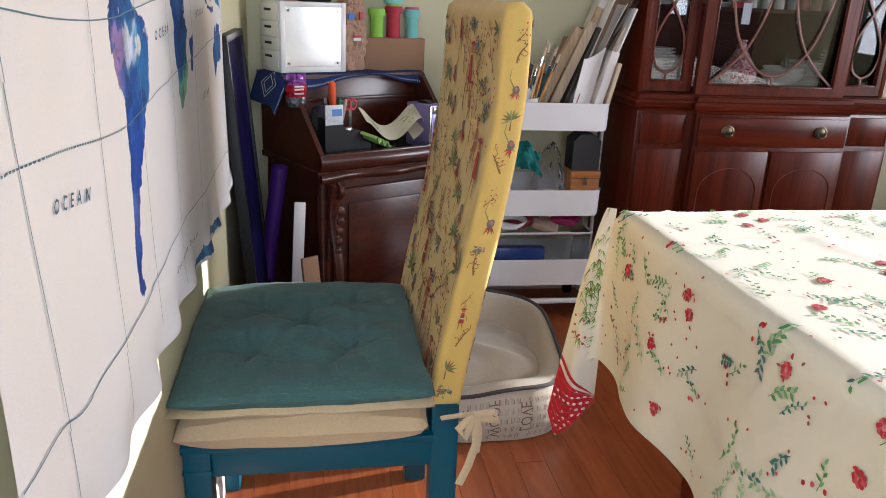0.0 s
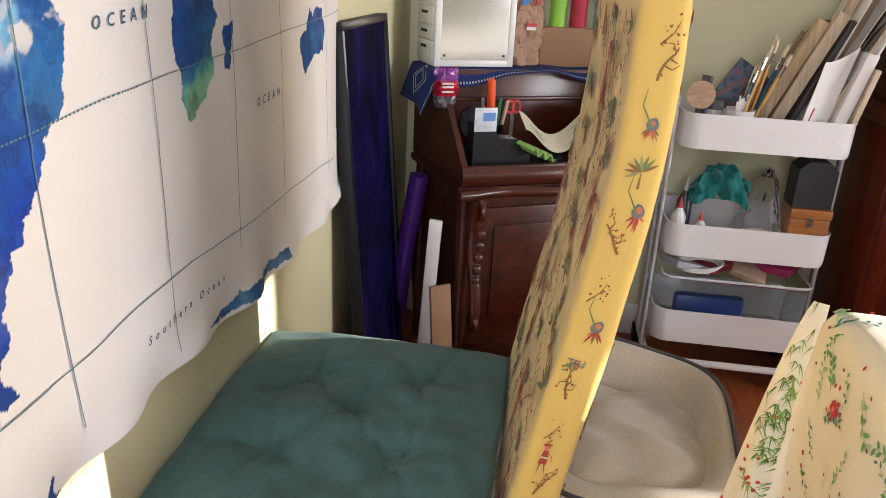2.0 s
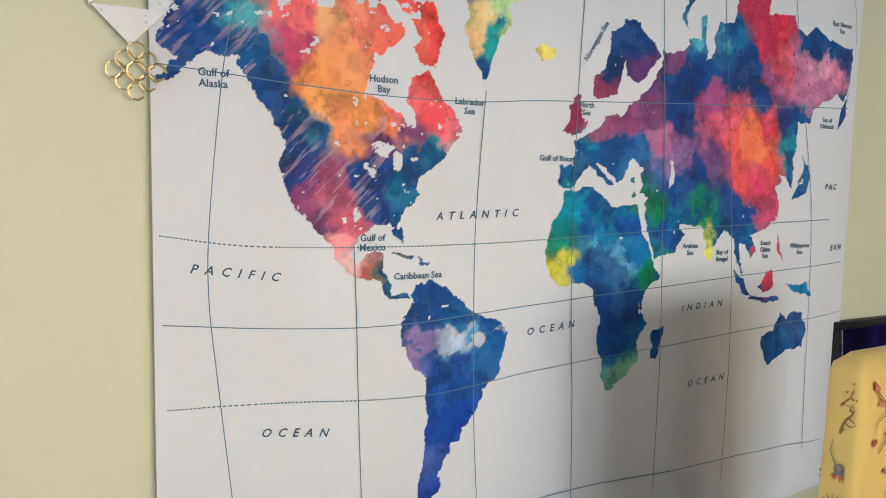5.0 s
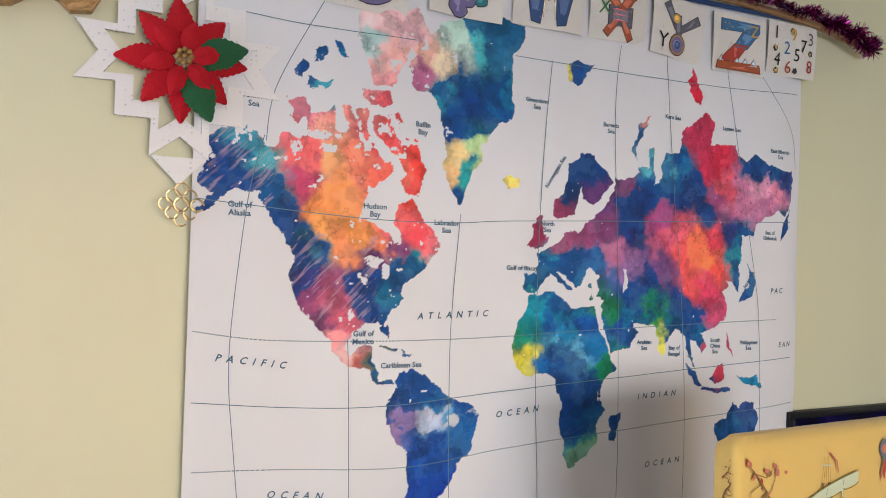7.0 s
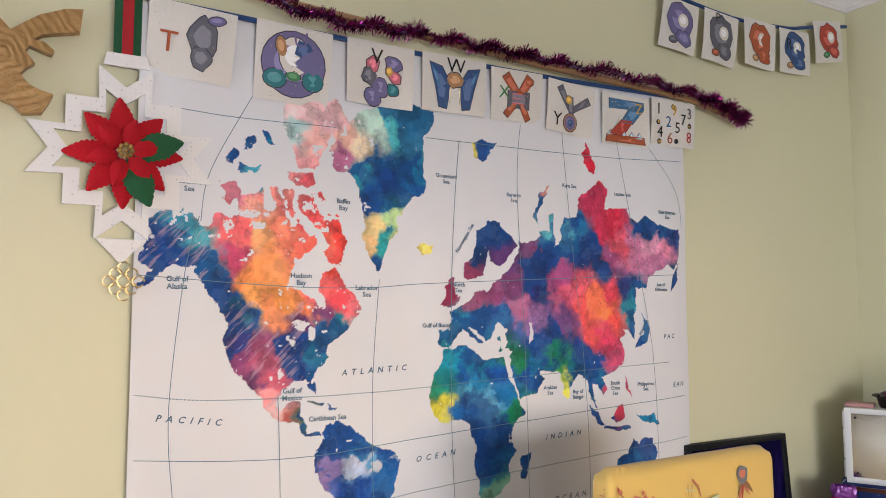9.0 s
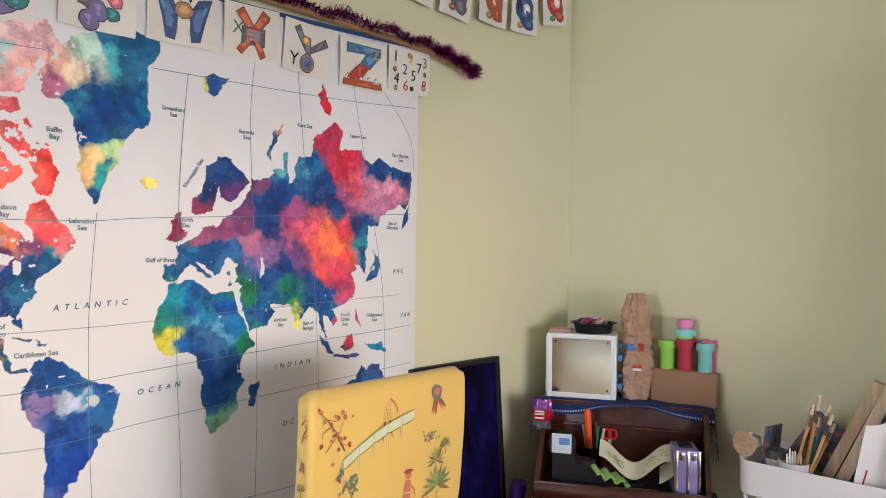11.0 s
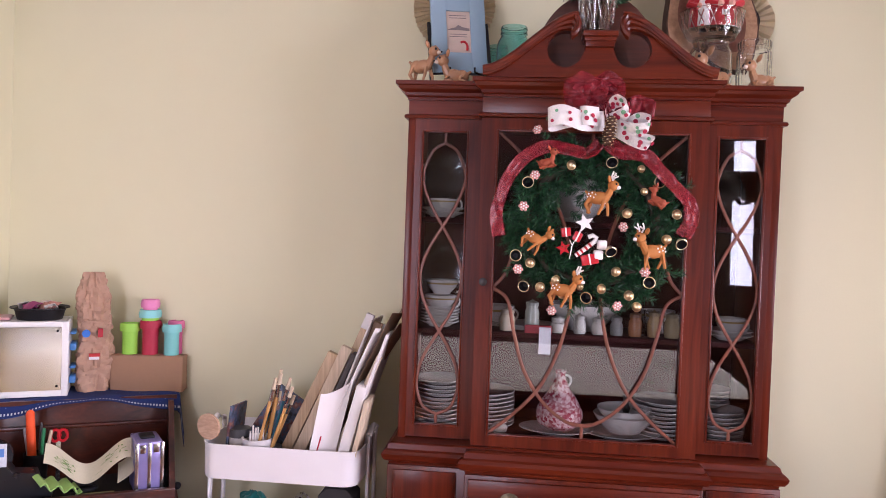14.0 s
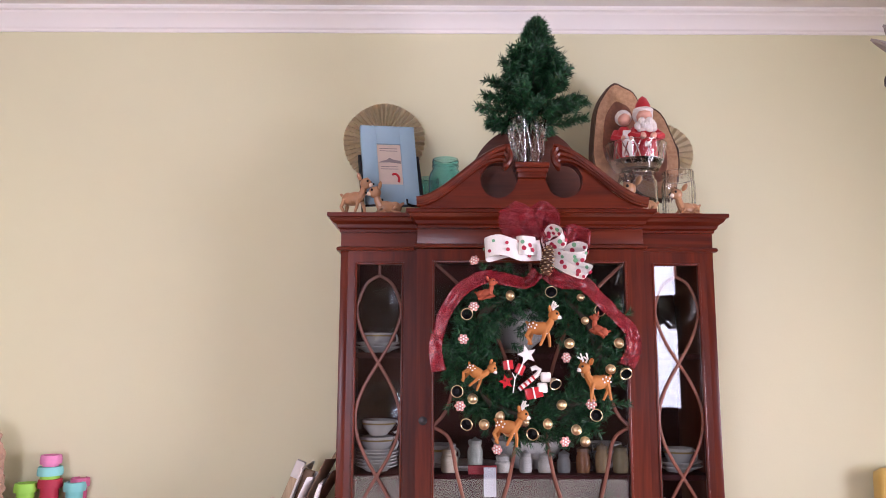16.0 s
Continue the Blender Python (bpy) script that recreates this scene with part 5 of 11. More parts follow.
def leaning_panel():
    t = thing("dark_painting", (0.30, -0.40, 0.0), "dark blue painting in a thin black frame leaning against the wall", "painting")
    m = Matrix.Translation((0.345, -0.405, 0.0)) @ Matrix.Rotation(radians(-4.3), 4, "Y")
    b = B()
    W2, H2 = 0.215, 1.04
    for y0, y1, z0, z1 in ((-W2, W2, 0, 0.018), (-W2, W2, H2 - 0.018, H2), (-W2, -W2 + 0.018, 0.018, H2 - 0.018), (W2 - 0.018, W2, 0.018, H2 - 0.018)):
        box(b, -0.02, 0.008, y0, y1, z0, z1, 0.002)
    part("frame", add(B(), b, m), M["black"], t)
    k = Nodes("dark_blue_canvas")
    k.colour(k.ramp(k.noise((8, 8, 5), 6, 0.65, 0.8), (0.35, (0.002, 0.002, 0.006)), (0.55, (0.006, 0.004, 0.045)), (0.75, (0.03, 0.012, 0.12))))
    k.set(Roughness=0.7, Specular_IOR_Level=0.05)
    part("canvas", add(B(), box(B(), -0.018, 0.0, -W2 + 0.018, W2 - 0.018, 0.018, H2 - 0.018), m), k.m, t)


leaning_panel()

# ---- teal dining chair with a yellow slipcover ----
yellow = fabric("yellow_slipcover", (0.70, 0.48, 0.125), vary=0.06, weave=1500, bump=0.12)
TOILE = {"stem": (0.24, 0.13, 0.04), "red": (0.36, 0.05, 0.03), "rose": (0.50, 0.16, 0.09), "green": (0.16, 0.21, 0.07), "sage": (0.30, 0.30, 0.12), "slate": (0.14, 0.15, 0.16), "plum": (0.24, 0.09, 0.08), "pale": (0.55, 0.60, 0.40)}


def toile(p, u, v, kind, s=1.0):
    """One printed motif of the slipcover at u, v."""
    T = TOILE
    if kind == "branch":
        path = p.twig(u, v, 0.13 * s, random.uniform(1.0, 2.2), T["stem"], [T["red"], T["rose"], T["stem"]], 8, 0.011 * s, random.uniform(-1.2, 1.2), 0.0032)
        for x, y in path[2:]:
            a = random.uniform(0, 6.28)
            p.stroke([(x, y), (x + 0.02 * s * math.cos(a), y + 0.02 * s * math.sin(a)), (x + 0.032 * s * math.cos(a + 0.5), y + 0.032 * s * math.sin(a + 0.5))], 0.0018, T["stem"])
            p.disc(x + 0.033 * s * math.cos(a + 0.5), y + 0.033 * s * math.sin(a + 0.5), 0.004 * s, random.choice([T["red"], T["rose"]]), n=6, wobble=0.3)
    elif kind == "bloom":
        for i in range(11):
            p.leaf(u, v, random.uniform(0.022, 0.042) * s, 0.006 * s, random.uniform(-2.6, -0.5), random.choice([T["red"], T["rose"], T["stem"]]))
        p.disc(u, v + 0.008 * s, 0.014 * s, T["slate"], 1.1, 0, 10, 0.15)
        p.disc(u, v + 0.01 * s, 0.008 * s, T["rose"], 1, 0, 8, 0.2)
        p.stroke([(u, v), (u - 0.03 * s, v + 0.05 * s), (u - 0.025 * s, v + 0.09 * s)], 0.002, T["green"])
    elif kind == "palm":
        p.stroke([(u, v - 0.05 * s), (u, v)], 0.003, T["stem"])
        for i in range(10):
            p.leaf(u, v, 0.05 * s, 0.010 * s, math.pi * i / 9 * 1.25 - 0.4, random.choice([T["sage"], T["green"], T["stem"]]))
    elif kind == "figure":
        p.poly([(u - 0.014 * s, v), (u + 0.016 * s, v), (u + 0.010 * s, v + 0.055 * s), (u - 0.006 * s, v + 0.058 * s)], random.choice([T["red"], T["rose"], T["red"]]))
        p.disc(u + 0.002 * s, v + 0.068 * s, 0.010 * s, T["rose"], n=8)
        p.stroke([(u - 0.006 * s, v), (u - 0.01 * s, v - 0.04 * s)], 0.006 * s, T["stem"])
        p.stroke([(u + 0.008 * s, v), (u + 0.016 * s, v - 0.035 * s)], 0.006 * s, T["stem"])
        p.leaf(u - 0.016 * s, v + 0.078 * s, 0.036 * s, 0.012 * s, 0, T["red"])
        p.stroke([(u - 0.010 * s, v + 0.028 * s), (u + 0.013 * s, v + 0.025 * s)], 0.0022, T["pale"], 1)
        p.stroke([(u + 0.008 * s, v + 0.045 * s), (u + 0.026 * s, v + 0.030 * s), (u + 0.030 * s, v + 0.012 * s)], 0.004 * s, T["rose"], 0.6)
        for q in range(5):
            p.stroke([(u + (-0.010 + 0.005 * q) * s, v + 0.002), (u + (-0.004 + 0.003 * q) * s, v + 0.04 * s)], 0.0009, T["stem"], 0.4)
    elif kind == "bridge":
        deck = [(u + (-0.085 + 0.019 * i) * s, v + (0.0065 * i + 0.010 * math.sin(math.pi * i / 10)) * s) for i in range(11)]
        for (x0, y0), (x1, y1) in zip(deck, deck[1:]):
            p.poly([(x0, y0 - 0.002 * s), (x1, y1 - 0.002 * s), (x1, y1 + 0.016 * s), (x0, y0 + 0.016 * s)], T["pale"])
        p.stroke([(x, y + 0.017 * s) for x, y in deck], 0.0016, T["sage"], 1)
        for i in range(0, 10, 2):
            (x0, y0), (x1, y1) = deck[i], deck[i + 2]
            arch = [(x0 + (x1 - x0) * k / 6, y0 + (y1 - y0) * k / 6 - 0.010 * s * math.sin(math.pi * k / 6) ** 0.5 * (1 if k in (0, 6) else 0.4)) for k in range(7)]
            p.stroke(arch, 0.0018, T["green"], 1)
            p.stroke([(x0, y0), (x0 + 0.001, y0 - 0.026 * s)], 0.003, T["pale"], 0.6)
            p.stroke([(x0 + 0.002, y0), (x0 + 0.003, y0 - 0.030 * s)], 0.0012, T["sage"], 0.5)
            p.stroke([(x0, y0 + 0.004 * s), (x0 + 0.002, y0 + 0.014 * s)], 0.001, T["slate"], 1)
        for k in range(12):
            p.leaf(u - 0.075 * s + random.uniform(-0.02, 0.03) * s, v - random.uniform(0.01, 0.05) * s, 0.018 * s, 0.008 * s, random.uniform(0, 6), random.choice([T["slate"], T["green"], T["red"]]))
    elif kind == "spray":
        for i in range(16):
            p.disc(u + random.gauss(0, 0.014) * s, v + random.gauss(0, 0.022) * s, random.uniform(0.002, 0.0045) * s, random.choice([T["red"], T["rose"], T["stem"]]), n=6, wobble=0.3)
        p.stroke([(u - 0.03 * s, v - 0.03 * s), (u, v), (u + 0.012 * s, v + 0.03 * s)], 0.002, T["stem"])
    elif kind == "bush":
        for i in range(26):
            p.leaf(u + random.gauss(0, 0.016) * s, v + random.gauss(0, 0.010) * s, 0.018 * s, 0.007 * s, random.uniform(0, 6), random.choice([T["green"], T["sage"], T["slate"]]))
        for i in range(5):
            p.flower(u + random.gauss(0, 0.014) * s, v + random.gauss(0, 0.01) * s, 0.007 * s, [T["rose"], T["red"]], T["pale"], 5)


SKEW = -0.045  # the chair stands a little askew


def back_x(z, inner):
    """The leaning back: its inner and outer faces by height."""
    s = max(0.0, (z - 0.44) / 0.71)
    outer = 0.749 + 0.083 * s + 0.019 * math.sin(math.pi * min(1.0, s) ** 1.6)
    return outer - 0.060 + 0.012 * s if inner else outer


def dining_chair(loc, label, with_cushions):
    """Built at its place by the wall; copies move it."""
    t = thing("dining_chair", (0.48, -1.19, 0.0), label, "chair", "dining chairs")
    paint = M["teal_paint"]
    Y0, Y1 = -1.405, -0.965
    for x, y, w in ((0.252, Y0, 0.048), (0.252, Y1 - 0.048, 0.048)):
        b = B()
        box(b, x, x + w, y, y + w, 0.0, 0.375, 0.004)
        box(b, x - 0.002, x + w + 0.002, y - 0.002, y + w + 0.002, 0.325, 0.333, 0.002)
        part("leg", b, paint, t)
    for y in (Y0, Y1 - 0.05):
        b = prism(B(), [(0.700, 0.0), (0.75, 0.0), (0.745, 0.445), (0.695, 0.445)], y, y + 0.05, "y")
        bmesh.ops.bevel(b, geom=b.edges[:], offset=0.003, segments=2, affect="EDGES")
        part("leg", b, paint, t)
    for y in (Y0 + 0.006, Y1 - 0.03):
        part("side_rail", box(B(), 0.30, 0.697, y, y + 0.024, 0.315, 0.372, 0.003), paint, t)
    for x in (0.258, 0.71):
        part("cross_rail", box(B(), x, x + 0.024, Y0 + 0.05, Y1 - 0.05, 0.315, 0.372, 0.003), paint, t)
    part("seat", box(B(), 0.245, 0.70, Y0 - 0.008, Y1 + 0.008, 0.372, 0.388, 0.005), paint, t)
    # slipcover: a closed sleeve with round corners over the back
    def shell(u, v):
        z = 0.442 + 0.708 * v
        xi, xo, r = back_x(z, True), back_x(z, False), 0.011
        top = max(0.0, (v - 0.965) / 0.035)
        inset = 0.014 * (1 - math.sqrt(max(0.0, 1 - top * top)))
        hx, hy = (xo - xi) / 2 - inset, 0.2225 - inset
        # a rounded rectangle, walked evenly by its rim
        w, h = hx - r * 0.9, hy - r
        per = (4 * h + 4 * w) + 2 * math.pi * r
        t = (u % 1.0) * per
        for q, (length, nx, ny) in enumerate(((2 * h, 1, 0), (2 * w, 0, 1), (2 * h, -1, 0), (2 * w, 0, -1))):
            arc = math.pi / 2 * r
            if t <= length:
                f = t - length / 2
                px, py = nx * hx - ny * f, ny * hy + nx * f
                break
            t -= length
            if t <= arc:
                b0 = (0, 90, 180, 270)[q] + 90 * t / arc
                cx, cy = ((w, h), (-w, h), (-w, -h), (w, -h))[q]
                px, py = cx + (hx - w) * math.cos(radians(b0)), cy + r * math.sin(radians(b0))
                break
            t -= arc
        wrinkle = 0.0022 * noise.noise((u * 14, v * 6, 1.0)) + 0.0008 * noise.noise((u * 40, v * 14, 4.0))
        flare = 0.003 * math.sin(u * 60) * max(0.0, 0.06 - v) / 0.06
        return Vector(((xi + xo) / 2 + px + (wrinkle + flare) * (1 if px > 0 else -1) + SKEW * (0.2225 + py), -1.1775 + py, z))
    b = B()
    sheet(b, shell, 120, 56, 0, True)
    top = [v for v in b.verts if v.co.z > 1.1499]
    bmesh.ops.contextual_create(b, geom=top)
    cover = part("slipcover", b, yellow, t, "yellow cotton slipcover printed with a garden toile", smooth=60)
    random.seed(11)
    # prints on the inner face, the side edge and the outer face
    kinds = ["branch", "bloom", "spray", "figure", "palm", "bush", "branch", "spray"]
    p = Print()
    for i in range(8):
        for j in range(13):
            toile(p, 0.02 + 0.056 * i + random.uniform(-0.012, 0.012) + 0.028 * (j % 2), 0.03 + 0.054 * j + random.uniform(-0.015, 0.015), kinds[(i * 3 + j * 5) % 8], random.uniform(0.55, 0.9))
    p.shapes = [(q, c) for q, c in p.shapes if all(0.010 < a < 0.435 and 0.004 < z < 0.68 for a, z in q)]
    p.build("toile_print", lambda u, v, lift: Vector((back_x(0.442 + v, True) - lift - 0.0016 + SKEW * u, -1.40 + u, 0.442 + v)), M["print_cloth"], cover)
    p = Print()
    for j, k in enumerate(("bush", "palm", "branch", "figure", "spray", "branch", "bush", "bloom", "spray", "branch", "bloom", "palm", "bloom", "branch", "spray")):
        toile(p, 0.025 + random.uniform(-0.010, 0.010), 0.03 + 0.045 * j, k, random.uniform(0.32, 0.5))
    p.shapes = [(q, c) for q, c in p.shapes if all(0.006 < a < 0.044 and 0.004 < z < 0.68 for a, z in q)]
    p.build("toile_print", lambda u, v, lift: Vector((back_x(0.442 + v, True) + u, -1.40 - lift - 0.0010, 0.442 + v)), M["print_cloth"], cover)
    p = Print()
    toile(p, 0.165, 0.555, "bridge", 1.02)
    toile(p, 0.192, 0.628, "figure", 1.0)
    toile(p, 0.080, 0.59, "branch", 1.25)
    toile(p, 0.070, 0.63, "spray", 1.2)
    toile(p, 0.342, 0.655, "bloom", 1.15)
    toile(p, 0.321, 0.575, "bush", 0.55)
    toile(p, 0.395, 0.69, "branch", 0.6)
    toile(p, 0.347, 0.515, "palm", 0.6)
    toile(p, 0.375, 0.545, "palm", 0.4)
    toile(p, 0.357, 0.459, "palm", 0.95)
    toile(p, 0.095, 0.515, "bush", 0.6)
    toile(p, 0.26, 0.44, "figure", 0.9)
    for i in range(6):
        for j in range(6):
            toile(p, 0.04 + 0.07 * i + random.uniform(-0.02, 0.02), 0.03 + 0.066 * j, kinds[(i * 5 + j * 3) % 8], 0.8)
    p.shapes = [(q, c) for q, c in p.shapes if all(0.010 < a < 0.436 and 0.004 < z < 0.685 for a, z in q)]
    p.build("toile_print", lambda u, v, lift: Vector((back_x(0.442 + v, False) + lift + 0.0016 + SKEW * u, -1.40 + u, 0.442 + v)), M["print_cloth"], cover)
    return t


chair = dining_chair(None, "teal painted wooden dining chair with a yellow toile slipcover", True)


def tied_cushion():
    t = thing("seat_cushion", (0.46, -1.19, 0.42), "plump cream cotton seat cushion tied to the chair", "cushion")
    part("pad", pillow(B(), 0.251, 0.682, -1.470, -1.0, 0.376, 0.500, 36, 0.30, 0.014, 2.0), M["cream_cloth"], t)
    tie = B()
    tube(tie, [(0.705, -1.44, 0.44), (0.74, -1.452, 0.452), (0.765, -1.437, 0.445), (0.775, -1.42, 0.43)], 0.005, 6, squash=(1.0, 0.5))
    for loop in ([(0.762, -1.44, 0.443), (0.735, -1.455, 0.425), (0.748, -1.455, 0.405), (0.765, -1.44, 0.437)], [(0.765, -1.44, 0.443), (0.80, -1.445, 0.45), (0.812, -1.44, 0.43), (0.77, -1.437, 0.437)], [(0.765, -1.44, 0.44), (0.772, -1.445, 0.39), (0.758, -1.45, 0.345), (0.742, -1.45, 0.305)], [(0.768, -1.44, 0.44), (0.776, -1.437, 0.40), (0.772, -1.44, 0.365)]):
        tube(tie, loop, 0.008, 6, squash=(1.0, 0.3))
    part("tie", tie, M["cream_cloth"], t, "knotted cream cotton tie")


tied_cushion()
t = thing("chair_pad", (0.46, -1.19, 0.478), "tufted teal linen chair pad with a cream edge", "cushion")
TUFTS = [(0.3, 0.3), (0.7, 0.3), (0.3, 0.7), (0.7, 0.7), (0.5, 0.5)]
part("pad", pillow(B(), 0.250, 0.684, -1.490, -0.985, 0.478, 0.552, 84, 0.30, 0.016, 7.0, TUFTS), M["teal_cloth"], t)
part("underside", pillow(B(), 0.249, 0.685, -1.493, -0.983, 0.476, 0.514, 44, 0.24, 0.012, 7.0), M["cream_cloth"], t, "cream cotton edge of the pad")

# ---- dining table and its cloth ----
TX0, TX1, TY0, TY1, TZ = 1.118, 2.93, -2.2, -1.183, 0.75
t = thing("dining_table", (2.08, -1.7, 0.0), "large wooden dining table under a printed cloth", "table")
part("tabletop", box(B(), TX0 + 0.004, TX1 - 0.004, TY0 + 0.004, TY1 - 0.004, TZ - 0.035, TZ - 0.004, 0.006), M["mahogany_x"], t)
part("apron", box(box(box(box(B(), TX0 + 0.12, TX1 - 0.12, TY1 - 0.14, TY1 - 0.12, 0.63, 0.715), TX0 + 0.12, TX1 - 0.12, TY0 + 0.12, TY0 + 0.14, 0.63, 0.715), TX0 + 0.12, TX0 + 0.14, TY0 + 0.14, TY1 - 0.14, 0.63, 0.715), TX1 - 0.14, TX1 - 0.12, TY0 + 0.14, TY1 - 0.14, 0.63, 0.715), M["mahogany_x"], t)
for x in (TX0 + 0.16, TX1 - 0.16):
    for y in (TY0 + 0.16, TY1 - 0.16):
        part("leg", lathe(B(), [(0.022, 0.0), (0.026, 0.08), (0.02, 0.12), (0.032, 0.3), (0.036, 0.5), (0.03, 0.6), (0.04, 0.64), (0.04, 0.715)], (x, y, 0), 16), M["mahogany"], t)

DROP = 0.335
z_seed = 3.3


def cloth_point(a, b, lift=0.0):
    """The draped tablecloth: a and b run along the table, from outside its rim."""
    L, W = TX1 - TX0, TY1 - TY0
    da, db = max(-a, a - L, 0.0), max(-b, b - W, 0.0)
    sa, sb = (-1 if a < 0 else 1), (-1 if b < 0 else 1)
    cx, cy = min(max(a, 0), L) + TX0, min(max(b, 0), W) + TY0
    if da == 0 and db == 0:
        w = 0.004 * max(0.0, noise.noise((a * 4.0, b * 4.0, 2.0))) + 0.004 * max(0, 1 - abs(b - 0.80 - 0.1 * a) / 0.018) + 0.003 * max(0, 1 - abs(a - 0.33 + 0.03 * math.sin(b * 9)) / 0.03) * max(0.0, noise.noise((a * 7, b * 7, 5.0)) + 0.3)
        return Vector((cx, cy, TZ + w + lift))
    r = math.hypot(da, db)
    th = math.atan2(db, da)
    k = math.sin(2 * th)
    s = r / DROP
    crease = 0.004 * noise.noise((a * 14, b * 14, z_seed)) + 0.003 * abs(noise.noise((a * 6 + b * 3, b * 9, 4.0)))
    ripple = crease + 0.014 * math.sin((a if db > da else b) * 17 + 1.0) + 0.012 * noise.noise((a * 5, b * 5, 9.0))
    out = 0.006 + 0.02 * s + ripple * s * (1 - k) + k * r * 0.05 + 0.012 * min(1.0, r / 0.02)
    z = TZ - math.sqrt(max(0.0, r * r - (k * r * 0.05) ** 2)) * (1.0 + 0.05 * k)
    d = out + lift
    return Vector((cx + sa * math.cos(th) * d, cy + sb * math.sin(th) * d, z - (0.0 if r > 0.01 else 0)))


tablecloth = thing("tablecloth", (2.08, -1.7, TZ), "cream cotton tablecloth printed with red flowers and green sprigs", "tablecloth")
LW, WW = TX1 - TX0, TY1 - TY0


def north_drop(a):
    """The cloth's overhang on the cabinet's side: short but for the corner."""
    q = min(1.0, max(0.0, (a - 0.02) / 0.25))
    return DROP + (0.012 - DROP) * q * q * (3 - 2 * q)


def draped(u, v):
    a = -DROP + u * (LW + 2 * DROP)
    return cloth_point(a, -DROP + v * (WW + DROP + north_drop(a)))


b = sheet(B(), draped, 150, 110, 0.0015)
part("cloth", b, fabric("cream_tablecloth", (0.78, 0.735, 0.60), vary=0.05, weave=900, bump=0.08), tablecloth, smooth=80)
random.seed(23)
p = Print()
GREENS = [(0.10, 0.30, 0.10), (0.18, 0.42, 0.17), (0.06, 0.19, 0.17), (0.32, 0.50, 0.28)]
REDS = [(0.50, 0.02, 0.03), (0.42, 0.03, 0.04), (0.58, 0.10, 0.12)]


def sprig(u, v):
    k = random.random()
    if k < 0.12:
        p.flower(u, v, 0.012, REDS, (0.6, 0.25, 0.25), 8)
        for i in range(5):
            p.leaf(u + random.gauss(0, 0.008), v + random.gauss(0, 0.008), 0.010, 0.0045, random.uniform(0, 6), random.choice(REDS))
    elif k < 0.28:
        for i in range(3):
            p.disc(u + random.gauss(0, 0.012), v + random.gauss(0, 0.012), 0.0042, random.choice(REDS), 0.8, random.uniform(0, 3), 8)
        p.twig(u, v, 0.04, random.uniform(0, 6.3), GREENS[0], GREENS, 5, 0.011, 0.4, 0.0014)
    else:
        c = random.choice(GREENS)
        p.twig(u, v, random.uniform(0.035, 0.075), random.uniform(0, 6.3), c, [c, random.choice(GREENS)], 8, random.uniform(0.009, 0.014), random.uniform(-0.8, 0.8), 0.0014)


# the print gathers in a wreath-like band that crosses the rim
for i in range(1150):
    a, c = random.uniform(-DROP + 0.03, LW + DROP - 0.03), random.uniform(-DROP + 0.03, WW + DROP - 0.03)
    if c > WW + north_drop(a) - 0.04 or (a < 0 and c > WW) or (a < 0 and c < 0) or (a > LW and c > WW) or (a > LW and c < 0):
        continue
    ring = abs(math.hypot((a - LW / 2) / (LW / 2 - 0.1), (c - WW / 2) / (WW / 2 - 0.02)) - 1.0)
    if random.random() < (0.85 if ring < 0.30 or a < 0 else 0.2):
        sprig(a, c)
for i in range(900):
    a = random.uniform(-DROP + 0.01, LW + DROP - 0.01)
    p.disc(a, random.uniform(-DROP + 0.01, WW + north_drop(a) - 0.01), 0.0024, random.choice([(0.5, 0.04, 0.04), (0.3, 0.08, 0.04)]), 1.3, random.uniform(0, 3), 6)
p.build("cloth_print", lambda u, v, lift: cloth_point(u, v, lift + 0.001), M["print_cloth"], tablecloth)


# the hanging corner fold, with a pine sprig and a dotted tip
def flap_low(u):
    return 0.30 - 0.146 * u if u < 0.72 else 0.195 + 0.20 * (u - 0.72)


def flap_at(u, z, lift=0.0):
    s = max(0.0, (0.75 - z) / 0.5)
    o = u * (0.02 + 0.082 * s ** 0.75) + 0.004
    k = 0.004 + 0.022 * math.sin(math.pi * min(1, u)) * min(1.0, s * 1.5) + 0.006 * math.sin(9 * u + 4 * s) * s + lift
    return Vector((1.108 - 0.85 * o - 0.53 * k, -1.175 + 0.53 * o - 0.85 * k, z))


part("corner_fold", sheet(B(), lambda u, v: flap_at(u, 0.752 + (flap_low(u) - 0.752) * v), 24, 40, 0.0015), bpy.data.materials["cream_tablecloth"], tablecloth, "hanging corner with a red dotted tip", smooth=80)
p = Print()


def tip_z(u, s):
    top = 0.315 + 0.085 * u
    return top + (flap_low(u) + 0.001 - top) * s


for j in range(14):
    for i in range(12):
        u0, u1, s0, s1 = i / 12, (i + 1) / 12, j / 14, (j + 1) / 14
        col = (0.50, 0.012, 0.02) if j != 1 else (0.74, 0.66, 0.58)
        p.poly([(u0, tip_z(u0, s0)), (u1, tip_z(u1, s0)), (u1, tip_z(u1, s1)), (u0, tip_z(u0, s1))], col)
for j in range(12):
    for i in range(7):
        u, z = (i + 0.5 + 0.5 * (j % 2)) / 7.5, 0.37 - 0.0145 * j
        if tip_z(u, 0.2) > z > flap_low(u) + 0.006 and u < 0.97:
            p.poly([(u + 0.04 * math.cos(a), z + 0.0036 * math.sin(a)) for a in (2 * math.pi * k / 8 for k in range(8))], (0.78, 0.70, 0.66))
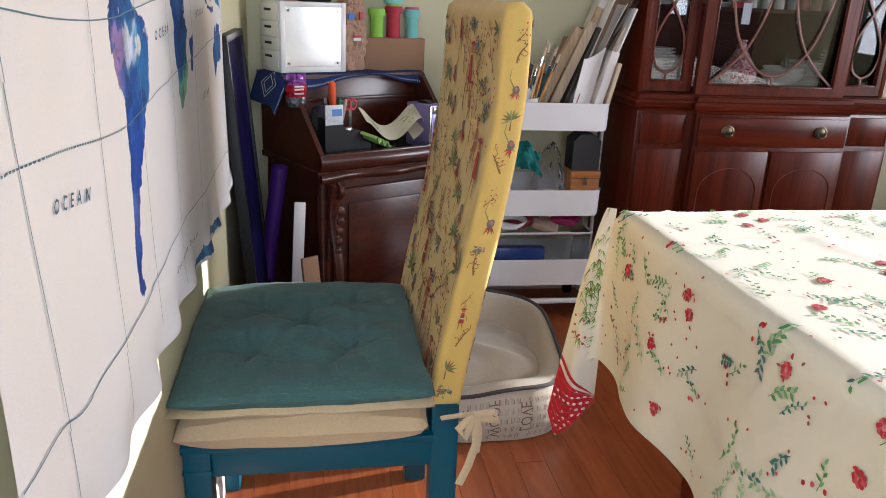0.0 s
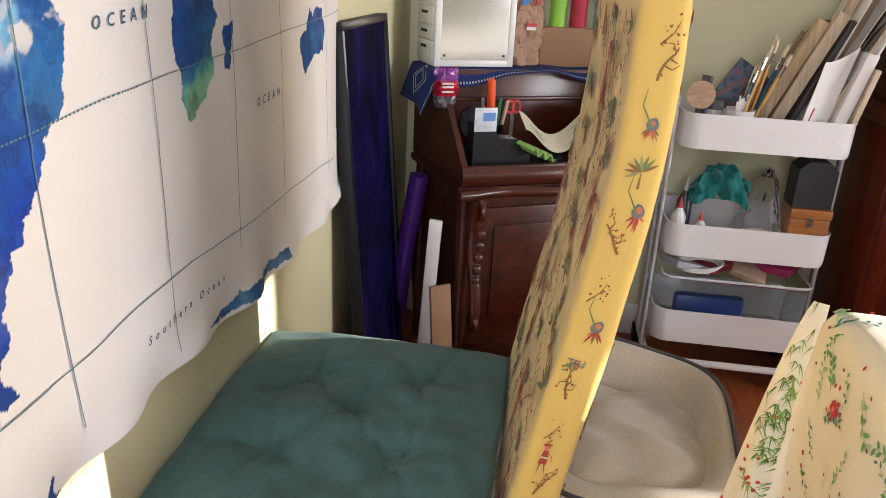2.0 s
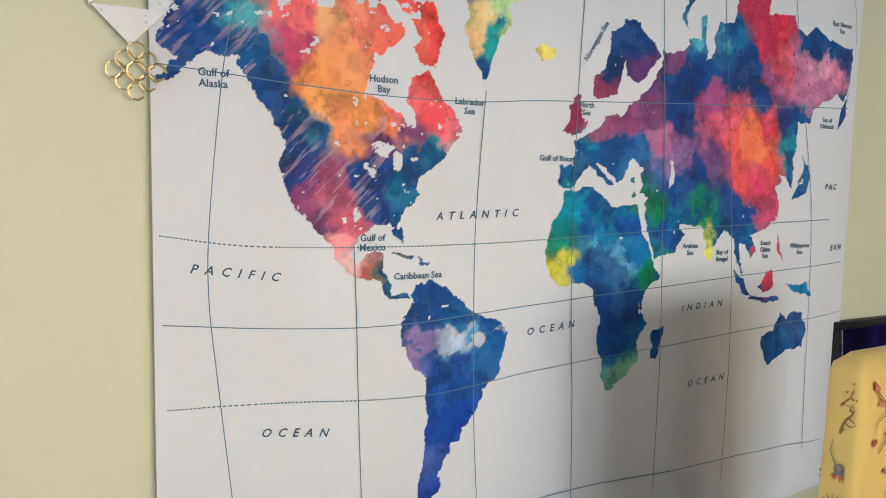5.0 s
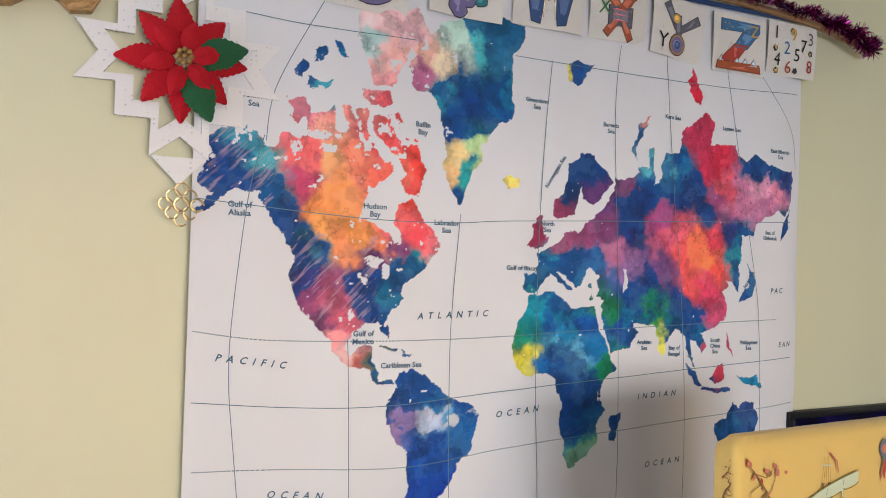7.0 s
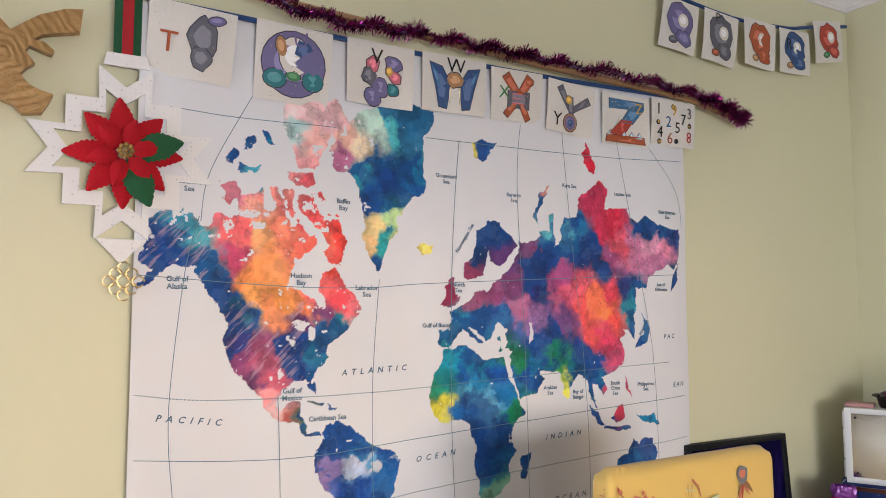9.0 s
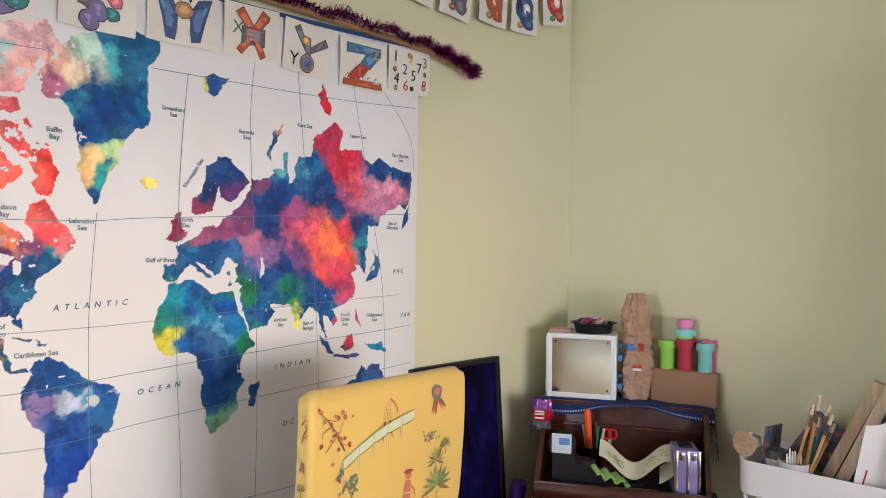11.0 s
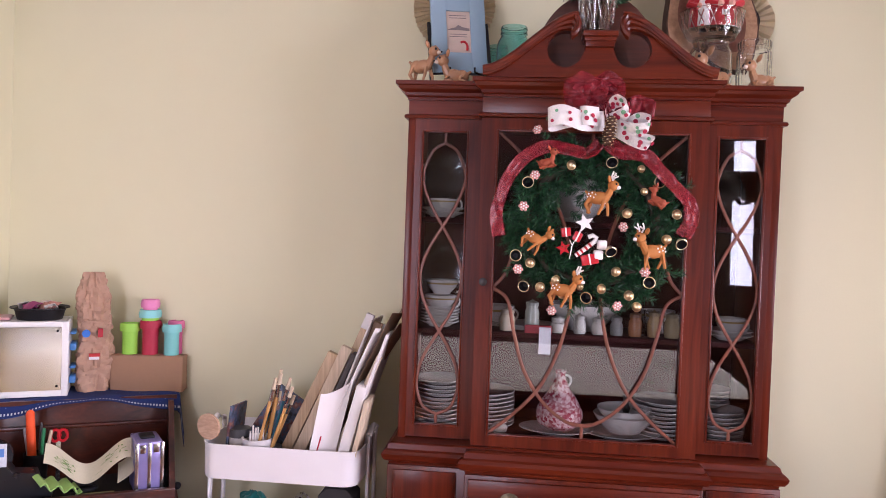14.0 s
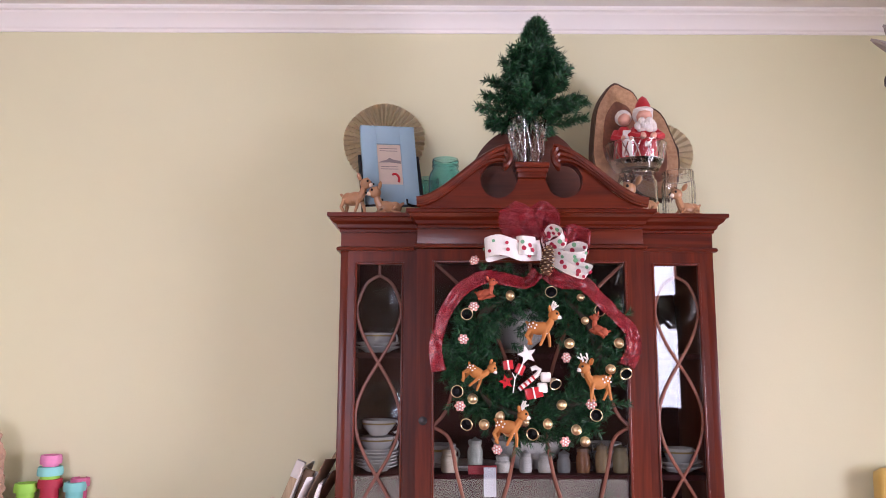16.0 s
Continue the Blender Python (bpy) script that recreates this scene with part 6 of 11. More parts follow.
for i in range(95):
    u, z = (random.gauss(0.55, 0.2), random.gauss(0.57, 0.06)) if i < 60 else (random.gauss(0.12, 0.05), random.gauss(0.5, 0.05))
    for k in range(4):
        a, L = random.uniform(-2.6, -0.5), random.uniform(0.012, 0.028)
        du, dz = math.cos(a) * L / 0.06, math.sin(a) * L
        if 0.03 < u < 0.97 and 0.03 < u + du < 0.97 and z + dz > tip_z(u, 0) + 0.01:
            w = 0.022
            p.poly([(u - w, z), (u + du, z + dz), (u + w, z)], random.choice([(0.07, 0.17, 0.02), (0.15, 0.28, 0.05), (0.24, 0.36, 0.09)]))
for i in range(14):
    u, z = random.uniform(0.1, 0.9), random.uniform(0.44, 0.66)
    p.poly([(u + 0.04 * math.cos(a), z + 0.0032 * math.sin(a)) for a in (2 * math.pi * k / 7 for k in range(7))], (0.5, 0.05, 0.02))
p.build("corner_print", lambda u, v, lift: flap_at(u, v, lift + 0.0012), M["print_cloth"], tablecloth)


# ---- pet bed on the floor ----
def pet_bed():
    t = thing("pet_bed", (0.96, -0.59, 0.0), "beige plush pet bed with a printed canvas outside", "pet bed")
    cx, cy, rx, ry = 0.955, -0.585, 0.262, 0.30

    def rim(a):
        """Height of the wall round the bed: lower in front."""
        return 0.185 + 0.045 * math.sin(a) + 0.012 * math.sin(4 * a + 0.5)

    def ring(a, k):
        c, s = math.cos(a), math.sin(a)
        q = (abs(c) ** 3.2 + abs(s) ** 3.2) ** (-1 / 3.2)
        return cx + rx * k * q * c, cy + ry * k * q * s

    def outer(u, v):
        a = 2 * math.pi * u
        z = rim(a) * v
        x, y = ring(a, 0.94 + 0.06 * math.sin(math.pi * min(1, v * 1.05)) - 0.02 * v)
        w = 0.006 * noise.noise((x * 14, y * 14, z * 10))
        return Vector((x + w, y + w, 0.004 + z))

    def inner(u, v):
        a = 2 * math.pi * u
        h = rim(a)
        z = h + 0.02 * math.sin(math.pi * v * 0.6) - (h - 0.10) * v * v
        bulge = 0.92 - 0.24 * v - 0.035 * math.sin(math.pi * v) + 0.012 * math.sin(6 * a) * v
        x, y = ring(a, bulge)
        return Vector((x, y, 0.004 + z))
    k = fabric("printed_canvas", (0.58, 0.50, 0.40), weave=600, vary=0.08)
    o = part("outer_wall", sheet(B(), outer, 72, 12, 0, True), k, t, "cream canvas side printed with brown words", smooth=80)
    plush = fabric("beige_plush", (0.52, 0.44, 0.34), weave=260, sheen=0.6, vary=0.12, bump=0.6)
    part("bolster", sheet(B(), inner, 72, 14, 0, True), plush, t, smooth=80)
    pad = B()

    def top(u, v):
        a, r = 2 * math.pi * u, 0.76 * v
        x, y = ring(a, r)
        return Vector((x, y, 0.125 + 0.045 * (1 - v * v) + 0.012 * noise.noise((x * 8, y * 8, 4)) + 0.006 * math.sin(x * 40 + 3 * math.sin(y * 20))))
    sheet(pad, top, 60, 16, 0, True)
    part("mattress", pad, plush, t, smooth=80)
    pipe = B()
    tube(pipe, [Vector((*ring(2 * math.pi * i / 80, 0.925), rim(2 * math.pi * i / 80) + 0.006)) for i in range(80)], 0.0065, 6, closed=True)
    part("piping", pipe, fabric("grey_piping", (0.07, 0.06, 0.06)), t, "dark grey piping")
    brown = [plain("bed_print_dark", (0.20, 0.13, 0.09), 0.9), plain("bed_print_light", (0.36, 0.27, 0.2), 0.9)]
    rng = random.Random(4)
    words = ["WOOF", "LOVE", "WOOF", "LOVE"]
    pr = Print()
    for i in range(44):
        u = 0.52 + 0.46 * i / 44
        if i % 5 == 2:
            word = words[(i // 5) % 4]

            def bend(co, u=u):
                return outer(u + co.y / 1.7, 0.5 + co.x / 0.19) + (outer(u, 0.5) - Vector((cx, cy, outer(u, 0.5).z))).normalized() * 0.002
            letters(word, 0.045, brown[0], Matrix.Rotation(radians(0), 4, "Z"), t, "printed_word", flat=0.0, bend=bend)
        else:
            for j in range(5):
                v0 = 0.08 + 0.17 * j
                for s in range(3):
                    du = 0.0022 * s
                    c = rng.choice([(0.26, 0.18, 0.12), (0.38, 0.29, 0.21), (0.42, 0.36, 0.28)])
                    pr.poly([(u - 0.003 + du, v0), (u - 0.0018 + du, v0), (u - 0.0018 + du, v0 + rng.uniform(0.06, 0.13)), (u - 0.003 + du, v0 + 0.1)], c)
    pr.build("canvas_print", lambda u, v, lift: outer(u, v) + (outer(u, v) - Vector((cx, cy, outer(u, v).z))).normalized() * (lift + 0.001), M["print_smooth"], o)


pet_bed()

# ---- china cabinet ----
CX = 2.106
cabinet = thing("china_cabinet", (CX, 0.07, 0.0), "tall dark mahogany china cabinet with glazed doors and a broken pediment", "china cabinet")
wv, wh = M["mahogany"], M["mahogany_x"]
brass = plain("aged_brass", (0.13, 0.10, 0.06), 0.4, 0.85, vary=0.3)
SIDE_Y, DOOR_Y, BACK = -0.045, -0.082, 0.25


def moulding(bm, profile, x0, x1, y, z, ret=True):
    """A cornice: (out, up) profile run along the front, with returned ends."""
    n = len(profile)
    b = B()
    rows = []
    for x, y0, k in ((x0, BACK, -1), (x0, y, -1), (x1, y, 1), (x1, BACK, 1)):
        row = []
        for o, u in profile:
            yy = y0 if y0 == BACK else y - o
            row.append(b.verts.new((x + k * o, yy, z + u)))
        rows.append(row)
    for p, q in zip(rows, rows[1:]):
        for i in range(n - 1):
            b.faces.new((p[i], p[i + 1], q[i + 1], q[i]))
    for i in (0, n - 1):
        b.faces.new([r[i] for r in rows])
    return add(bm, b)


CORNICE = [(0.0, 0.0), (0.006, 0.0), (0.006, 0.006), (0.012, 0.010), (0.014, 0.018), (0.026, 0.026), (0.030, 0.034), (0.036, 0.036), (0.036, 0.046), (0.0, 0.046)]
BAND = [(0.0, 0.0), (0.007, 0.0), (0.009, 0.004), (0.007, 0.009), (0.003, 0.011), (0.0, 0.011)]
WAIST = [(0.0, 0.0), (0.004, 0.0), (0.006, 0.008), (0.016, 0.012), (0.022, 0.022), (0.024, 0.030), (0.018, 0.038), (0.010, 0.042), (0.006, 0.055), (0.0, 0.058)]

# upper carcass
for x in (1.614, 2.570):
    part("side_panel", box(B(), x, x + 0.020, SIDE_Y, BACK, 0.84, 1.734, 0.001), wv, cabinet)
    part("side_frieze", box(B(), x + 0.001, x + 0.019, SIDE_Y + 0.026, BACK, 1.7345, 1.79), wh, cabinet)
part("back_panel", box(B(), 1.634, 2.570, 0.238, 0.249, 0.84, 1.79), M["interior"], cabinet, "dark red lined back")
part("top_board", box(B(), 1.614, 2.590, SIDE_Y + 0.001, BACK, 1.805, 1.822), wh, cabinet)
part("floor_board", box(B(), 1.634, 2.570, SIDE_Y + 0.03, 0.238, 0.85, 0.868), M["interior"], cabinet)
for z in (1.160, 1.468):
    part("shelf", box(B(), 1.635, 2.569, -0.005, 0.237, z - 0.014, z, 0.002), M["interior"], cabinet, "dark red shelf")
part("frieze", box(B(), 1.614, 2.590, SIDE_Y, SIDE_Y + 0.025, 1.735, 1.806), wh, cabinet)
part("frieze", box(B(), 1.815, 2.398, DOOR_Y, SIDE_Y - 0.001, 1.735, 1.806, 0.001), wh, cabinet)
part("cornice", moulding(B(), CORNICE, 1.618, 2.586, SIDE_Y - 0.006, 1.781), wh, cabinet, smooth=25)
part("cornice", moulding(B(), CORNICE, 1.824, 2.389, DOOR_Y - 0.006, 1.786), wh, cabinet, smooth=25)
part("bead_moulding", moulding(B(), BAND, 1.612, 2.592, SIDE_Y - 0.001, 1.732), wh, cabinet, smooth=25)
part("bead_moulding", moulding(B(), BAND, 1.814, 2.399, DOOR_Y - 0.001, 1.735), wh, cabinet, smooth=25)


def sash(parent, name, x0, x1, z0, z1, gx0, gx1, gz0, gz1, y, depth):
    """A glazed frame: two stiles, two rails with a small moulded lip, and its pane."""
    b = B()
    rings = [[b.verts.new((x, yy, z)) for x, z in q] for yy in (y, y + depth) for q in (((x0, z0), (x1, z0), (x1, z1), (x0, z1)), ((gx0, gz0), (gx1, gz0), (gx1, gz1), (gx0, gz1)))]
    fo, fi, bo, bi = rings
    for i in range(4):
        j = (i + 1) % 4
        for q in ((fo[i], fo[j], fi[j], fi[i]), (bo[i], bi[i], bi[j], bo[j]), (fo[i], bo[i], bo[j], fo[j]), (fi[i], fi[j], bi[j], bi[i])):
            b.faces.new(q)
    bmesh.ops.bevel(b, geom=[e for e in b.edges if all(f.calc_area() for f in e.link_faces) and e.calc_face_angle(0) > 1], offset=0.0015, segments=2, affect="EDGES")
    f = part(name, b, wv, parent)
    lip = B()
    w = 0.006
    for q in ((gx0, gx0 + w, gz0, gz1), (gx1 - w, gx1, gz0, gz1), (gx0 + w, gx1 - w, gz1 - w, gz1), (gx0 + w, gx1 - w, gz0, gz0 + w)):
        box(lip, q[0], q[1], y - 0.003, y + 0.012, q[2], q[3], 0.002)
    part("lip", lip, wv, f)
    glazing = box(B(), gx0 + 0.002, gx1 - 0.002, y + 0.0125, y + 0.0155, gz0 + 0.002, gz1 - 0.002)
    for v in glazing.verts:
        # old cabinet: its panes lean out at the top
        v.co.y -= (v.co.z - (gz0 + gz1) / 2) * math.tan(radians(1.05))
    pane = part("pane", glazing, M["pane"], f, "clear glass pane", smooth=0)
    pane.visible_shadow = False
    return f


def muntin(parent, pts, y, r=0.0042):
    """A curved glazing bar in front of the pane."""
    fine = []
    for i in range(len(pts) - 1):
        p0, p1, p2, p3 = pts[max(i - 1, 0)], pts[i], pts[i + 1], pts[min(i + 2, len(pts) - 1)]
        for k in range(7):
            s = k / 7
            fine.append(tuple(0.5 * (2 * b1 + (b2 - b0) * s + (2 * b0 - 5 * b1 + 4 * b2 - b3) * s * s + (3 * b1 - b0 - 3 * b2 + b3) * s ** 3) for b0, b1, b2, b3 in zip(p0, p1, p2, p3)))
    fine.append(pts[-1])
    part("glazing_bar", tube(B(), [(x, y, z) for x, z in fine], r, 6, squash=(1.0, 0.55)), M["muntin"], parent)


for x0, x1, g0, g1 in ((1.634, 1.815, 1.652, 1.780), (2.398, 2.570, 2.428, 2.554)):
    f = sash(cabinet, "side_window", x0, x1, 0.868, 1.735, g0, g1, 0.900, 1.702, SIDE_Y, 0.02)
    c, A = (g0 + g1) / 2, (g1 - g0) / 2 - 0.007
    for s in (-1, 1):
        pts = [(c, 1.668), (c + s * A * 0.6, 1.645)]
        z = 1.585
        while z > 1.0:
            pts.append((c + s * A * math.cos(math.pi * (z - 1.585) / 0.285), z))
            z -= 0.0475
        pts += [(c + s * A * 0.92, 0.985), (c + s * A * 0.62, 0.948), (c, 0.93)]
        muntin(f, pts, SIDE_Y + 0.009)
    muntin(f, [(c, 1.70), (c, 1.668)], SIDE_Y + 0.009)
    muntin(f, [(c, 0.93), (c, 0.902)], SIDE_Y + 0.009)

door = sash(cabinet, "glazed_door", 1.815, 2.398, 0.860, 1.733, 1.855, 2.353, 0.892, 1.703, DOOR_Y, 0.022)
for s in (-1, 1):
    def X(d, s=s):
        return CX - 0.002 + s * d
    muntin(door, [(X(-0.247), 1.285), (X(-0.205), 1.255), (X(-0.185), 1.17), (X(-0.155), 1.07), (X(-0.10), 0.985), (X(-0.03), 0.935), (X(0.03), 0.935)], DOOR_Y + 0.009, 0.0046)
    muntin(door, [(X(-0.035), 1.30), (X(-0.04), 1.24), (X(-0.065), 1.13), (X(-0.11), 1.03), (X(-0.17), 0.96), (X(-0.246), 0.895)], DOOR_Y + 0.009, 0.0046)
    muntin(door, [(X(-0.246), 1.70), (X(-0.17), 1.63), (X(-0.11), 1.56), (X(-0.065), 1.46), (X(-0.04), 1.36), (X(-0.035), 1.30)], DOOR_Y + 0.009, 0.0046)
    muntin(door, [(X(-0.247), 1.285), (X(-0.21), 1.33), (X(-0.185), 1.43), (X(-0.155), 1.53), (X(-0.10), 1.615), (X(0.0), 1.66)], DOOR_Y + 0.009, 0.0046)
muntin(door, [(CX, 0.935), (CX, 0.893)], DOOR_Y + 0.009, 0.0046)
muntin(door, [(CX - 0.035, 1.29), (CX + 0.035, 1.29)], DOOR_Y + 0.009, 0.0046)
muntin(door, [(CX, 1.66), (CX, 1.703)], DOOR_Y + 0.009, 0.0046)
part("knob", lathe(B(), [(0.002, 0), (0.0105, 0.001), (0.011, 0.004), (0.006, 0.006), (0.0, 0.0065)], (1.833, DOOR_Y, 1.30), 18, m=Matrix.Rotation(radians(90), 4, "X")), plain("dark_iron", (0.05, 0.045, 0.045), 0.4, 0.7), door, "small dark metal lock plate")


# broken pediment
M["backboard"] = wood("plain_backboard", (0.06, 0.014, 0.006), (0.11, 0.028, 0.013), 0, 0.45, 0.1)


def pediment():
    y0, y1 = DOOR_Y - 0.052, DOOR_Y - 0.022
    board = []
    for s in range(25):
        k = s / 24
        x = 1.825 + 0.215 * k
        board.append((x, 1.832 + 0.005 + 0.125 * (k * k * (3 - 2 * k))))
    half = [(1.825, 1.830)] + board
    # round opening beside the scroll
    hole = [(2.022 + 0.046 * math.cos(a), 1.902 + 0.046 * math.sin(a)) for a in (radians(62) + radians(262) * i / 21 for i in range(22))]
    left = half + [(2.045, 1.948)] + hole + [(2.071, 1.90), (2.071, 1.93), (2.106, 1.93), (2.106, 1.830)]
    b = prism(B(), left, y0, y1, "y")
    add(b, prism(B(), [(2 * CX - x, z) for x, z in left][::-1], y0, y1, "y"))
    ped = part("pediment", b, wh, cabinet, "broken swan-neck pediment")
    arch = [(CX + 0.158 * math.cos(a), 1.895 + 0.178 * math.sin(a)) for a in (math.pi * i / 32 for i in range(33))]
    part("pediment_back", prism(B(), [(CX + 0.158, 1.828)] + arch + [(CX - 0.158, 1.828)], -0.045, -0.03, "y"), M["backboard"], cabinet, "arched backboard behind the pediment")
    for s in (-1, 1):
        for k, (lift, r, out) in enumerate(((0.0, 0.0075, 0.010), (0.0145, 0.0085, 0.018), (0.030, 0.0085, 0.026))):
            path = []
            for i in range(30):
                q = i / 29
                x = 1.815 + 0.212 * q + 0.012 * k * q
                z = 1.838 + lift * (0.35 + 0.65 * q) + 0.118 * (q * q * (3 - 2 * q))
                path.append((CX + s * (x - CX), y0 - out * 0.55, z))
            cx, cz = 2.038, 1.956 + lift * 0.55
            e = path[-1]
            for i in range(1, 12):
                a = math.pi / 2 - i * (math.pi * 0.95) / 11
                rr = (0.013 + lift * 0.42)
                path.append((CX + s * (cx - 0.006 + rr * 0.75 * math.cos(a) - CX), y0 - out * 0.55, e[2] - rr + rr * math.sin(a)))
            part("scroll_moulding", tube(B(), path, r, 8, squash=(0.95, 1.15)), wh, ped)
    b = B()
    box(b, CX - 0.036, CX + 0.036, y0 - 0.018, y1, 1.905, 1.93, 0.002)
    box(b, CX - 0.044, CX + 0.044, y0 - 0.026, y1 + 0.005, 1.93, 1.944, 0.003)
    box(b, CX - 0.04, CX + 0.04, y0 - 0.022, y1, 1.918, 1.93, 0.003)
    part("plinth", b, wh, ped)


pediment()

# lower cabinet
part("waist_moulding", moulding(B(), WAIST, 1.606, 2.598, -0.095, 0.806), wh, cabinet, smooth=25)
part("waist_moulding", moulding(B(), WAIST, 1.812, 2.402, -0.125, 0.802), wh, cabinet, smooth=25)
part("lower_body", box(B(), 1.598, 2.606, -0.105, BACK, 0.07, 0.806, 0.002), wv, cabinet)
part("lower_front", box(B(), 1.806, 2.408, -0.136, -0.106, 0.07, 0.802, 0.002), wv, cabinet)
part("plinth_base", box(B(), 1.59, 2.614, -0.145, BACK, 0.0, 0.07, 0.006), wh, cabinet)
dr = part("drawer", box(B(), 1.816, 2.398, -0.146, -0.137, 0.688, 0.792, 0.003), wh, cabinet)
for x in (1.925, 2.345 - 0.055):
    b = lathe(B(), [(0.0, 0.0), (0.021, 0.0), (0.022, 0.003), (0.017, 0.005), (0.016, 0.003), (0.008, 0.006), (0.0, 0.008)], (x, -0.147, 0.744), 22, m=Matrix.Rotation(radians(90), 4, "X") @ Matrix.Diagonal((1.15, 1, 1, 1)))
    h = part("pull", b, brass, dr, "oval aged brass pull")
    tube_path = [(x + 0.017 * math.cos(a), -0.156 - 0.004 * math.sin(a), 0.742 - 0.016 * math.sin(a)) for a in (math.pi * i / 12 for i in range(13))]
    part("bail", tube(B(), tube_path, 0.0022, 6), brass, h)
for s in (0, 1):
    x0 = 1.812 if s == 0 else 2.110
    d = part("lower_door", box(B(), x0 + 0.004, x0 + 0.288, -0.146, -0.137, 0.085, 0.672, 0.003), wv, cabinet)
    arc = [(x0 + 0.146 + 0.115 * math.cos(a), -0.1475, 0.52 + 0.09 * math.sin(a)) for a in (math.pi * i / 20 for i in range(21))]
    arc = [(x0 + 0.261, -0.1475, 0.14)] + arc + [(x0 + 0.031, -0.1475, 0.14)]
    part("inlay_line", tube(B(), arc, 0.0016, 5), M["muntin"], d)
for x0 in (1.612, 2.422):
    d = part("side_panel_front", box(B(), x0, x0 + 0.17, -0.112, -0.1055, 0.69, 0.795, 0.002), wv, cabinet)
    bead = B()
    for i in range(28):
        ball(bead, (x0 + 0.006 + i * 0.0058, -0.1135, 0.695), 0.0024, 6)
    for i in range(16):
        ball(bead, (x0 + 0.006, -0.1135, 0.700 + i * 0.0058), 0.0024, 6)
        ball(bead, (x0 + 0.164, -0.1135, 0.700 + i * 0.0058), 0.0024, 6)
    part("bead_edge", bead, wv, d)
    d = part("side_panel_front", box(B(), x0, x0 + 0.17, -0.112, -0.1055, 0.09, 0.672, 0.002), wv, cabinet)

# ---- china in the cabinet ----
china, silver = M["china"], plain("silver_plate", (0.55, 0.54, 0.52), 0.18, 0.95, vary=0.1)
rim_gold = plain("gold_rim", (0.5, 0.35, 0.12), 0.3, 0.8)


def plate_profile(r):
    return [(0.0, 0.0), (r * 0.55, 0.0), (r * 0.6, 0.004), (r * 0.97, 0.013), (r, 0.0145), (r, 0.0165), (r * 0.96, 0.0158), (r * 0.6, 0.0075), (r * 0.5, 0.004), (0.0, 0.004)]


def plate_stack(x, y, z, r, n, where, step=0.0115):
    first = solo("dinner_plate", lathe(B(), plate_profile(r), (x, y, z), 40), china, "white china plate stacked " + where, "plate", "stacked plates", at=(x, y, z))
    for i in range(1, n):
        copy_thing(first, Matrix.Translation((x + random.uniform(-0.002, 0.002), y + random.uniform(-0.002, 0.002), z + step * i)) @ Matrix.Rotation(i * 1.3, 4, "Z"))


random.seed(31)
plate_stack(1.716, 0.07, 0.869, 0.072, 12, "on the cabinet floor")
plate_stack(1.708, 0.055, 1.161, 0.056, 6, "under the cups on the middle shelf", 0.0085)
plate_stack(1.845, 0.11, 0.869, 0.085, 9, "on the cabinet floor")
plate_stack(2.35, 0.11, 0.869, 0.085, 9, "on the cabinet floor")
plate_stack(2.49, 0.075, 0.869, 0.072, 8, "on the cabinet floor")
plate_stack(2.47, 0.10, 0.869 + 0.0115 * 8 + 0.006, 0.058, 4, "on the larger plates")
plate_stack(2.51, 0.06, 1.161, 0.062, 2, "on the middle shelf")
plate_stack(1.705, 0.06, 1.469, 0.062, 2, "on the upper shelf")


def cup(x, y, z, r=0.04, h=0.045, label="white china cup with a fine band", name="tea_cup"):
    t = thing(name, (x, y, z), label, "cup", "china cups")
    part("bowl", lathe(B(), [(0.0, 0.0), (r * 0.5, 0.0), (r * 0.55, 0.004), (r * 0.9, h * 0.55), (r, h), (r * 0.96, h), (r * 0.85, h * 0.55), (r * 0.45, 0.006), (0.0, 0.005)], (x, y, z), 28), china, t)
    part("band", lathe(B(), [(r * 0.935, h * 0.72), (r * 0.965, h * 0.72), (r * 0.985, h * 0.82), (r * 0.95, h * 0.82)], (x, y, z), 28), rim_gold, t, "dull gold band")
    part("handle", tube(B(), [(x + r * 0.9 + 0.014 * math.sin(a), y, z + h * 0.55 + 0.016 * math.cos(a)) for a in (math.pi * i / 8 for i in range(9))], 0.003, 6), china, t)
    return t


for x, y, z in ((1.708, 0.055, 1.161 + 0.048), (1.712, 0.055, 1.161 + 0.091)):
    cup(x, y, z, 0.046, 0.04)
cup(1.705, 0.055, 1.486, 0.045, 0.035)
cup(2.51, 0.06, 1.176, 0.04, 0.045)
cup(1.87, 0.13, 1.161, 0.05, 0.06)
cup(2.33, 0.14, 1.161, 0.05, 0.065)


def standing_plate(x, z, r, tilt=12, y=0.19, label="clear glass plate standing against the cabinet back", mat=None):
    m = Matrix.Rotation(radians(90 - tilt), 4, "X")
    solo("display_plate", lathe(B(), plate_profile(r), (x, y, z + r), 44, m=m), mat or M["glass"], label, "plate", at=(x, y, z + r))


smoke = glass("pressed_glass", (0.92, 0.95, 0.95), 0.08)
standing_plate(1.715, 1.469, 0.095, mat=smoke)
standing_plate(1.73, 1.161, 0.115, mat=smoke)
standing_plate(2.32, 1.469, 0.10, mat=smoke)
standing_plate(1.88, 1.469, 0.10, mat=smoke)
standing_plate(2.49, 1.469, 0.085, mat=smoke)


def platter(x, y, z, rx, ry):
    m = Matrix.Diagonal((rx, ry, 1, 1))
    solo("oval_platter", lathe(B(), plate_profile(1.0), (x, y, z), 44, m=m), china, "white oval china platter with a scalloped rim", "platter", at=(x, y, z))


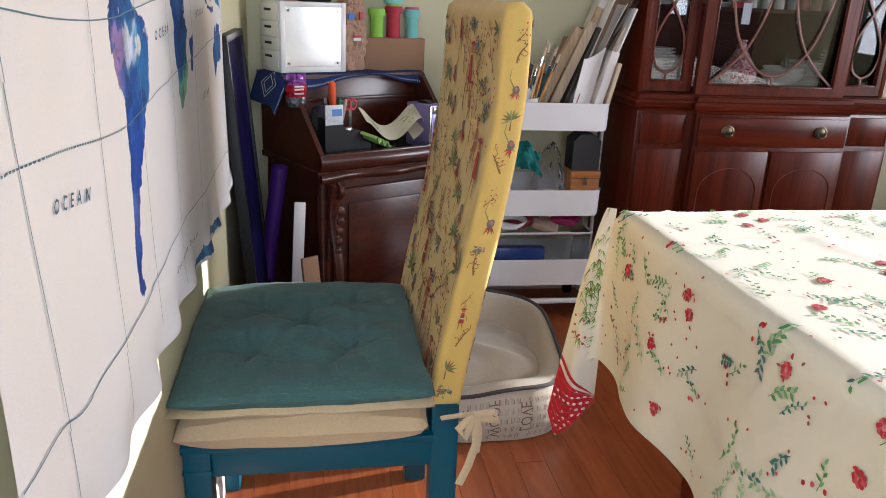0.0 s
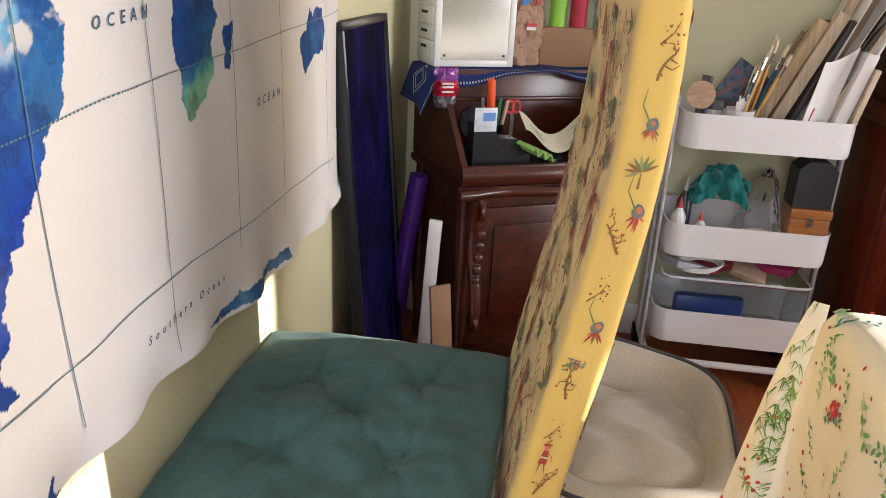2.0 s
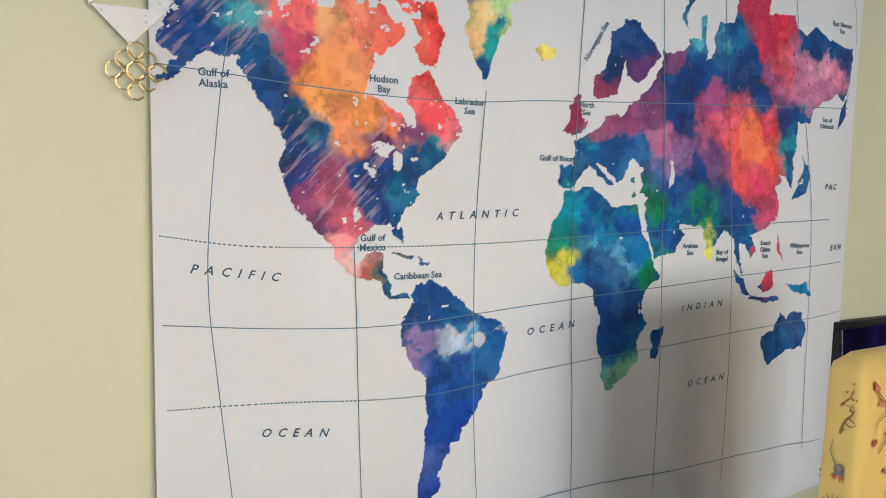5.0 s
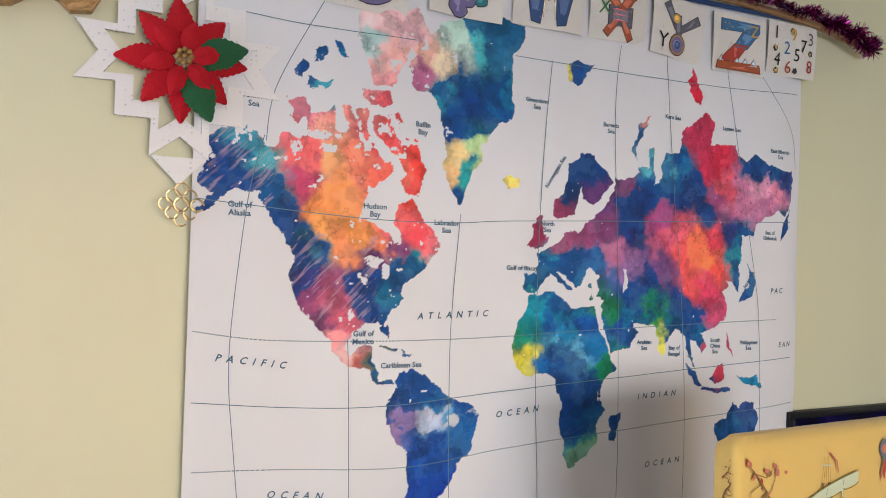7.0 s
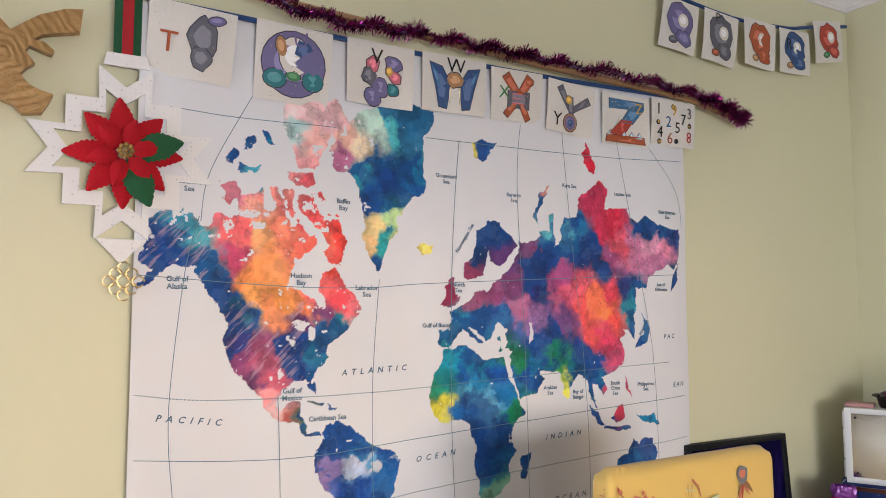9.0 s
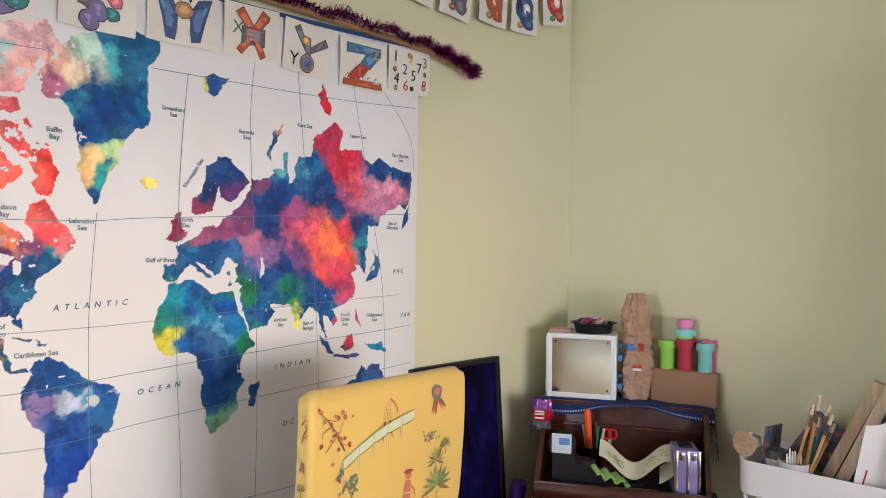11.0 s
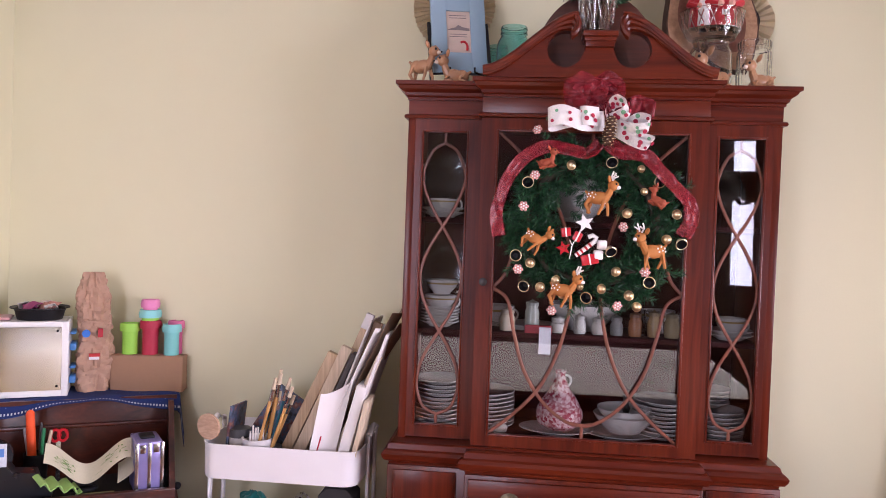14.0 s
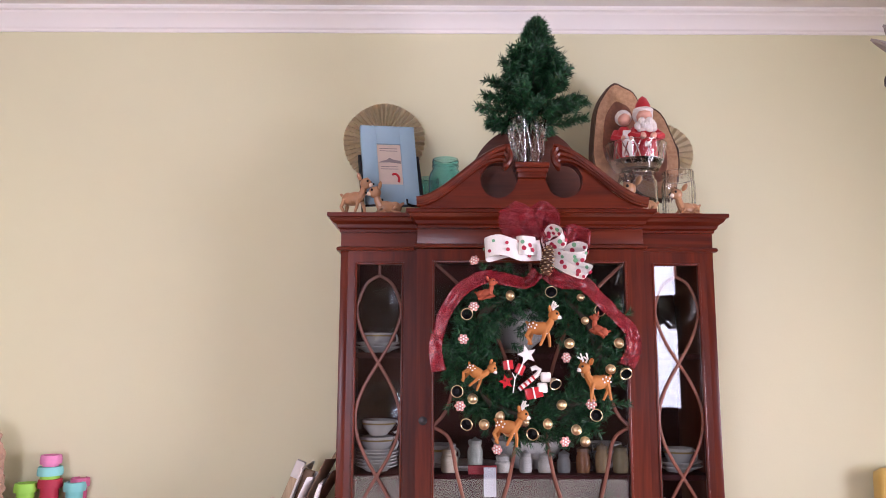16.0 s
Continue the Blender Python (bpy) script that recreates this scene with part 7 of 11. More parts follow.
platter(2.05, 0.08, 0.869, 0.105, 0.075)
platter(2.23, 0.07, 0.869, 0.105, 0.075)
platter(1.95, 0.09, 1.161, 0.10, 0.08)

# pink transferware jug
k = Nodes("pink_transferware")
v = k.n("ShaderNodeTexVoronoi", Scale=1.0)
k.link(k.scaled(130), v.inputs["Vector"])
nn = k.noise(220, 5, 0.7)
k.colour(k.mix(k.ramp(k.mix(0.5, v.outputs["Color"], nn), (0.35, (0, 0, 0)), (0.6, (1, 1, 1))), (0.36, 0.03, 0.06), (0.74, 0.50, 0.50)))
k.set(Roughness=0.15, Coat_Weight=0.5)
jug = thing("china_jug", (2.056, 0.07, 0.888), "pink and white floral china jug on a platter", "jug")
part("body", lathe(B(), [(0.0, 0.0), (0.04, 0.0), (0.060, 0.014), (0.067, 0.034), (0.064, 0.055), (0.050, 0.082), (0.033, 0.105), (0.021, 0.125), (0.015, 0.142), (0.013, 0.152), (0.017, 0.163), (0.013, 0.163), (0.010, 0.15), (0.0, 0.13)], (2.056, 0.07, 0.886), 32), k.m, jug)
part("handle", tube(B(), [(2.056 + 0.012 + 0.020 * math.sin(a), 0.085 + 0.02 * math.sin(a), 1.015 + 0.018 * math.cos(a)) for a in (math.pi * i / 10 for i in range(11))], 0.0035, 8), china, jug)
for i, (r, h) in enumerate(((0.085, 0.05), (0.075, 0.045))):
    solo("serving_bowl", lathe(B(), [(0.0, 0.0), (r * 0.5, 0.0), (r * 0.6, 0.006), (r * 0.9, h * 0.7), (r, h), (r * 0.97, h + 0.001), (r * 0.86, h * 0.7), (r * 0.5, 0.008), (0.0, 0.007)], (2.235, 0.065, 0.888 + 0.022 * i), 40), china, "white china serving bowl on a platter", "bowl", "serving bowls", at=(2.235, 0.065, 0.888 + 0.022 * i))
solo("cruet", lathe(B(), [(0.0, 0.0), (0.02, 0.0), (0.018, 0.02), (0.008, 0.035), (0.012, 0.05), (0.007, 0.06), (0.009, 0.085), (0.0, 0.09)], (2.24, 0.065, 0.905), 20), plain("dark_pewter", (0.1, 0.09, 0.085), 0.3, 0.8), "small dark pewter cruet standing in the bowl", "cruet", at=(2.24, 0.065, 0.905))
solo("sea_shell", ball(B(), (1.888, 0.03, 0.886), 0.019, 14, (1.3, 0.8, 0.9)), plain("shell", (0.66, 0.6, 0.54), 0.4, bump=0.5, bump_scale=180), "pale ribbed sea shell on the cabinet floor", "shell")
solo("sea_shell", ball(B(), (2.50, 0.0, 0.881), 0.016, 14, (2.2, 0.9, 0.7)), plain("shell_b", (0.6, 0.5, 0.42), 0.4, bump=0.5, bump_scale=180), "small tan sea shell on the cabinet floor", "shell")

# jars along the middle shelf
JARS = [(1.90, 0.022, 0.048, (0.66, 0.55, 0.42)), (1.968, 0.02, 0.072, (0.40, 0.41, 0.35)), (2.04, 0.02, 0.032, (0.62, 0.58, 0.52)), (2.10, 0.017, 0.040, (0.60, 0.57, 0.52)), (2.15, 0.018, 0.035, (0.55, 0.5, 0.45)), (2.20, 0.017, 0.040, (0.30, 0.30, 0.29)), (2.25, 0.018, 0.052, (0.34, 0.14, 0.06)), (2.30, 0.017, 0.058, (0.40, 0.26, 0.12)), (2.348, 0.02, 0.055, (0.42, 0.33, 0.18))]
for x, r, h, c in JARS:
    t = thing("small_jar", (x, 0.03, 1.161), "small ceramic or glass jar on the middle shelf", "jar", "shelf jars")
    part("body", lathe(B(), [(0.0, 0.0), (r * 0.9, 0.0), (r, h * 0.15), (r, h * 0.75), (r * 0.8, h * 0.9), (r * 0.82, h), (0.0, h)], (x, 0.03, 1.161), 24), plain("jar_glaze", c, 0.25, vary=0.25, scale=60), t)
    part("lid", lathe(B(), [(0.0, h), (r * 0.88, h), (r * 0.88, h + 0.009), (r * 0.3, h + 0.013), (0.0, h + 0.018)], (x, 0.03, 1.161), 20), plain("jar_lid", shade(c, 0.7), 0.35, vary=0.2), t)
solo("red_box", box(B(), 1.948, 2.022, -0.004, 0.006, 1.148, 1.182, 0.002), plain("red_card", (0.35, 0.012, 0.02), 0.5), "small glossy red box on the middle shelf", "box")
solo("note_card", box(B(), 1.988, 2.020, -0.012, -0.010, 1.105, 1.178, 0.0), plain("white_card", (0.72, 0.70, 0.74), 0.6), "white paper card propped on the shelf edge", "card")
solo("soup_tureen", lathe(B(), [(0.0, 0.0), (0.05, 0.0), (0.04, 0.012), (0.085, 0.05), (0.095, 0.085), (0.085, 0.09), (0.06, 0.115), (0.015, 0.13), (0.012, 0.145), (0.0, 0.148)], (2.09, 0.12, 1.469), 36), china, "white china soup tureen with a lid on the upper shelf", "tureen", at=(2.09, 0.12, 1.469))
solo("mixing_bowl", lathe(B(), [(0.0, 0.0), (0.05, 0.0), (0.09, 0.05), (0.105, 0.075), (0.10, 0.076), (0.085, 0.05), (0.045, 0.006), (0.0, 0.005)], (2.12, 0.13, 1.161), 40), china, "large white china bowl on the middle shelf", "bowl", at=(2.12, 0.13, 1.161))
for x in (1.68, 1.745, 1.70, 2.30, 2.35, 2.285):
    yy = 0.10 if x < 2 else 0.04
    zz = 1.469 if x < 2 else 1.161
    solo("drinking_glass", lathe(B(), [(0.0, 0.0), (0.02, 0.0), (0.026, 0.07), (0.0245, 0.07), (0.0185, 0.004), (0.0, 0.004)], (x, yy + random.uniform(0, 0.05), zz), 24), M["glass"], "clear drinking glass on the cabinet shelf", "glass", "drinking glasses")

# ---- slant-front desk across the corner ----
DM = Matrix.Translation((0.50, -0.28, 0.0)) @ Matrix.Rotation(radians(28), 4, "Z")


def on_desk(bm):
    bmesh.ops.transform(bm, matrix=DM, verts=bm.verts)
    return bm


def dpos(x, y, z):
    return DM @ Vector((x, y, z))


dwood = M["desk"]
PLAN = [(0, 0), (0.54, 0), (0.54, 0.305), (0.32, 0.42), (0, 0.42)]
desk = thing("slant_desk", dpos(0.27, 0.15, 0), "dark cherry wood slant-front desk with its tray open", "desk")
b = prism(B(), [(-0.012 + 1.045 * x, 0.01 + 0.98 * y - 0.02) for x, y in PLAN], 0.60, 0.618, "z")
part("ledge", on_desk(b), dwood, desk)
b = prism(B(), [(x, y) for x, y in PLAN], 0.618, 0.645, "z")
part("case_floor", on_desk(b), dwood, desk)
b = box(B(), 0.0, 0.54, -0.004, 0.016, 0.618, 0.672, 0.004)
sheet(b, lambda u, v: Vector((0.54 * u, -0.004 - 0.012 * math.sin(math.pi * u) ** 2 - 0.008 * math.sin(v * math.pi), 0.622 + 0.046 * v)), 20, 8, 0.006)
part("front_rail", on_desk(b), dwood, desk)
for x in (0.0, 0.524):
    back = 0.42 if x == 0 else 0.305
    b = prism(B(), [(0.0, 0.645), (0.0, 0.672), (0.20, 0.875), (back, 0.875), (back, 0.645)], x, x + 0.016, "x")
    part("side", on_desk(b), dwood, desk)
b = prism(B(), [(-0.01, 0.225), (0.55, 0.225), (0.55, 0.305), (0.32, 0.428), (-0.01, 0.428)], 0.875, 0.889, "z")
part("top_shelf", on_desk(b), dwood, desk)
part("riser", on_desk(box(B(), 0.016, 0.524, 0.245, 0.258, 0.645, 0.874, 0.001)), dwood, desk)
part("riser_moulding", on_desk(box(B(), 0.016, 0.524, 0.232, 0.2445, 0.80, 0.812, 0.003)), dwood, desk)
part("tray_lining", on_desk(box(B(), 0.017, 0.523, 0.018, 0.244, 0.6455, 0.650)), plain("black_lining", (0.008, 0.008, 0.009), 0.7), desk, "black lined tray")
part("body", on_desk(prism(B(), [(0.02, 0.03), (0.52, 0.03), (0.52, 0.295), (0.315, 0.405), (0.02, 0.405)], 0.12, 0.60, "z")), dwood, desk)
pf = part("front_panel", on_desk(box(B(), 0.06, 0.48, 0.018, 0.029, 0.17, 0.55, 0.008)), dwood, desk)
part("panel_field", on_desk(box(B(), 0.11, 0.43, 0.010, 0.0175, 0.22, 0.50, 0.008)), dwood, pf)
for x, y in ((0.0, 0.0), (0.50, 0.0), (0.0, 0.36), (0.50, 0.25)):
    part("leg", on_desk(lathe(B(), [(0.012, 0.0), (0.018, 0.03), (0.013, 0.08), (0.022, 0.2), (0.016, 0.35), (0.022, 0.5), (0.018, 0.6)], (x + 0.02, y + 0.02, 0), 16)), dwood, desk)
part("base_rail", on_desk(box(B(), 0.0, 0.54, 0.0, 0.03, 0.08, 0.125, 0.004)), dwood, desk)
part("knob", on_desk(ball(B(), (0.548, 0.05, 0.66), 0.011, 12)), M["black"], desk)
for x, s in ((0.045, 1), (0.495, -1)):
    # carved scroll under each end of the ledge
    b = B()
    path = []
    for i in range(34):
        q = i / 33
        path.append((x, -0.030 + 0.022 * math.sin(q * 5.2) + 0.012 * q, 0.585 - 0.36 * q))
    tube(b, path, 0.024, 10, squash=(1.0, 0.8), taper=lambda q: 1.15 - 0.55 * q)
    for cz, r0 in ((0.560, 0.026), (0.235, 0.020)):
        curl = [(x, -0.036 + r0 * (1 - 0.028 * k) * math.cos(k * 0.42), cz + r0 * (1 - 0.028 * k) * math.sin(k * 0.42)) for k in range(26)]
        tube(b, curl, 0.010, 8)
    for k in range(5):
        ball(b, (x, -0.052 + 0.004 * k, 0.50 - 0.035 * k), 0.011, 8, (1.3, 0.6, 1.4))
    part("scroll_bracket", on_desk(b), dwood, desk, "carved scroll bracket")
part("ledge_moulding", on_desk(sheet(B(), lambda u, v: Vector((-0.014 + 0.568 * u, -0.022 - 0.012 * math.cos(4 * math.pi * u) - 0.008 * math.sin(math.pi * v), 0.588 + 0.028 * v)), 40, 6, 0.012)), dwood, desk)

# blue bandana runner on the shelf
navy = Nodes("navy_bandana")
vv = navy.n("ShaderNodeTexVoronoi", Scale=1.0)
navy.link(navy.scaled(60), vv.inputs["Vector"])
navy.colour(navy.mix(navy.ramp(vv.outputs["Distance"], (0.05, (1, 1, 1)), (0.12, (0, 0, 0))), (0.006, 0.022, 0.12), (0.10, 0.16, 0.34)))
navy.set(Roughness=0.9)
runner = thing("table_runner", dpos(0.27, 0.3, 0.89), "navy blue bandana cloth with white stitching draped over the desk shelf", "cloth")


def runner_at(u, v):
    x = -0.115 + 0.80 * u
    y = 0.205 + 0.20 * v
    z = 0.892 + 0.002 * math.sin(x * 40)
    if x < -0.012:
        d = -0.012 - x
        x, z = -0.016 - 0.35 * d, 0.892 - d * 0.95
    elif x > 0.555:
        d = x - 0.555
        x, z = 0.559 + 0.12 * d, 0.892 - d * 0.98
    if v < 0.15:
        z -= 0.05 * (0.15 - v) / 0.15 * (0.55 + 0.45 * math.sin(u * 9))
    y = min(y, (0.595 - 0.531 * x - 0.02))
    return dpos(x, y, z)


part("cloth", sheet(B(), runner_at, 60, 14, 0.0018), navy.m, runner, smooth=70)
st = Print()
for i in range(90):
    u = i / 90
    st.poly([(u, 0.015), (u + 0.005, 0.015), (u + 0.005, 0.035), (u, 0.035)], (0.5, 0.52, 0.58))
for u in (0.08, 0.92):
    for r in (0.035, 0.055):
        st.stroke([(u - r, 0.45), (u, 0.45 + 5 * r), (u + r, 0.45), (u, 0.45 - 5 * r), (u - r, 0.45)], 0.006, (0.45, 0.48, 0.56), 1)
st.build("white_stitching", lambda u, v, lift: runner_at(u, v) + DM.to_3x3() @ Vector((0, -0.7, 0.7)) * (lift + 0.002), M["print_smooth"], runner)


# drawer unit
def drawer_unit():
    t = thing("drawer_unit", dpos(0.12, 0.33, 0.894), "white plastic drawer unit with a reflective metal end plate", "storage drawers")
    wp = plain("white_plastic", (0.74, 0.74, 0.73), 0.35, vary=0.03)
    fr = plain("frosted_plastic", (0.66, 0.67, 0.67), 0.3, vary=0.06)
    z0, z1 = 0.894, 1.118
    b = B()
    for q in ((0.0, 0.008, 0.262, 0.40, z0, z1), (0.232, 0.24, 0.262, 0.40, z0, z1), (0.008, 0.232, 0.262, 0.40, z1 - 0.008, z1), (0.008, 0.232, 0.262, 0.40, z0, z0 + 0.008)):
        box(b, *q, 0.002)
    body = part("body", on_desk(b), wp, t)
    b = B()
    for q in ((0.0, 0.018, z0, z1), (0.222, 0.24, z0, z1), (0.018, 0.222, z1 - 0.016, z1), (0.018, 0.222, z0, z0 + 0.018)):
        box(b, q[0], q[1], 0.255, 0.2615, q[2], q[3], 0.0015)
    part("end_frame", on_desk(b), wp, t)
    plate = Nodes("brushed_metal_plate")
    plate.colour((0.72, 0.73, 0.74))
    plate.set(Metallic=1.0, Roughness=0.16)
    plate.bump(plate.noise(4, 2), 0.08, 0.02)
    part("metal_plate", on_desk(box(B(), 0.0185, 0.2215, 0.2575, 0.2612, z0 + 0.0185, z1 - 0.0165)), plate.m, t, "shiny metal plate")
    for x in (0.03, 0.21):
        for z in (z0 + 0.03, z1 - 0.028):
            part("screw", on_desk(ball(B(), (x, 0.2565, z), 0.0035, 8)), M["black"], t)
    # drawers on the side that faces along the wall
    for i, (a, c) in enumerate(((0.012, 0.066), (0.07, 0.108), (0.112, 0.158), (0.162, 0.212))):
        d = part("drawer", on_desk(box(B(), -0.006, -0.0005, 0.268, 0.396, z0 + a, z0 + c, 0.002)), fr if i < 2 else wp, t)
        part("slot", on_desk(box(B(), -0.0072, -0.0062, 0.31, 0.36, z0 + c - 0.02, z0 + c - 0.012)), M["black"], d)
    blue = plain("blue_plastic", (0.06, 0.22, 0.55), 0.35)
    for i, z in enumerate((0.03, 0.075, 0.13, 0.18)):
        part("drawer_pull", on_desk(box(B(), 0.2405, 0.258, 0.29, 0.37, z0 + z, z0 + z + (0.022 if i % 2 == 0 else 0.008), 0.004)), blue, t, "pale blue plastic pull")


drawer_unit()

# black bowl with bits, on the unit
bowl = thing("black_dish", dpos(0.155, 0.33, 1.119), "shallow black plastic dish with scraps of paper and ribbon", "dish")
part("dish", on_desk(lathe(B(), [(0.0, 0.0), (0.062, 0.0), (0.07, 0.03), (0.082, 0.034), (0.082, 0.037), (0.068, 0.034), (0.06, 0.004), (0.0, 0.004)], (0.155, 0.33, 1.119), 32)), M["black"], bowl)
cols = [(0.35, 0.05, 0.18), (0.7, 0.66, 0.6), (0.5, 0.25, 0.2), (0.7, 0.6, 0.55), (0.28, 0.04, 0.14)]
rng = random.Random(3)
for i in range(9):
    m = Matrix.Translation((0.155 + rng.uniform(-0.045, 0.045), 0.33 + rng.uniform(-0.03, 0.03), 1.15 + rng.uniform(0, 0.012))) @ Euler((rng.uniform(-0.5, 0.5), rng.uniform(-0.6, 0.6), rng.uniform(0, 3))).to_matrix().to_4x4()
    q = sheet(B(), lambda u, v: Vector(((u - 0.5) * 0.05, (v - 0.5) * 0.03, 0.012 * math.sin(u * 3) * math.sin(v * 4))), 6, 5, 0.002)
    part("scrap", on_desk(add(B(), q, m)), plain("paper_scrap", cols[i % 5], 0.7), bowl)
solo("folded_cloth", on_desk(box(B(), 0.0, 0.08, 0.285, 0.37, 1.119, 1.128, 0.003)), fabric("red_white_cloth", (0.55, 0.28, 0.27)), "folded red and white cloth on the drawer unit", "cloth")


# paper bag puppet
def paper_bag():
    t = thing("paper_bag", dpos(0.305, 0.335, 0.892), "crumpled brown paper bag with a glued face", "paper bag")
    k = plain("kraft_paper", (0.44, 0.27, 0.18), 0.75, vary=0.18, bump=0.7, bump_scale=60)

    def f(u, v):
        a = 2 * math.pi * u
        w = 0.045 * (1 + 0.12 * math.sin(v * 7)) * (1 if v < 0.8 else 1 - 0.55 * (v - 0.8) / 0.2)
        if v > 0.5:
            w *= 1.12
        c, s = math.cos(a), math.sin(a)
        q = (abs(c) ** 4 + abs(s) ** 4) ** -0.25
        n = 0.010 * noise.noise((c * 2, s * 2, v * 9)) + 0.009 * noise.noise((c * 5 + 3, s * 5, v * 21)) + 0.004 * noise.noise((c * 11, s * 11, v * 50))
        return dpos(0.305 + (w + n) * q * c + 0.006 * math.sin(v * 5), 0.335 + (w * 0.6 + n) * q * s, 0.892 + 0.37 * v)
    b = B()
    sheet(b, f, 48, 60, 0, True)
    top = [v for v in b.verts if v.co.z > 0.892 + 0.3699]
    bmesh.ops.contextual_create(b, geom=top)
    part("bag", b, k, t, smooth=25)
    y = 0.297
    part("eye", on_desk(cyl(B(), (0.285, y + 0.003, 1.075), (0.285, y - 0.003, 1.075), 0.012)), plain("blue_dot", (0.03, 0.16, 0.55), 0.5), t)
    part("eye", on_desk(box(B(), 0.318, 0.332, y - 0.004, y + 0.002, 1.063, 1.09)), plain("red_dot", (0.4, 0.02, 0.03), 0.5), t)
    part("mouth", on_desk(box(B(), 0.294, 0.325, y - 0.003, y + 0.003, 1.003, 1.013)), plain("red_mouth", (0.5, 0.03, 0.03), 0.5), t)
    part("mouth", on_desk(box(B(), 0.294, 0.323, y - 0.003, y + 0.003, 0.994, 1.003)), plain("white_mouth", (0.7, 0.7, 0.7), 0.5), t)
    part("fold", on_desk(box(B(), 0.276, 0.334, y - 0.002, y + 0.012, 1.108, 1.113, 0.001)), k, t)


paper_bag()

# cardboard box and painted tubes
BM2 = Matrix.Translation((0.664, 0.168, 0.89)) @ Matrix.Rotation(radians(9), 4, "Z")
cb = thing("cardboard_box", BM2 @ Vector((0.11, 0.03, 0)), "small plain brown cardboard box on the desk shelf", "box")
cardboard = plain("cardboard", (0.33, 0.19, 0.11), 0.8, vary=0.08, scale=12, bump=0.2, bump_scale=90)
part("carton", add(B(), box(B(), 0.0, 0.222, 0.0, 0.055, 0.0, 0.112, 0.002), BM2), cardboard, cb)
part("flap", add(B(), box(B(), 0.001, 0.221, 0.0, 0.027, 0.1122, 0.1145, 0.0005), BM2), cardboard, cb)


def painted_tube(x, y, z, h, r, c, cap, label):
    t = thing("painted_tube", BM2 @ Vector((x, y, z)), label, "craft tube", "painted paper tubes")
    pm = plain("craft_paint", c, 0.6, vary=0.15, bump=0.4, bump_scale=120)
    part("tube", add(B(), lathe(B(), [(0.0, 0.0), (r, 0.0), (r * 0.96, h * 0.5), (r, h - 0.024), (r, h)], (x, y, z), 22, 0.02, 5), BM2), pm, t)
    part("cap", add(B(), lathe(B(), [(0.0, 0.0), (r * 1.28, 0.0), (r * 1.32, 0.012), (r * 1.22, 0.024), (r * 0.9, 0.025), (r * 0.85, 0.012), (0.0, 0.012)], (x, y, z + h - 0.022), 22, 0.03, 7), BM2), plain("craft_cap", cap, 0.6, vary=0.12, bump=0.4, bump_scale=120), t)


painted_tube(0.048, 0.028, 0.115, 0.095, 0.024, (0.28, 0.60, 0.06), (0.30, 0.62, 0.07), "lime green painted paper tube on the box")
painted_tube(0.110, 0.030, 0.115, 0.105, 0.025, (0.45, 0.02, 0.05), (0.42, 0.02, 0.05), "crimson painted paper tube on the box")
painted_tube(0.178, 0.026, 0.115, 0.095, 0.023, (0.20, 0.58, 0.55), (0.22, 0.60, 0.58), "aqua painted paper tube on the box")
painted_tube(0.108, 0.030, 0.222, 0.032, 0.026, (0.30, 0.62, 0.07), (0.24, 0.62, 0.60), "lime and aqua painted ring stacked on a tube")
painted_tube(0.108, 0.030, 0.256, 0.030, 0.022, (0.70, 0.22, 0.42), (0.72, 0.24, 0.45), "pink painted cap stacked on the tubes")
painted_tube(0.185, 0.048, 0.115, 0.104, 0.020, (0.55, 0.10, 0.22), (0.60, 0.14, 0.28), "rose painted paper tube behind the others")


# things in the desk tray
def pouch():
    t = thing("snack_pouch", dpos(0.0, 0.17, 0.86), "small red and purple foil snack pouch", "pouch")

    def f(u, v):
        a = 2 * math.pi * u
        w = 0.034 * (1.0 - 0.25 * (2 * v - 1) ** 2) * (1.0 if v < 0.72 else 1.0 + 1.1 * (v - 0.72) * math.cos(9 * a) ** 2)
        n = 0.007 * noise.noise((math.cos(a) * 2, math.sin(a) * 2, v * 5)) + 0.004 * noise.noise((math.cos(a) * 6, math.sin(a) * 6, v * 14))
        return dpos(0.0 + (w + n) * math.cos(a), 0.150 + (w * 0.62 + n) * math.sin(a), 0.80 + 0.105 * v)
    for z0, z1, c, nm in ((0.0, 0.30, (0.10, 0.10, 0.12), "lower_panel"), (0.30, 0.68, (0.42, 0.01, 0.03), "red_panel"), (0.68, 1.0, (0.24, 0.06, 0.30), "purple_panel")):
        part(nm, sheet(B(), lambda u, v, z0=z0, z1=z1: f(u, z0 + (z1 - z0) * v), 40, 8, 0.0, True), plain("foil_" + nm, c, 0.25, 0.2), t)
    wb = plain("white_print", (0.7, 0.7, 0.7), 0.5)
    for z in (0.842, 0.855, 0.864):
        part("print_bar", on_desk(box(B(), -0.020, 0.012, 0.121, 0.128, z, z + 0.005, 0.001)), wb, t)


pouch()


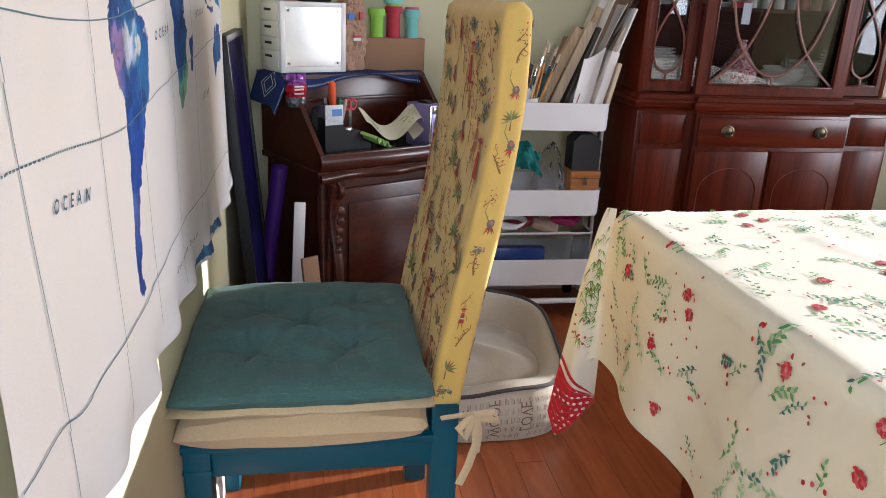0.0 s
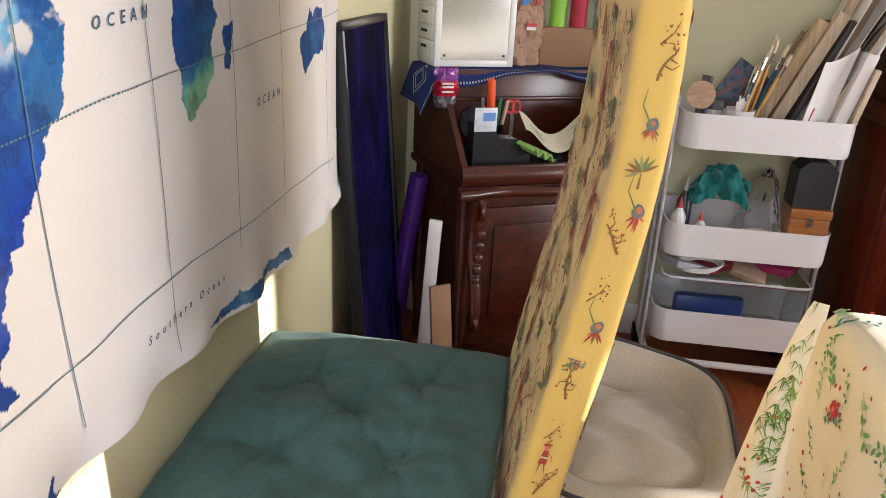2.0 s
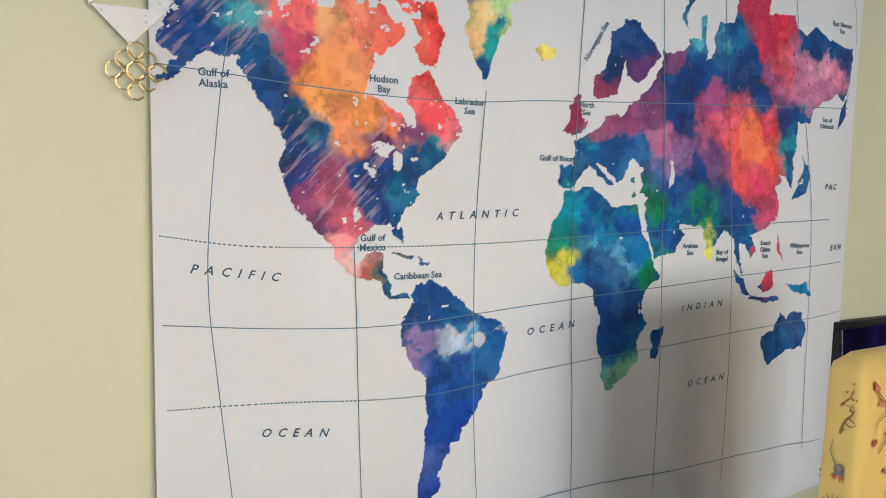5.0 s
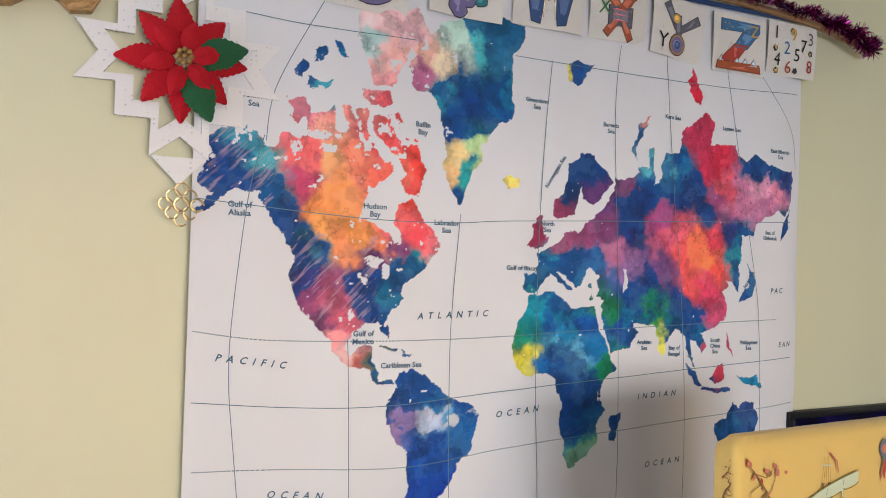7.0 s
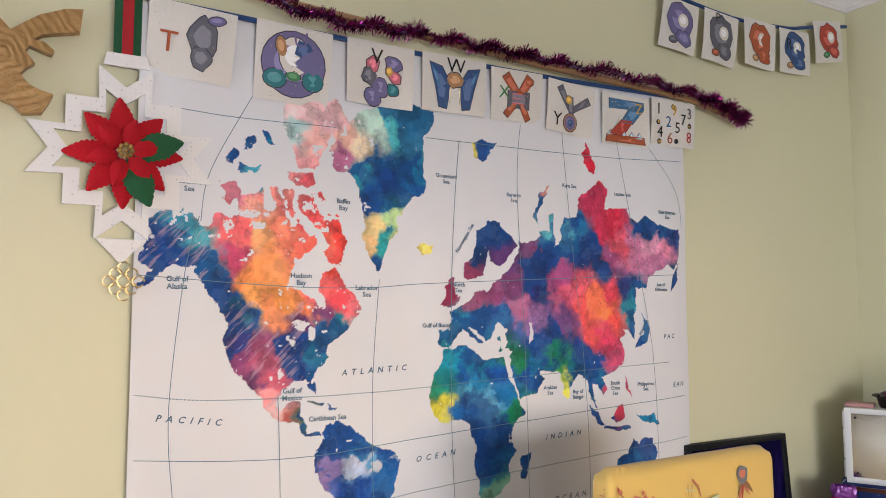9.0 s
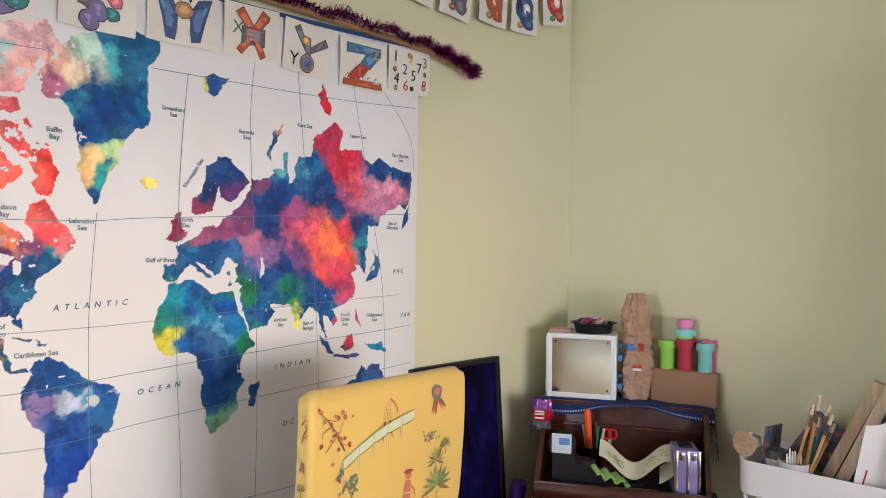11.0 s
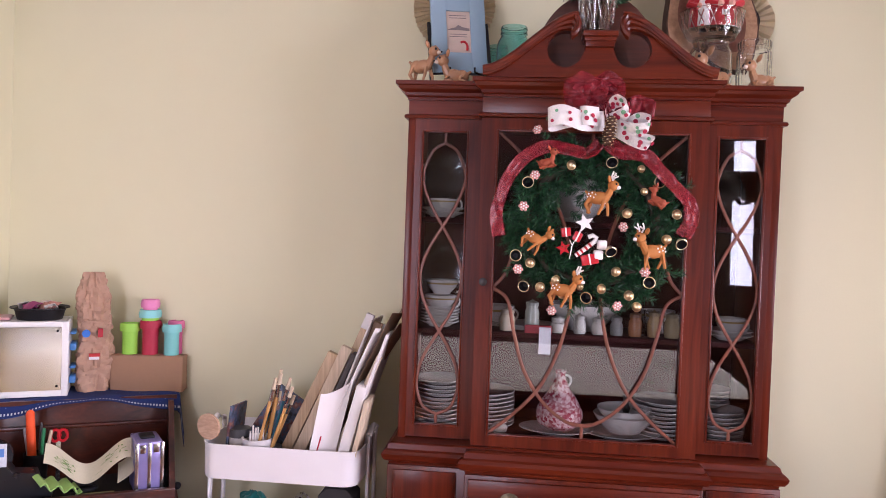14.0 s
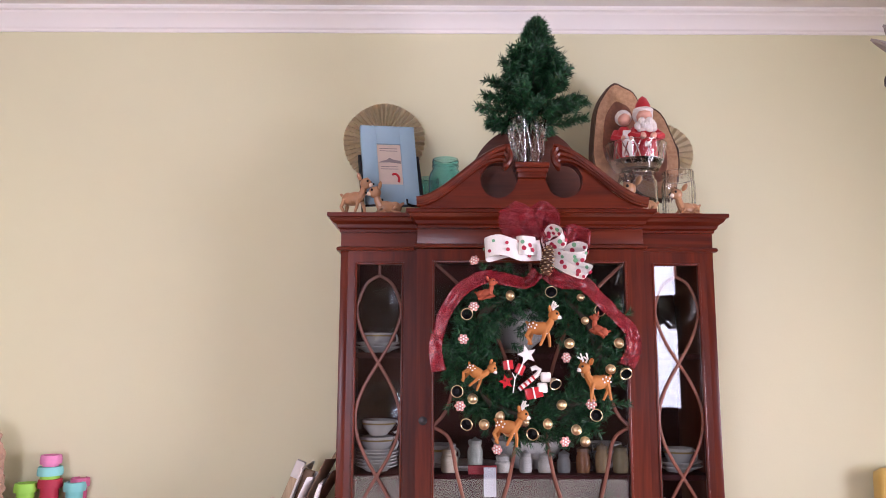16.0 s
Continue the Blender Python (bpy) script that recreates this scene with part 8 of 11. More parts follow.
def tape_dispenser():
    t = thing("tape_dispenser", dpos(0.15, 0.07, 0.652), "dark grey plastic tape dispenser with a roll of white tape", "tape dispenser")
    dk = plain("dark_grey_plastic", (0.012, 0.013, 0.016), 0.3, vary=0.15)
    b = prism(B(), [(0.0, 0.0), (0.17, 0.0), (0.17, 0.03), (0.14, 0.045), (0.13, 0.075), (0.075, 0.08), (0.05, 0.12), (0.0, 0.12)], -0.03, 0.03, "y")
    part("body", on_desk(add(B(), b, Matrix.Translation((0.05, 0.085, 0.652)))), dk, t)
    part("tape_roll", on_desk(lathe(B(), [(0.02, -0.011), (0.045, -0.011), (0.045, 0.011), (0.02, 0.011)], (0.075, 0.115, 0.765), 30, m=Matrix.Rotation(radians(90), 4, "X"))), plain("dark_tape_roll", (0.03, 0.03, 0.035), 0.25), t)
    part("label", on_desk(box(B(), 0.048, 0.112, 0.05, 0.0535, 0.752, 0.815, 0.001)), plain("tape_label", (0.62, 0.66, 0.72), 0.4, vary=0.3, scale=90), t, "white label with a blue and olive mark")
    part("label_mark", on_desk(box(B(), 0.072, 0.106, 0.0485, 0.0498, 0.780, 0.802)), plain("blue_mark", (0.10, 0.25, 0.6), 0.5), t)
    part("cutter", on_desk(box(B(), 0.10, 0.104, 0.057, 0.112, 0.728, 0.736)), silver, t)


tape_dispenser()


def pen_cup():
    t = thing("marker_pot", dpos(0.165, 0.205, 0.652), "pot of pens with a big orange marker", "pen pot")
    part("pot", on_desk(lathe(B(), [(0.0, 0.0), (0.03, 0.0), (0.033, 0.09), (0.031, 0.09), (0.028, 0.004), (0.0, 0.004)], (0.165, 0.205, 0.652), 24)), M["black"], t)
    pens = [((0.16, 0.195), (0.15, 0.19), 0.20, 0.012, (0.85, 0.10, 0.02), "marker"), ((0.175, 0.205), (0.185, 0.2), 0.15, 0.005, (0.02, 0.2, 0.08), "pen"), ((0.155, 0.215), (0.135, 0.21), 0.15, 0.005, (0.5, 0.5, 0.5), "pen"), ((0.18, 0.2), (0.205, 0.195), 0.145, 0.005, (0.55, 0.42, 0.3), "pencil"), ((0.17, 0.215), (0.175, 0.23), 0.16, 0.004, (0.1, 0.1, 0.1), "pen")]
    for (x0, y0), (x1, y1), h, r, c, nm in pens:
        b = cyl(B(), (x0, y0, 0.66), (x1, y1, 0.66 + h), r)
        ball(b, (x1, y1, 0.66 + h), r, 10)
        part(nm, on_desk(b), plain("pen_colour", c, 0.35), t)
    red = plain("red_scissors", (0.5, 0.01, 0.015), 0.35)
    for dx in (0.0, 0.02):
        part("scissor_handle", on_desk(tube(B(), [(0.215 + dx + 0.012 * math.cos(a), 0.20, 0.79 + 0.017 * math.sin(a)) for a in (2 * math.pi * i / 14 for i in range(14))], 0.0045, 6, closed=True)), red, t)
    part("scissor_blade", on_desk(box(B(), 0.218, 0.23, 0.198, 0.202, 0.655, 0.775)), silver, t)


pen_cup()


def ribbon_roll():
    t = thing("ribbon", dpos(0.31, 0.1, 0.655), "loop of white ribbon printed with green pine sprigs", "ribbon")

    def f(u, v):
        s = u * 2 * math.pi
        x = 0.20 + 0.22 * u
        z = 0.722 + 0.034 * math.cos(s * 1.0 + 0.2) + 0.040 * v
        y = 0.050 + 0.055 * v + 0.012 * math.sin(s)
        return dpos(x, y, z)

    def g(u, v):
        a = math.pi * (1.15 * u - 0.1)
        return dpos(0.42 + 0.018 * math.sin(a), 0.035 + 0.085 * v, 0.735 + 0.038 * math.cos(a) - 0.012 if u < 1 else 0.68)
    rib = fabric("pine_ribbon", (0.66, 0.62, 0.46), weave=700, vary=0.05)
    part("band", sheet(B(), f, 40, 6, 0.0012), rib, t, smooth=70)
    part("band_end", sheet(B(), lambda u, v: dpos(0.42 + 0.022 * math.sin(u * 3.0) - 0.035 * u * u, 0.050 + 0.055 * v, 0.757 + 0.040 * v - 0.075 * u), 16, 6, 0.0012), rib, t, smooth=70)
    pp = Print()
    random.seed(77)
    for i in range(46):
        u = random.choice([random.gauss(0.25, 0.06), random.gauss(0.78, 0.07)])
        pp.leaf(u, random.uniform(0.2, 0.75), 0.09, 0.02, random.uniform(0, 6), random.choice([(0.07, 0.18, 0.03), (0.12, 0.26, 0.05)]))
    pp.shapes = [(q, c) for q, c in pp.shapes if all(0.02 < a < 0.98 and 0.05 < e < 0.95 for a, e in q)]
    pp.build("pine_print", lambda u, v, lift: f(u, v) + Vector((0.0, -0.0015, 0.0018)), M["print_cloth"], t)


ribbon_roll()
solo("green_comb", on_desk(add(B(), sheet(B(), lambda u, v: Vector(((u - 0.5) * 0.12, (v - 0.5) * 0.06, 0.008 * math.sin(u * 19) + 0.012 * v)), 24, 6, 0.004), Matrix.Translation((0.235, 0.05, 0.685)) @ Matrix.Rotation(0.5, 4, "Z") @ Matrix.Rotation(0.35, 4, "Y"))), plain("lime_plastic", (0.30, 0.52, 0.14), 0.4), "lime green plastic clip in the tray", "clip")
solo("paper_pad", on_desk(box(B(), 0.28, 0.38, 0.025, 0.06, 0.651, 0.659, 0.001)), plain("yellow_pad", (0.55, 0.55, 0.25), 0.7), "small pale yellow paper pad in the tray", "paper pad")
solo("black_scissors", on_desk(tube(B(), [(0.30 + 0.03 * math.cos(a), 0.085 + 0.02 * math.sin(a), 0.665) for a in (2 * math.pi * i / 16 for i in range(16))], 0.007, 6, closed=True)), M["black"], "black plastic scissor loop in the tray", "scissors")


def lilac_case():
    t = thing("lilac_case", dpos(0.46, 0.09, 0.652), "small lilac metal case with silver trim", "case")
    m = Matrix.Translation((0.462, 0.085, 0.652)) @ Matrix.Rotation(radians(8), 4, "Z")
    lil = plain("lilac_metal", (0.30, 0.26, 0.55), 0.3, 0.3, vary=0.1)
    part("body", on_desk(add(B(), box(B(), -0.036, 0.036, -0.06, 0.06, 0.0, 0.148, 0.004), m)), lil, t)
    for x in (-0.034, 0.0, 0.034):
        part("trim_strip", on_desk(add(B(), box(B(), x - 0.005, x + 0.005, -0.063, -0.0595, 0.002, 0.146, 0.001), m)), silver, t)
    for x in (-0.018, 0.018):
        part("latch", on_desk(add(B(), box(B(), x - 0.008, x + 0.008, -0.066, -0.060, 0.118, 0.142, 0.002), m)), silver, t)
    part("handle", on_desk(add(B(), box(B(), -0.02, 0.02, -0.025, 0.025, 0.1485, 0.156, 0.003), m)), M["black"], t)


lilac_case()

# things stowed between the desk and the wall
purple = plain("purple_vinyl", (0.05, 0.012, 0.16), 0.35)
b = tube(B(), [(0.30, -0.17, 0.0), (0.335, -0.19, 0.35), (0.375, -0.20, 0.62)], 0.026, 12)
solo("yoga_mat", b, purple, "rolled purple mat standing beside the desk", "rolled mat")
b = B()
box(b, -0.018, 0.018, -0.006, 0.006, 0.0, 0.52, 0.003)
bmesh.ops.transform(b, matrix=Matrix.Translation((0.41, -0.27, 0.0)) @ Matrix.Rotation(radians(3), 4, "Y"), verts=b.verts)
solo("white_board", b, M["trim"], "narrow white board leaning beside the desk", "board")
b = box(B(), -0.035, 0.025, -0.006, 0.006, 0.0, 0.36, 0.002)
bmesh.ops.transform(b, matrix=Matrix.Translation((0.50, -0.37, 0.0)) @ Matrix.Rotation(radians(35), 4, "Z") @ Matrix.Rotation(radians(-9), 4, "X"), verts=b.verts)
solo("flat_carton", b, cardboard, "flattened cardboard carton leaning against the desk", "cardboard")

# ---- rolling cart ----
def rounded(x0, x1, y0, y1, r, n=6):
    pts = []
    for cx, cy, a0 in ((x1 - r, y1 - r, 0), (x0 + r, y1 - r, 90), (x0 + r, y0 + r, 180), (x1 - r, y0 + r, 270)):
        for i in range(n + 1):
            a = radians(a0 + 90 * i / n)
            pts.append((cx + r * math.cos(a), cy + r * math.sin(a)))
    return pts


cart = thing("rolling_cart", (1.29, 0.07, 0.0), "white metal three-tier rolling cart full of art supplies", "cart")
X0, X1, Y0c, Y1c = 1.07, 1.515, -0.085, 0.215
wm = M["white_metal"]
for z0, z1 in ((0.722, 0.822), (0.412, 0.512), (0.142, 0.248)):
    b = B()
    outer, inner = rounded(X0, X1, Y0c, Y1c, 0.045), rounded(X0 + 0.002, X1 - 0.002, Y0c + 0.002, Y1c - 0.002, 0.043)
    n = len(outer)

    def ring(pts, z, k=1.0):
        cx, cy = (X0 + X1) / 2, (Y0c + Y1c) / 2
        return [b.verts.new((cx + (x - cx) * k, cy + (y - cy) * k, z)) for x, y in pts]
    rows = [ring(outer, z0 + 0.004, 0.985), ring(outer, z0 + 0.014, 0.995), ring(outer, z1 - 0.006), ring(outer, z1 - 0.002, 1.008), ring(outer, z1, 1.008), ring(inner, z1), ring(inner, z0 + 0.012, 0.99)]
    for p, q in zip(rows, rows[1:]):
        for i in range(n):
            b.faces.new((p[i], p[(i + 1) % n], q[(i + 1) % n], q[i]))
    b.faces.new(rows[0][::-1])
    b.faces.new(rows[-1])
    part("tray", b, wm, cart, smooth=40)
for y in (Y0c + 0.10, Y1c - 0.10):
    for x, s in ((X0 - 0.004, -1), (X1 + 0.004, 1)):
        part("upright", tube(B(), [(x + s * 0.004, y, 0.075), (x + s * 0.004, y, 0.80), (x + s * 0.006, y, 0.845)], 0.0095, 8, squash=(0.6, 1.3)), wm, cart)
for x, s in ((X0 - 0.004, -1), (X1 + 0.004, 1)):
    part("push_bar", tube(B(), [(x + s * 0.006, Y0c + 0.10, 0.845), (x + s * 0.008, 0.065, 0.862), (x + s * 0.006, Y1c - 0.10, 0.845)], 0.0085, 8), wm, cart)
for y in (Y0c + 0.012, Y1c - 0.012):
    part("base_bar", tube(B(), [(X0 - 0.004, y, 0.078), (X1 + 0.004, y, 0.078)], 0.011, 8), wm, cart)
for x in (X0, X1):
    part("base_bar", tube(B(), [(x, Y0c + 0.02, 0.078), (x, Y1c - 0.02, 0.078)], 0.011, 8), wm, cart)
    for y in (Y0c + 0.02, Y1c - 0.02):
        w = part("caster", cyl(B(), (x - 0.012, y, 0.028), (x + 0.012, y, 0.028), 0.028, seg=20), M["black"], cart)
        part("fork", box(B(), x - 0.015, x + 0.015, y - 0.008, y + 0.008, 0.045, 0.07, 0.003), M["black"], w)

# wooden disc at the cart's corner
solo("wooden_disc", cyl(B(), (1.098, -0.098, 0.872), (1.100, -0.091, 0.8725), 0.036, seg=36), wood("birch_disc", (0.50, 0.33, 0.22), (0.62, 0.44, 0.31), 0, 0.6, 0.0), "round pale birch wood disc propped on the cart", "wooden disc")


def plank(x, y, z, w, d, h, lean_x, lean_y, mat, label, name="canvas_panel", category="panel", turn=0.0):
    """A flat board standing in the cart, leaning by degrees to the side and back."""
    m = Matrix.Translation((x, y, z)) @ Matrix.Rotation(radians(turn), 4, "Z") @ Matrix.Rotation(radians(lean_x), 4, "Y") @ Matrix.Rotation(radians(lean_y), 4, "X")
    return solo(name, add(B(), box(B(), -w / 2, w / 2, -d / 2, d / 2, 0, h, 0.0015), m), mat, label, category, "boards in the cart")


raw = wood("raw_wood", (0.42, 0.30, 0.18), (0.60, 0.46, 0.30), 2, 0.65, 0.0)
paper = plain("white_paper", (0.70, 0.67, 0.66), 0.8, vary=0.05, bump=0.15, bump_scale=40)
kraft = plain("brown_paper", (0.26, 0.17, 0.11), 0.8, vary=0.15)
dark = plain("dark_card", (0.05, 0.04, 0.035), 0.6)
red = plain("red_folder", (0.40, 0.012, 0.03), 0.5)
ZB = 0.735
cream = wood("cream_wood", (0.56, 0.45, 0.31), (0.68, 0.57, 0.43), 2, 0.7, 0.0)
plank(1.240, 0.07, ZB, 0.009, 0.012, 0.33, 24, -3, kraft, "thin brown stick leaning in the cart", "wooden_stick", "stick")
plank(1.258, 0.03, ZB, 0.030, 0.030, 0.365, 24, -3, raw, "raw tan stretcher bar leaning in the cart", "stretcher_bar", "bar")
plank(1.284, 0.09, ZB, 0.010, 0.16, 0.33, 24, -3, kraft, "brown wooden panel leaning in the cart")
plank(1.300, 0.02, ZB, 0.032, 0.026, 0.385, 23, -2, cream, "pale cream stretcher bar leaning in the cart", "stretcher_bar", "bar")
stick = plank(1.326, 0.06, ZB, 0.022, 0.018, 0.475, 22, -2, raw, "long tan wooden stick with a cream tip leaning in the cart", "wooden_stick", "stick")
tip_m = Matrix.Translation((1.326, 0.06, ZB)) @ Matrix.Rotation(radians(22), 4, "Y") @ Matrix.Rotation(radians(-2), 4, "X")
part("painted_tip", add(B(), box(B(), -0.0125, 0.0125, -0.0105, 0.0105, 0.435, 0.482, 0.003), tip_m), paper, stick, "cream painted tip")
plank(1.336, 0.09, ZB, 0.014, 0.20, 0.36, 22, -3, dark, "dark-backed canvas leaning in the cart")
plank(1.352, 0.04, ZB, 0.016, 0.020, 0.28, 20, -3, kraft, "dark brown wooden stick leaning in the cart", "wooden_stick", "stick")
plank(1.360, 0.10, ZB, 0.006, 0.20, 0.46, 20, -2, paper, "white sheet of card leaning in the cart", "card_sheet", "card")
plank(1.385, 0.06, ZB, 0.026, 0.026, 0.45, 19, 0, kraft, "brown cardboard tube core leaning in the cart", "paper_roll", "paper roll")
plank(1.372, -0.035, ZB, 0.004, 0.03, 0.12, 14, 0, red, "pink edge of a folder in the cart", "folder", "folder")
plank(1.408, -0.02, ZB, 0.016, 0.014, 0.37, 23, 0, cream, "slim pale wooden stick leaning across the white sheets", "wooden_stick", "stick")
plank(1.436, 0.06, ZB, 0.007, 0.22, 0.43, 19, 0, paper, "white sketch pad leaning in the cart", "sketch_pad", "pad")
plank(1.448, -0.01, ZB, 0.030, 0.10, 0.27, 14, 0, paper, "small white stretched canvas leaning in the cart")
plank(1.482, -0.02, ZB, 0.014, 0.10, 0.23, 12, 0, cream, "small pale wooden panel leaning in the cart")


def curled(x, y, z, w, h, lean, curl, mat, label):
    m = Matrix.Translation((x, y, z)) @ Matrix.Rotation(radians(lean), 4, "Y")
    f = lambda u, v: m @ Vector((curl * (v ** 2) + 0.02 * math.sin(u * 3) * v, (u - 0.5) * w, h * v))
    solo("paper_sheet", sheet(B(), f, 10, 14, 0.0012), mat, label, "paper", "boards in the cart", smooth=60)


curled(1.405, 0.10, ZB, 0.20, 0.47, 16, 0.07, kraft, "curled brown craft paper in the cart")
curled(1.382, 0.02, ZB, 0.12, 0.45, 17, 0.03, paper, "curled white drawing paper in the cart")
white_m = Matrix.Translation((1.388, -0.052, ZB)) @ Matrix.Rotation(radians(10), 4, "Y") @ Matrix.Rotation(radians(18), 4, "Z")
solo("paper_sheet", sheet(B(), lambda u, v: white_m @ Vector((-0.030 + 0.068 * u + 0.012 * v * u, 0.008 * math.sin(math.pi * u), (0.235 + 0.055 * u * u) * v)), 10, 12, 0.0015), paper, "large white drawing sheet with a curved top edge in the cart", "paper", "boards in the cart", smooth=60)
curled(1.392, 0.06, ZB, 0.16, 0.50, 18, 0.04, kraft, "curled brown craft paper in the cart")

# brushes in a white tub
tub = thing("brush_tub", (1.215, -0.03, ZB), "white plastic tub with used paintbrushes", "brush pot")
part("tub", lathe(B(), [(0.0, 0.0), (0.036, 0.0), (0.042, 0.095), (0.044, 0.098), (0.040, 0.098), (0.034, 0.004), (0.0, 0.004)], (1.215, -0.03, ZB), 26), paper, tub)
rng = random.Random(12)
handle = wood("brush_handle", (0.45, 0.22, 0.06), (0.62, 0.36, 0.12), 2, 0.4, 0.3)
bristle = plain("bristles", (0.55, 0.45, 0.32), 0.9)
for i in range(9):
    a = rng.uniform(0, 6.28)
    x0, y0 = 1.215 + 0.02 * math.cos(a), -0.03 + 0.02 * math.sin(a)
    x1, y1 = x0 + rng.uniform(0.02, 0.085), y0 + rng.uniform(-0.02, 0.03)
    L = rng.uniform(0.20, 0.29)
    br = part("paintbrush", cyl(B(), (x0, y0, ZB + 0.01), (x0 + (x1 - x0) * 0.75, y0 + (y1 - y0) * 0.75, ZB + 0.01 + L * 0.75), 0.0034, 0.0048, 8), handle if i % 4 else M["teal_paint"], tub)
    e = (x0 + (x1 - x0) * 0.75, y0 + (y1 - y0) * 0.75, ZB + 0.01 + L * 0.75)
    f = (x0 + (x1 - x0) * 0.88, y0 + (y1 - y0) * 0.88, ZB + 0.01 + L * 0.88)
    part("ferrule", cyl(B(), e, f, 0.0052, 0.0058, 8), silver, br)
    part("bristle", cyl(B(), f, (x1, y1, ZB + 0.01 + L), 0.0064, 0.0045, 8), bristle, br)
for i in range(6):
    a = rng.uniform(0, 6.28)
    part("plastic_fork", box(B(), 1.20 + i * 0.006, 1.205 + i * 0.006, -0.055 + 0.004 * i, -0.053 + 0.004 * i, ZB + 0.06, ZB + 0.12 + rng.uniform(0, 0.02), 0.001), paper, tub)


def screw_jar(x, y, z, r, h, c, lid, label):
    t = thing("paint_jar", (x, y, z), label, "jar")
    part("jar", lathe(B(), [(0.0, 0.0), (r, 0.0), (r, h * 0.8), (r * 0.9, h * 0.86), (r * 0.9, h * 0.88), (0.0, h * 0.88)], (x, y, z), 26), plain("jar_side", c, 0.3, vary=0.15), t)
    part("lid", lathe(B(), [(0.0, h * 0.8), (r * 1.02, h * 0.8), (r * 1.02, h), (0.0, h)], (x, y, z), 26), plain("jar_cap", lid, 0.4), t)
    part("label", lathe(B(), [(r + 0.0006, h * 0.12), (r + 0.0006, h * 0.62)], (x, y, z), 26), plain("jar_label", (0.03, 0.03, 0.04), 0.4, vary=0.4, scale=80), t, "dark label")
    part("label_bar", box(B(), x - r * 0.6, x + r * 0.3, y - r - 0.0025, y - r * 0.86, z + h * 0.36, z + h * 0.56), plain("label_red", (0.6, 0.06, 0.05), 0.4), t)


screw_jar(1.155, -0.008, ZB, 0.030, 0.115, (0.55, 0.50, 0.46), (0.06, 0.06, 0.065), "paint jar with a black cap and dark label")
screw_jar(1.245, -0.012, ZB, 0.034, 0.07, (0.05, 0.05, 0.05), (0.02, 0.02, 0.02), "low black jar in the cart")
k = Nodes("book_cover_art")
k.colour(k.ramp(k.noise(40, 5), (0.38, (0.025, 0.03, 0.045)), (0.5, (0.07, 0.11, 0.19)), (0.60, (0.20, 0.07, 0.06)), (0.72, (0.34, 0.26, 0.22))))
plank(1.122, 0.02, ZB, 0.008, 0.12, 0.175, 4, -5, k.m, "small book with a painted cover in the cart", "craft_book", "book")
plank(1.170, 0.10, ZB, 0.13, 0.010, 0.22, 32, -4, k.m, "picture card in a thin frame in the cart", "framed_card", "picture")

# middle tray
Z2 = 0.426
f = lambda u, v: Vector((1.13 + 0.15 * u + 0.02 * noise.noise((u * 9, v * 9, 1)), -0.055 + 0.06 * v + 0.035 * noise.noise((u * 5, v * 5, 7)), 0.50 + 0.20 * (1 - (2 * u - 1) ** 2 * 0.3) * (1 - (2 * v - 1) ** 2 * 0.4) + 0.022 * noise.noise((u * 8, v * 8, 3)) + 0.008 * noise.noise((u * 20, v * 20, 6)) - 0.03))
solo("teal_cloth", sheet(B(), f, 40, 32), fabric("teal_scarf", (0.0, 0.15, 0.14), fold=30, vary=0.3), "bunched teal cloth in the cart's middle tray", "cloth", smooth=60)
clearp = glass("clear_bag", (0.95, 0.96, 0.97), 0.15, 1.2)
solo("plastic_bag", sheet(B(), lambda u, v: Vector((1.27 + 0.13 * u, -0.04 + 0.10 * v + 0.02 * noise.noise((u * 7, v * 7, 2)), 0.43 + 0.24 * math.sin(math.pi * u) ** 0.6 * math.sin(math.pi * (0.15 + 0.7 * v)) + 0.015 * noise.noise((u * 12, v * 12, 4)))), 24, 20), clearp, "clear crinkled plastic bag in the cart", "plastic bag", smooth=30)
solo("cotton_ball_bag", ball(B(), (1.315, -0.035, 0.475), 0.04, 18, (1.2, 0.8, 0.75)), plain("cotton", (0.62, 0.56, 0.48), 0.9, bump=0.8, bump_scale=70), "bag of cream cotton scraps in the cart", "bag")
t = thing("wooden_box", (1.45, -0.01, Z2), "small orange-brown wooden box with a metal clasp", "box")
ob_wood = wood("orange_box_wood", (0.36, 0.13, 0.03), (0.48, 0.19, 0.05), 0, 0.4, 0.2)
part("box", box(B(), 1.398, 1.505, -0.058, 0.04, Z2 + 0.0, Z2 + 0.145 - 0.022, 0.003), ob_wood, t)
part("lid", box(B(), 1.396, 1.507, -0.06, 0.042, Z2 + 0.124, Z2 + 0.150, 0.003), ob_wood, t)
part("clasp", box(B(), 1.444, 1.458, -0.064, -0.058, Z2 + 0.10, Z2 + 0.128, 0.001), silver, t)
t = thing("black_case", (1.45, 0.0, 0.577), "matt black folded cardboard case on the wooden box", "case")
b = prism(B(), [(1.398, 0.578), (1.50, 0.578), (1.50, 0.685), (1.475, 0.708), (1.423, 0.708), (1.398, 0.685)], -0.05, 0.035, "y")
part("case", b, plain("matt_black_card", (0.016, 0.016, 0.018), 0.6), t)


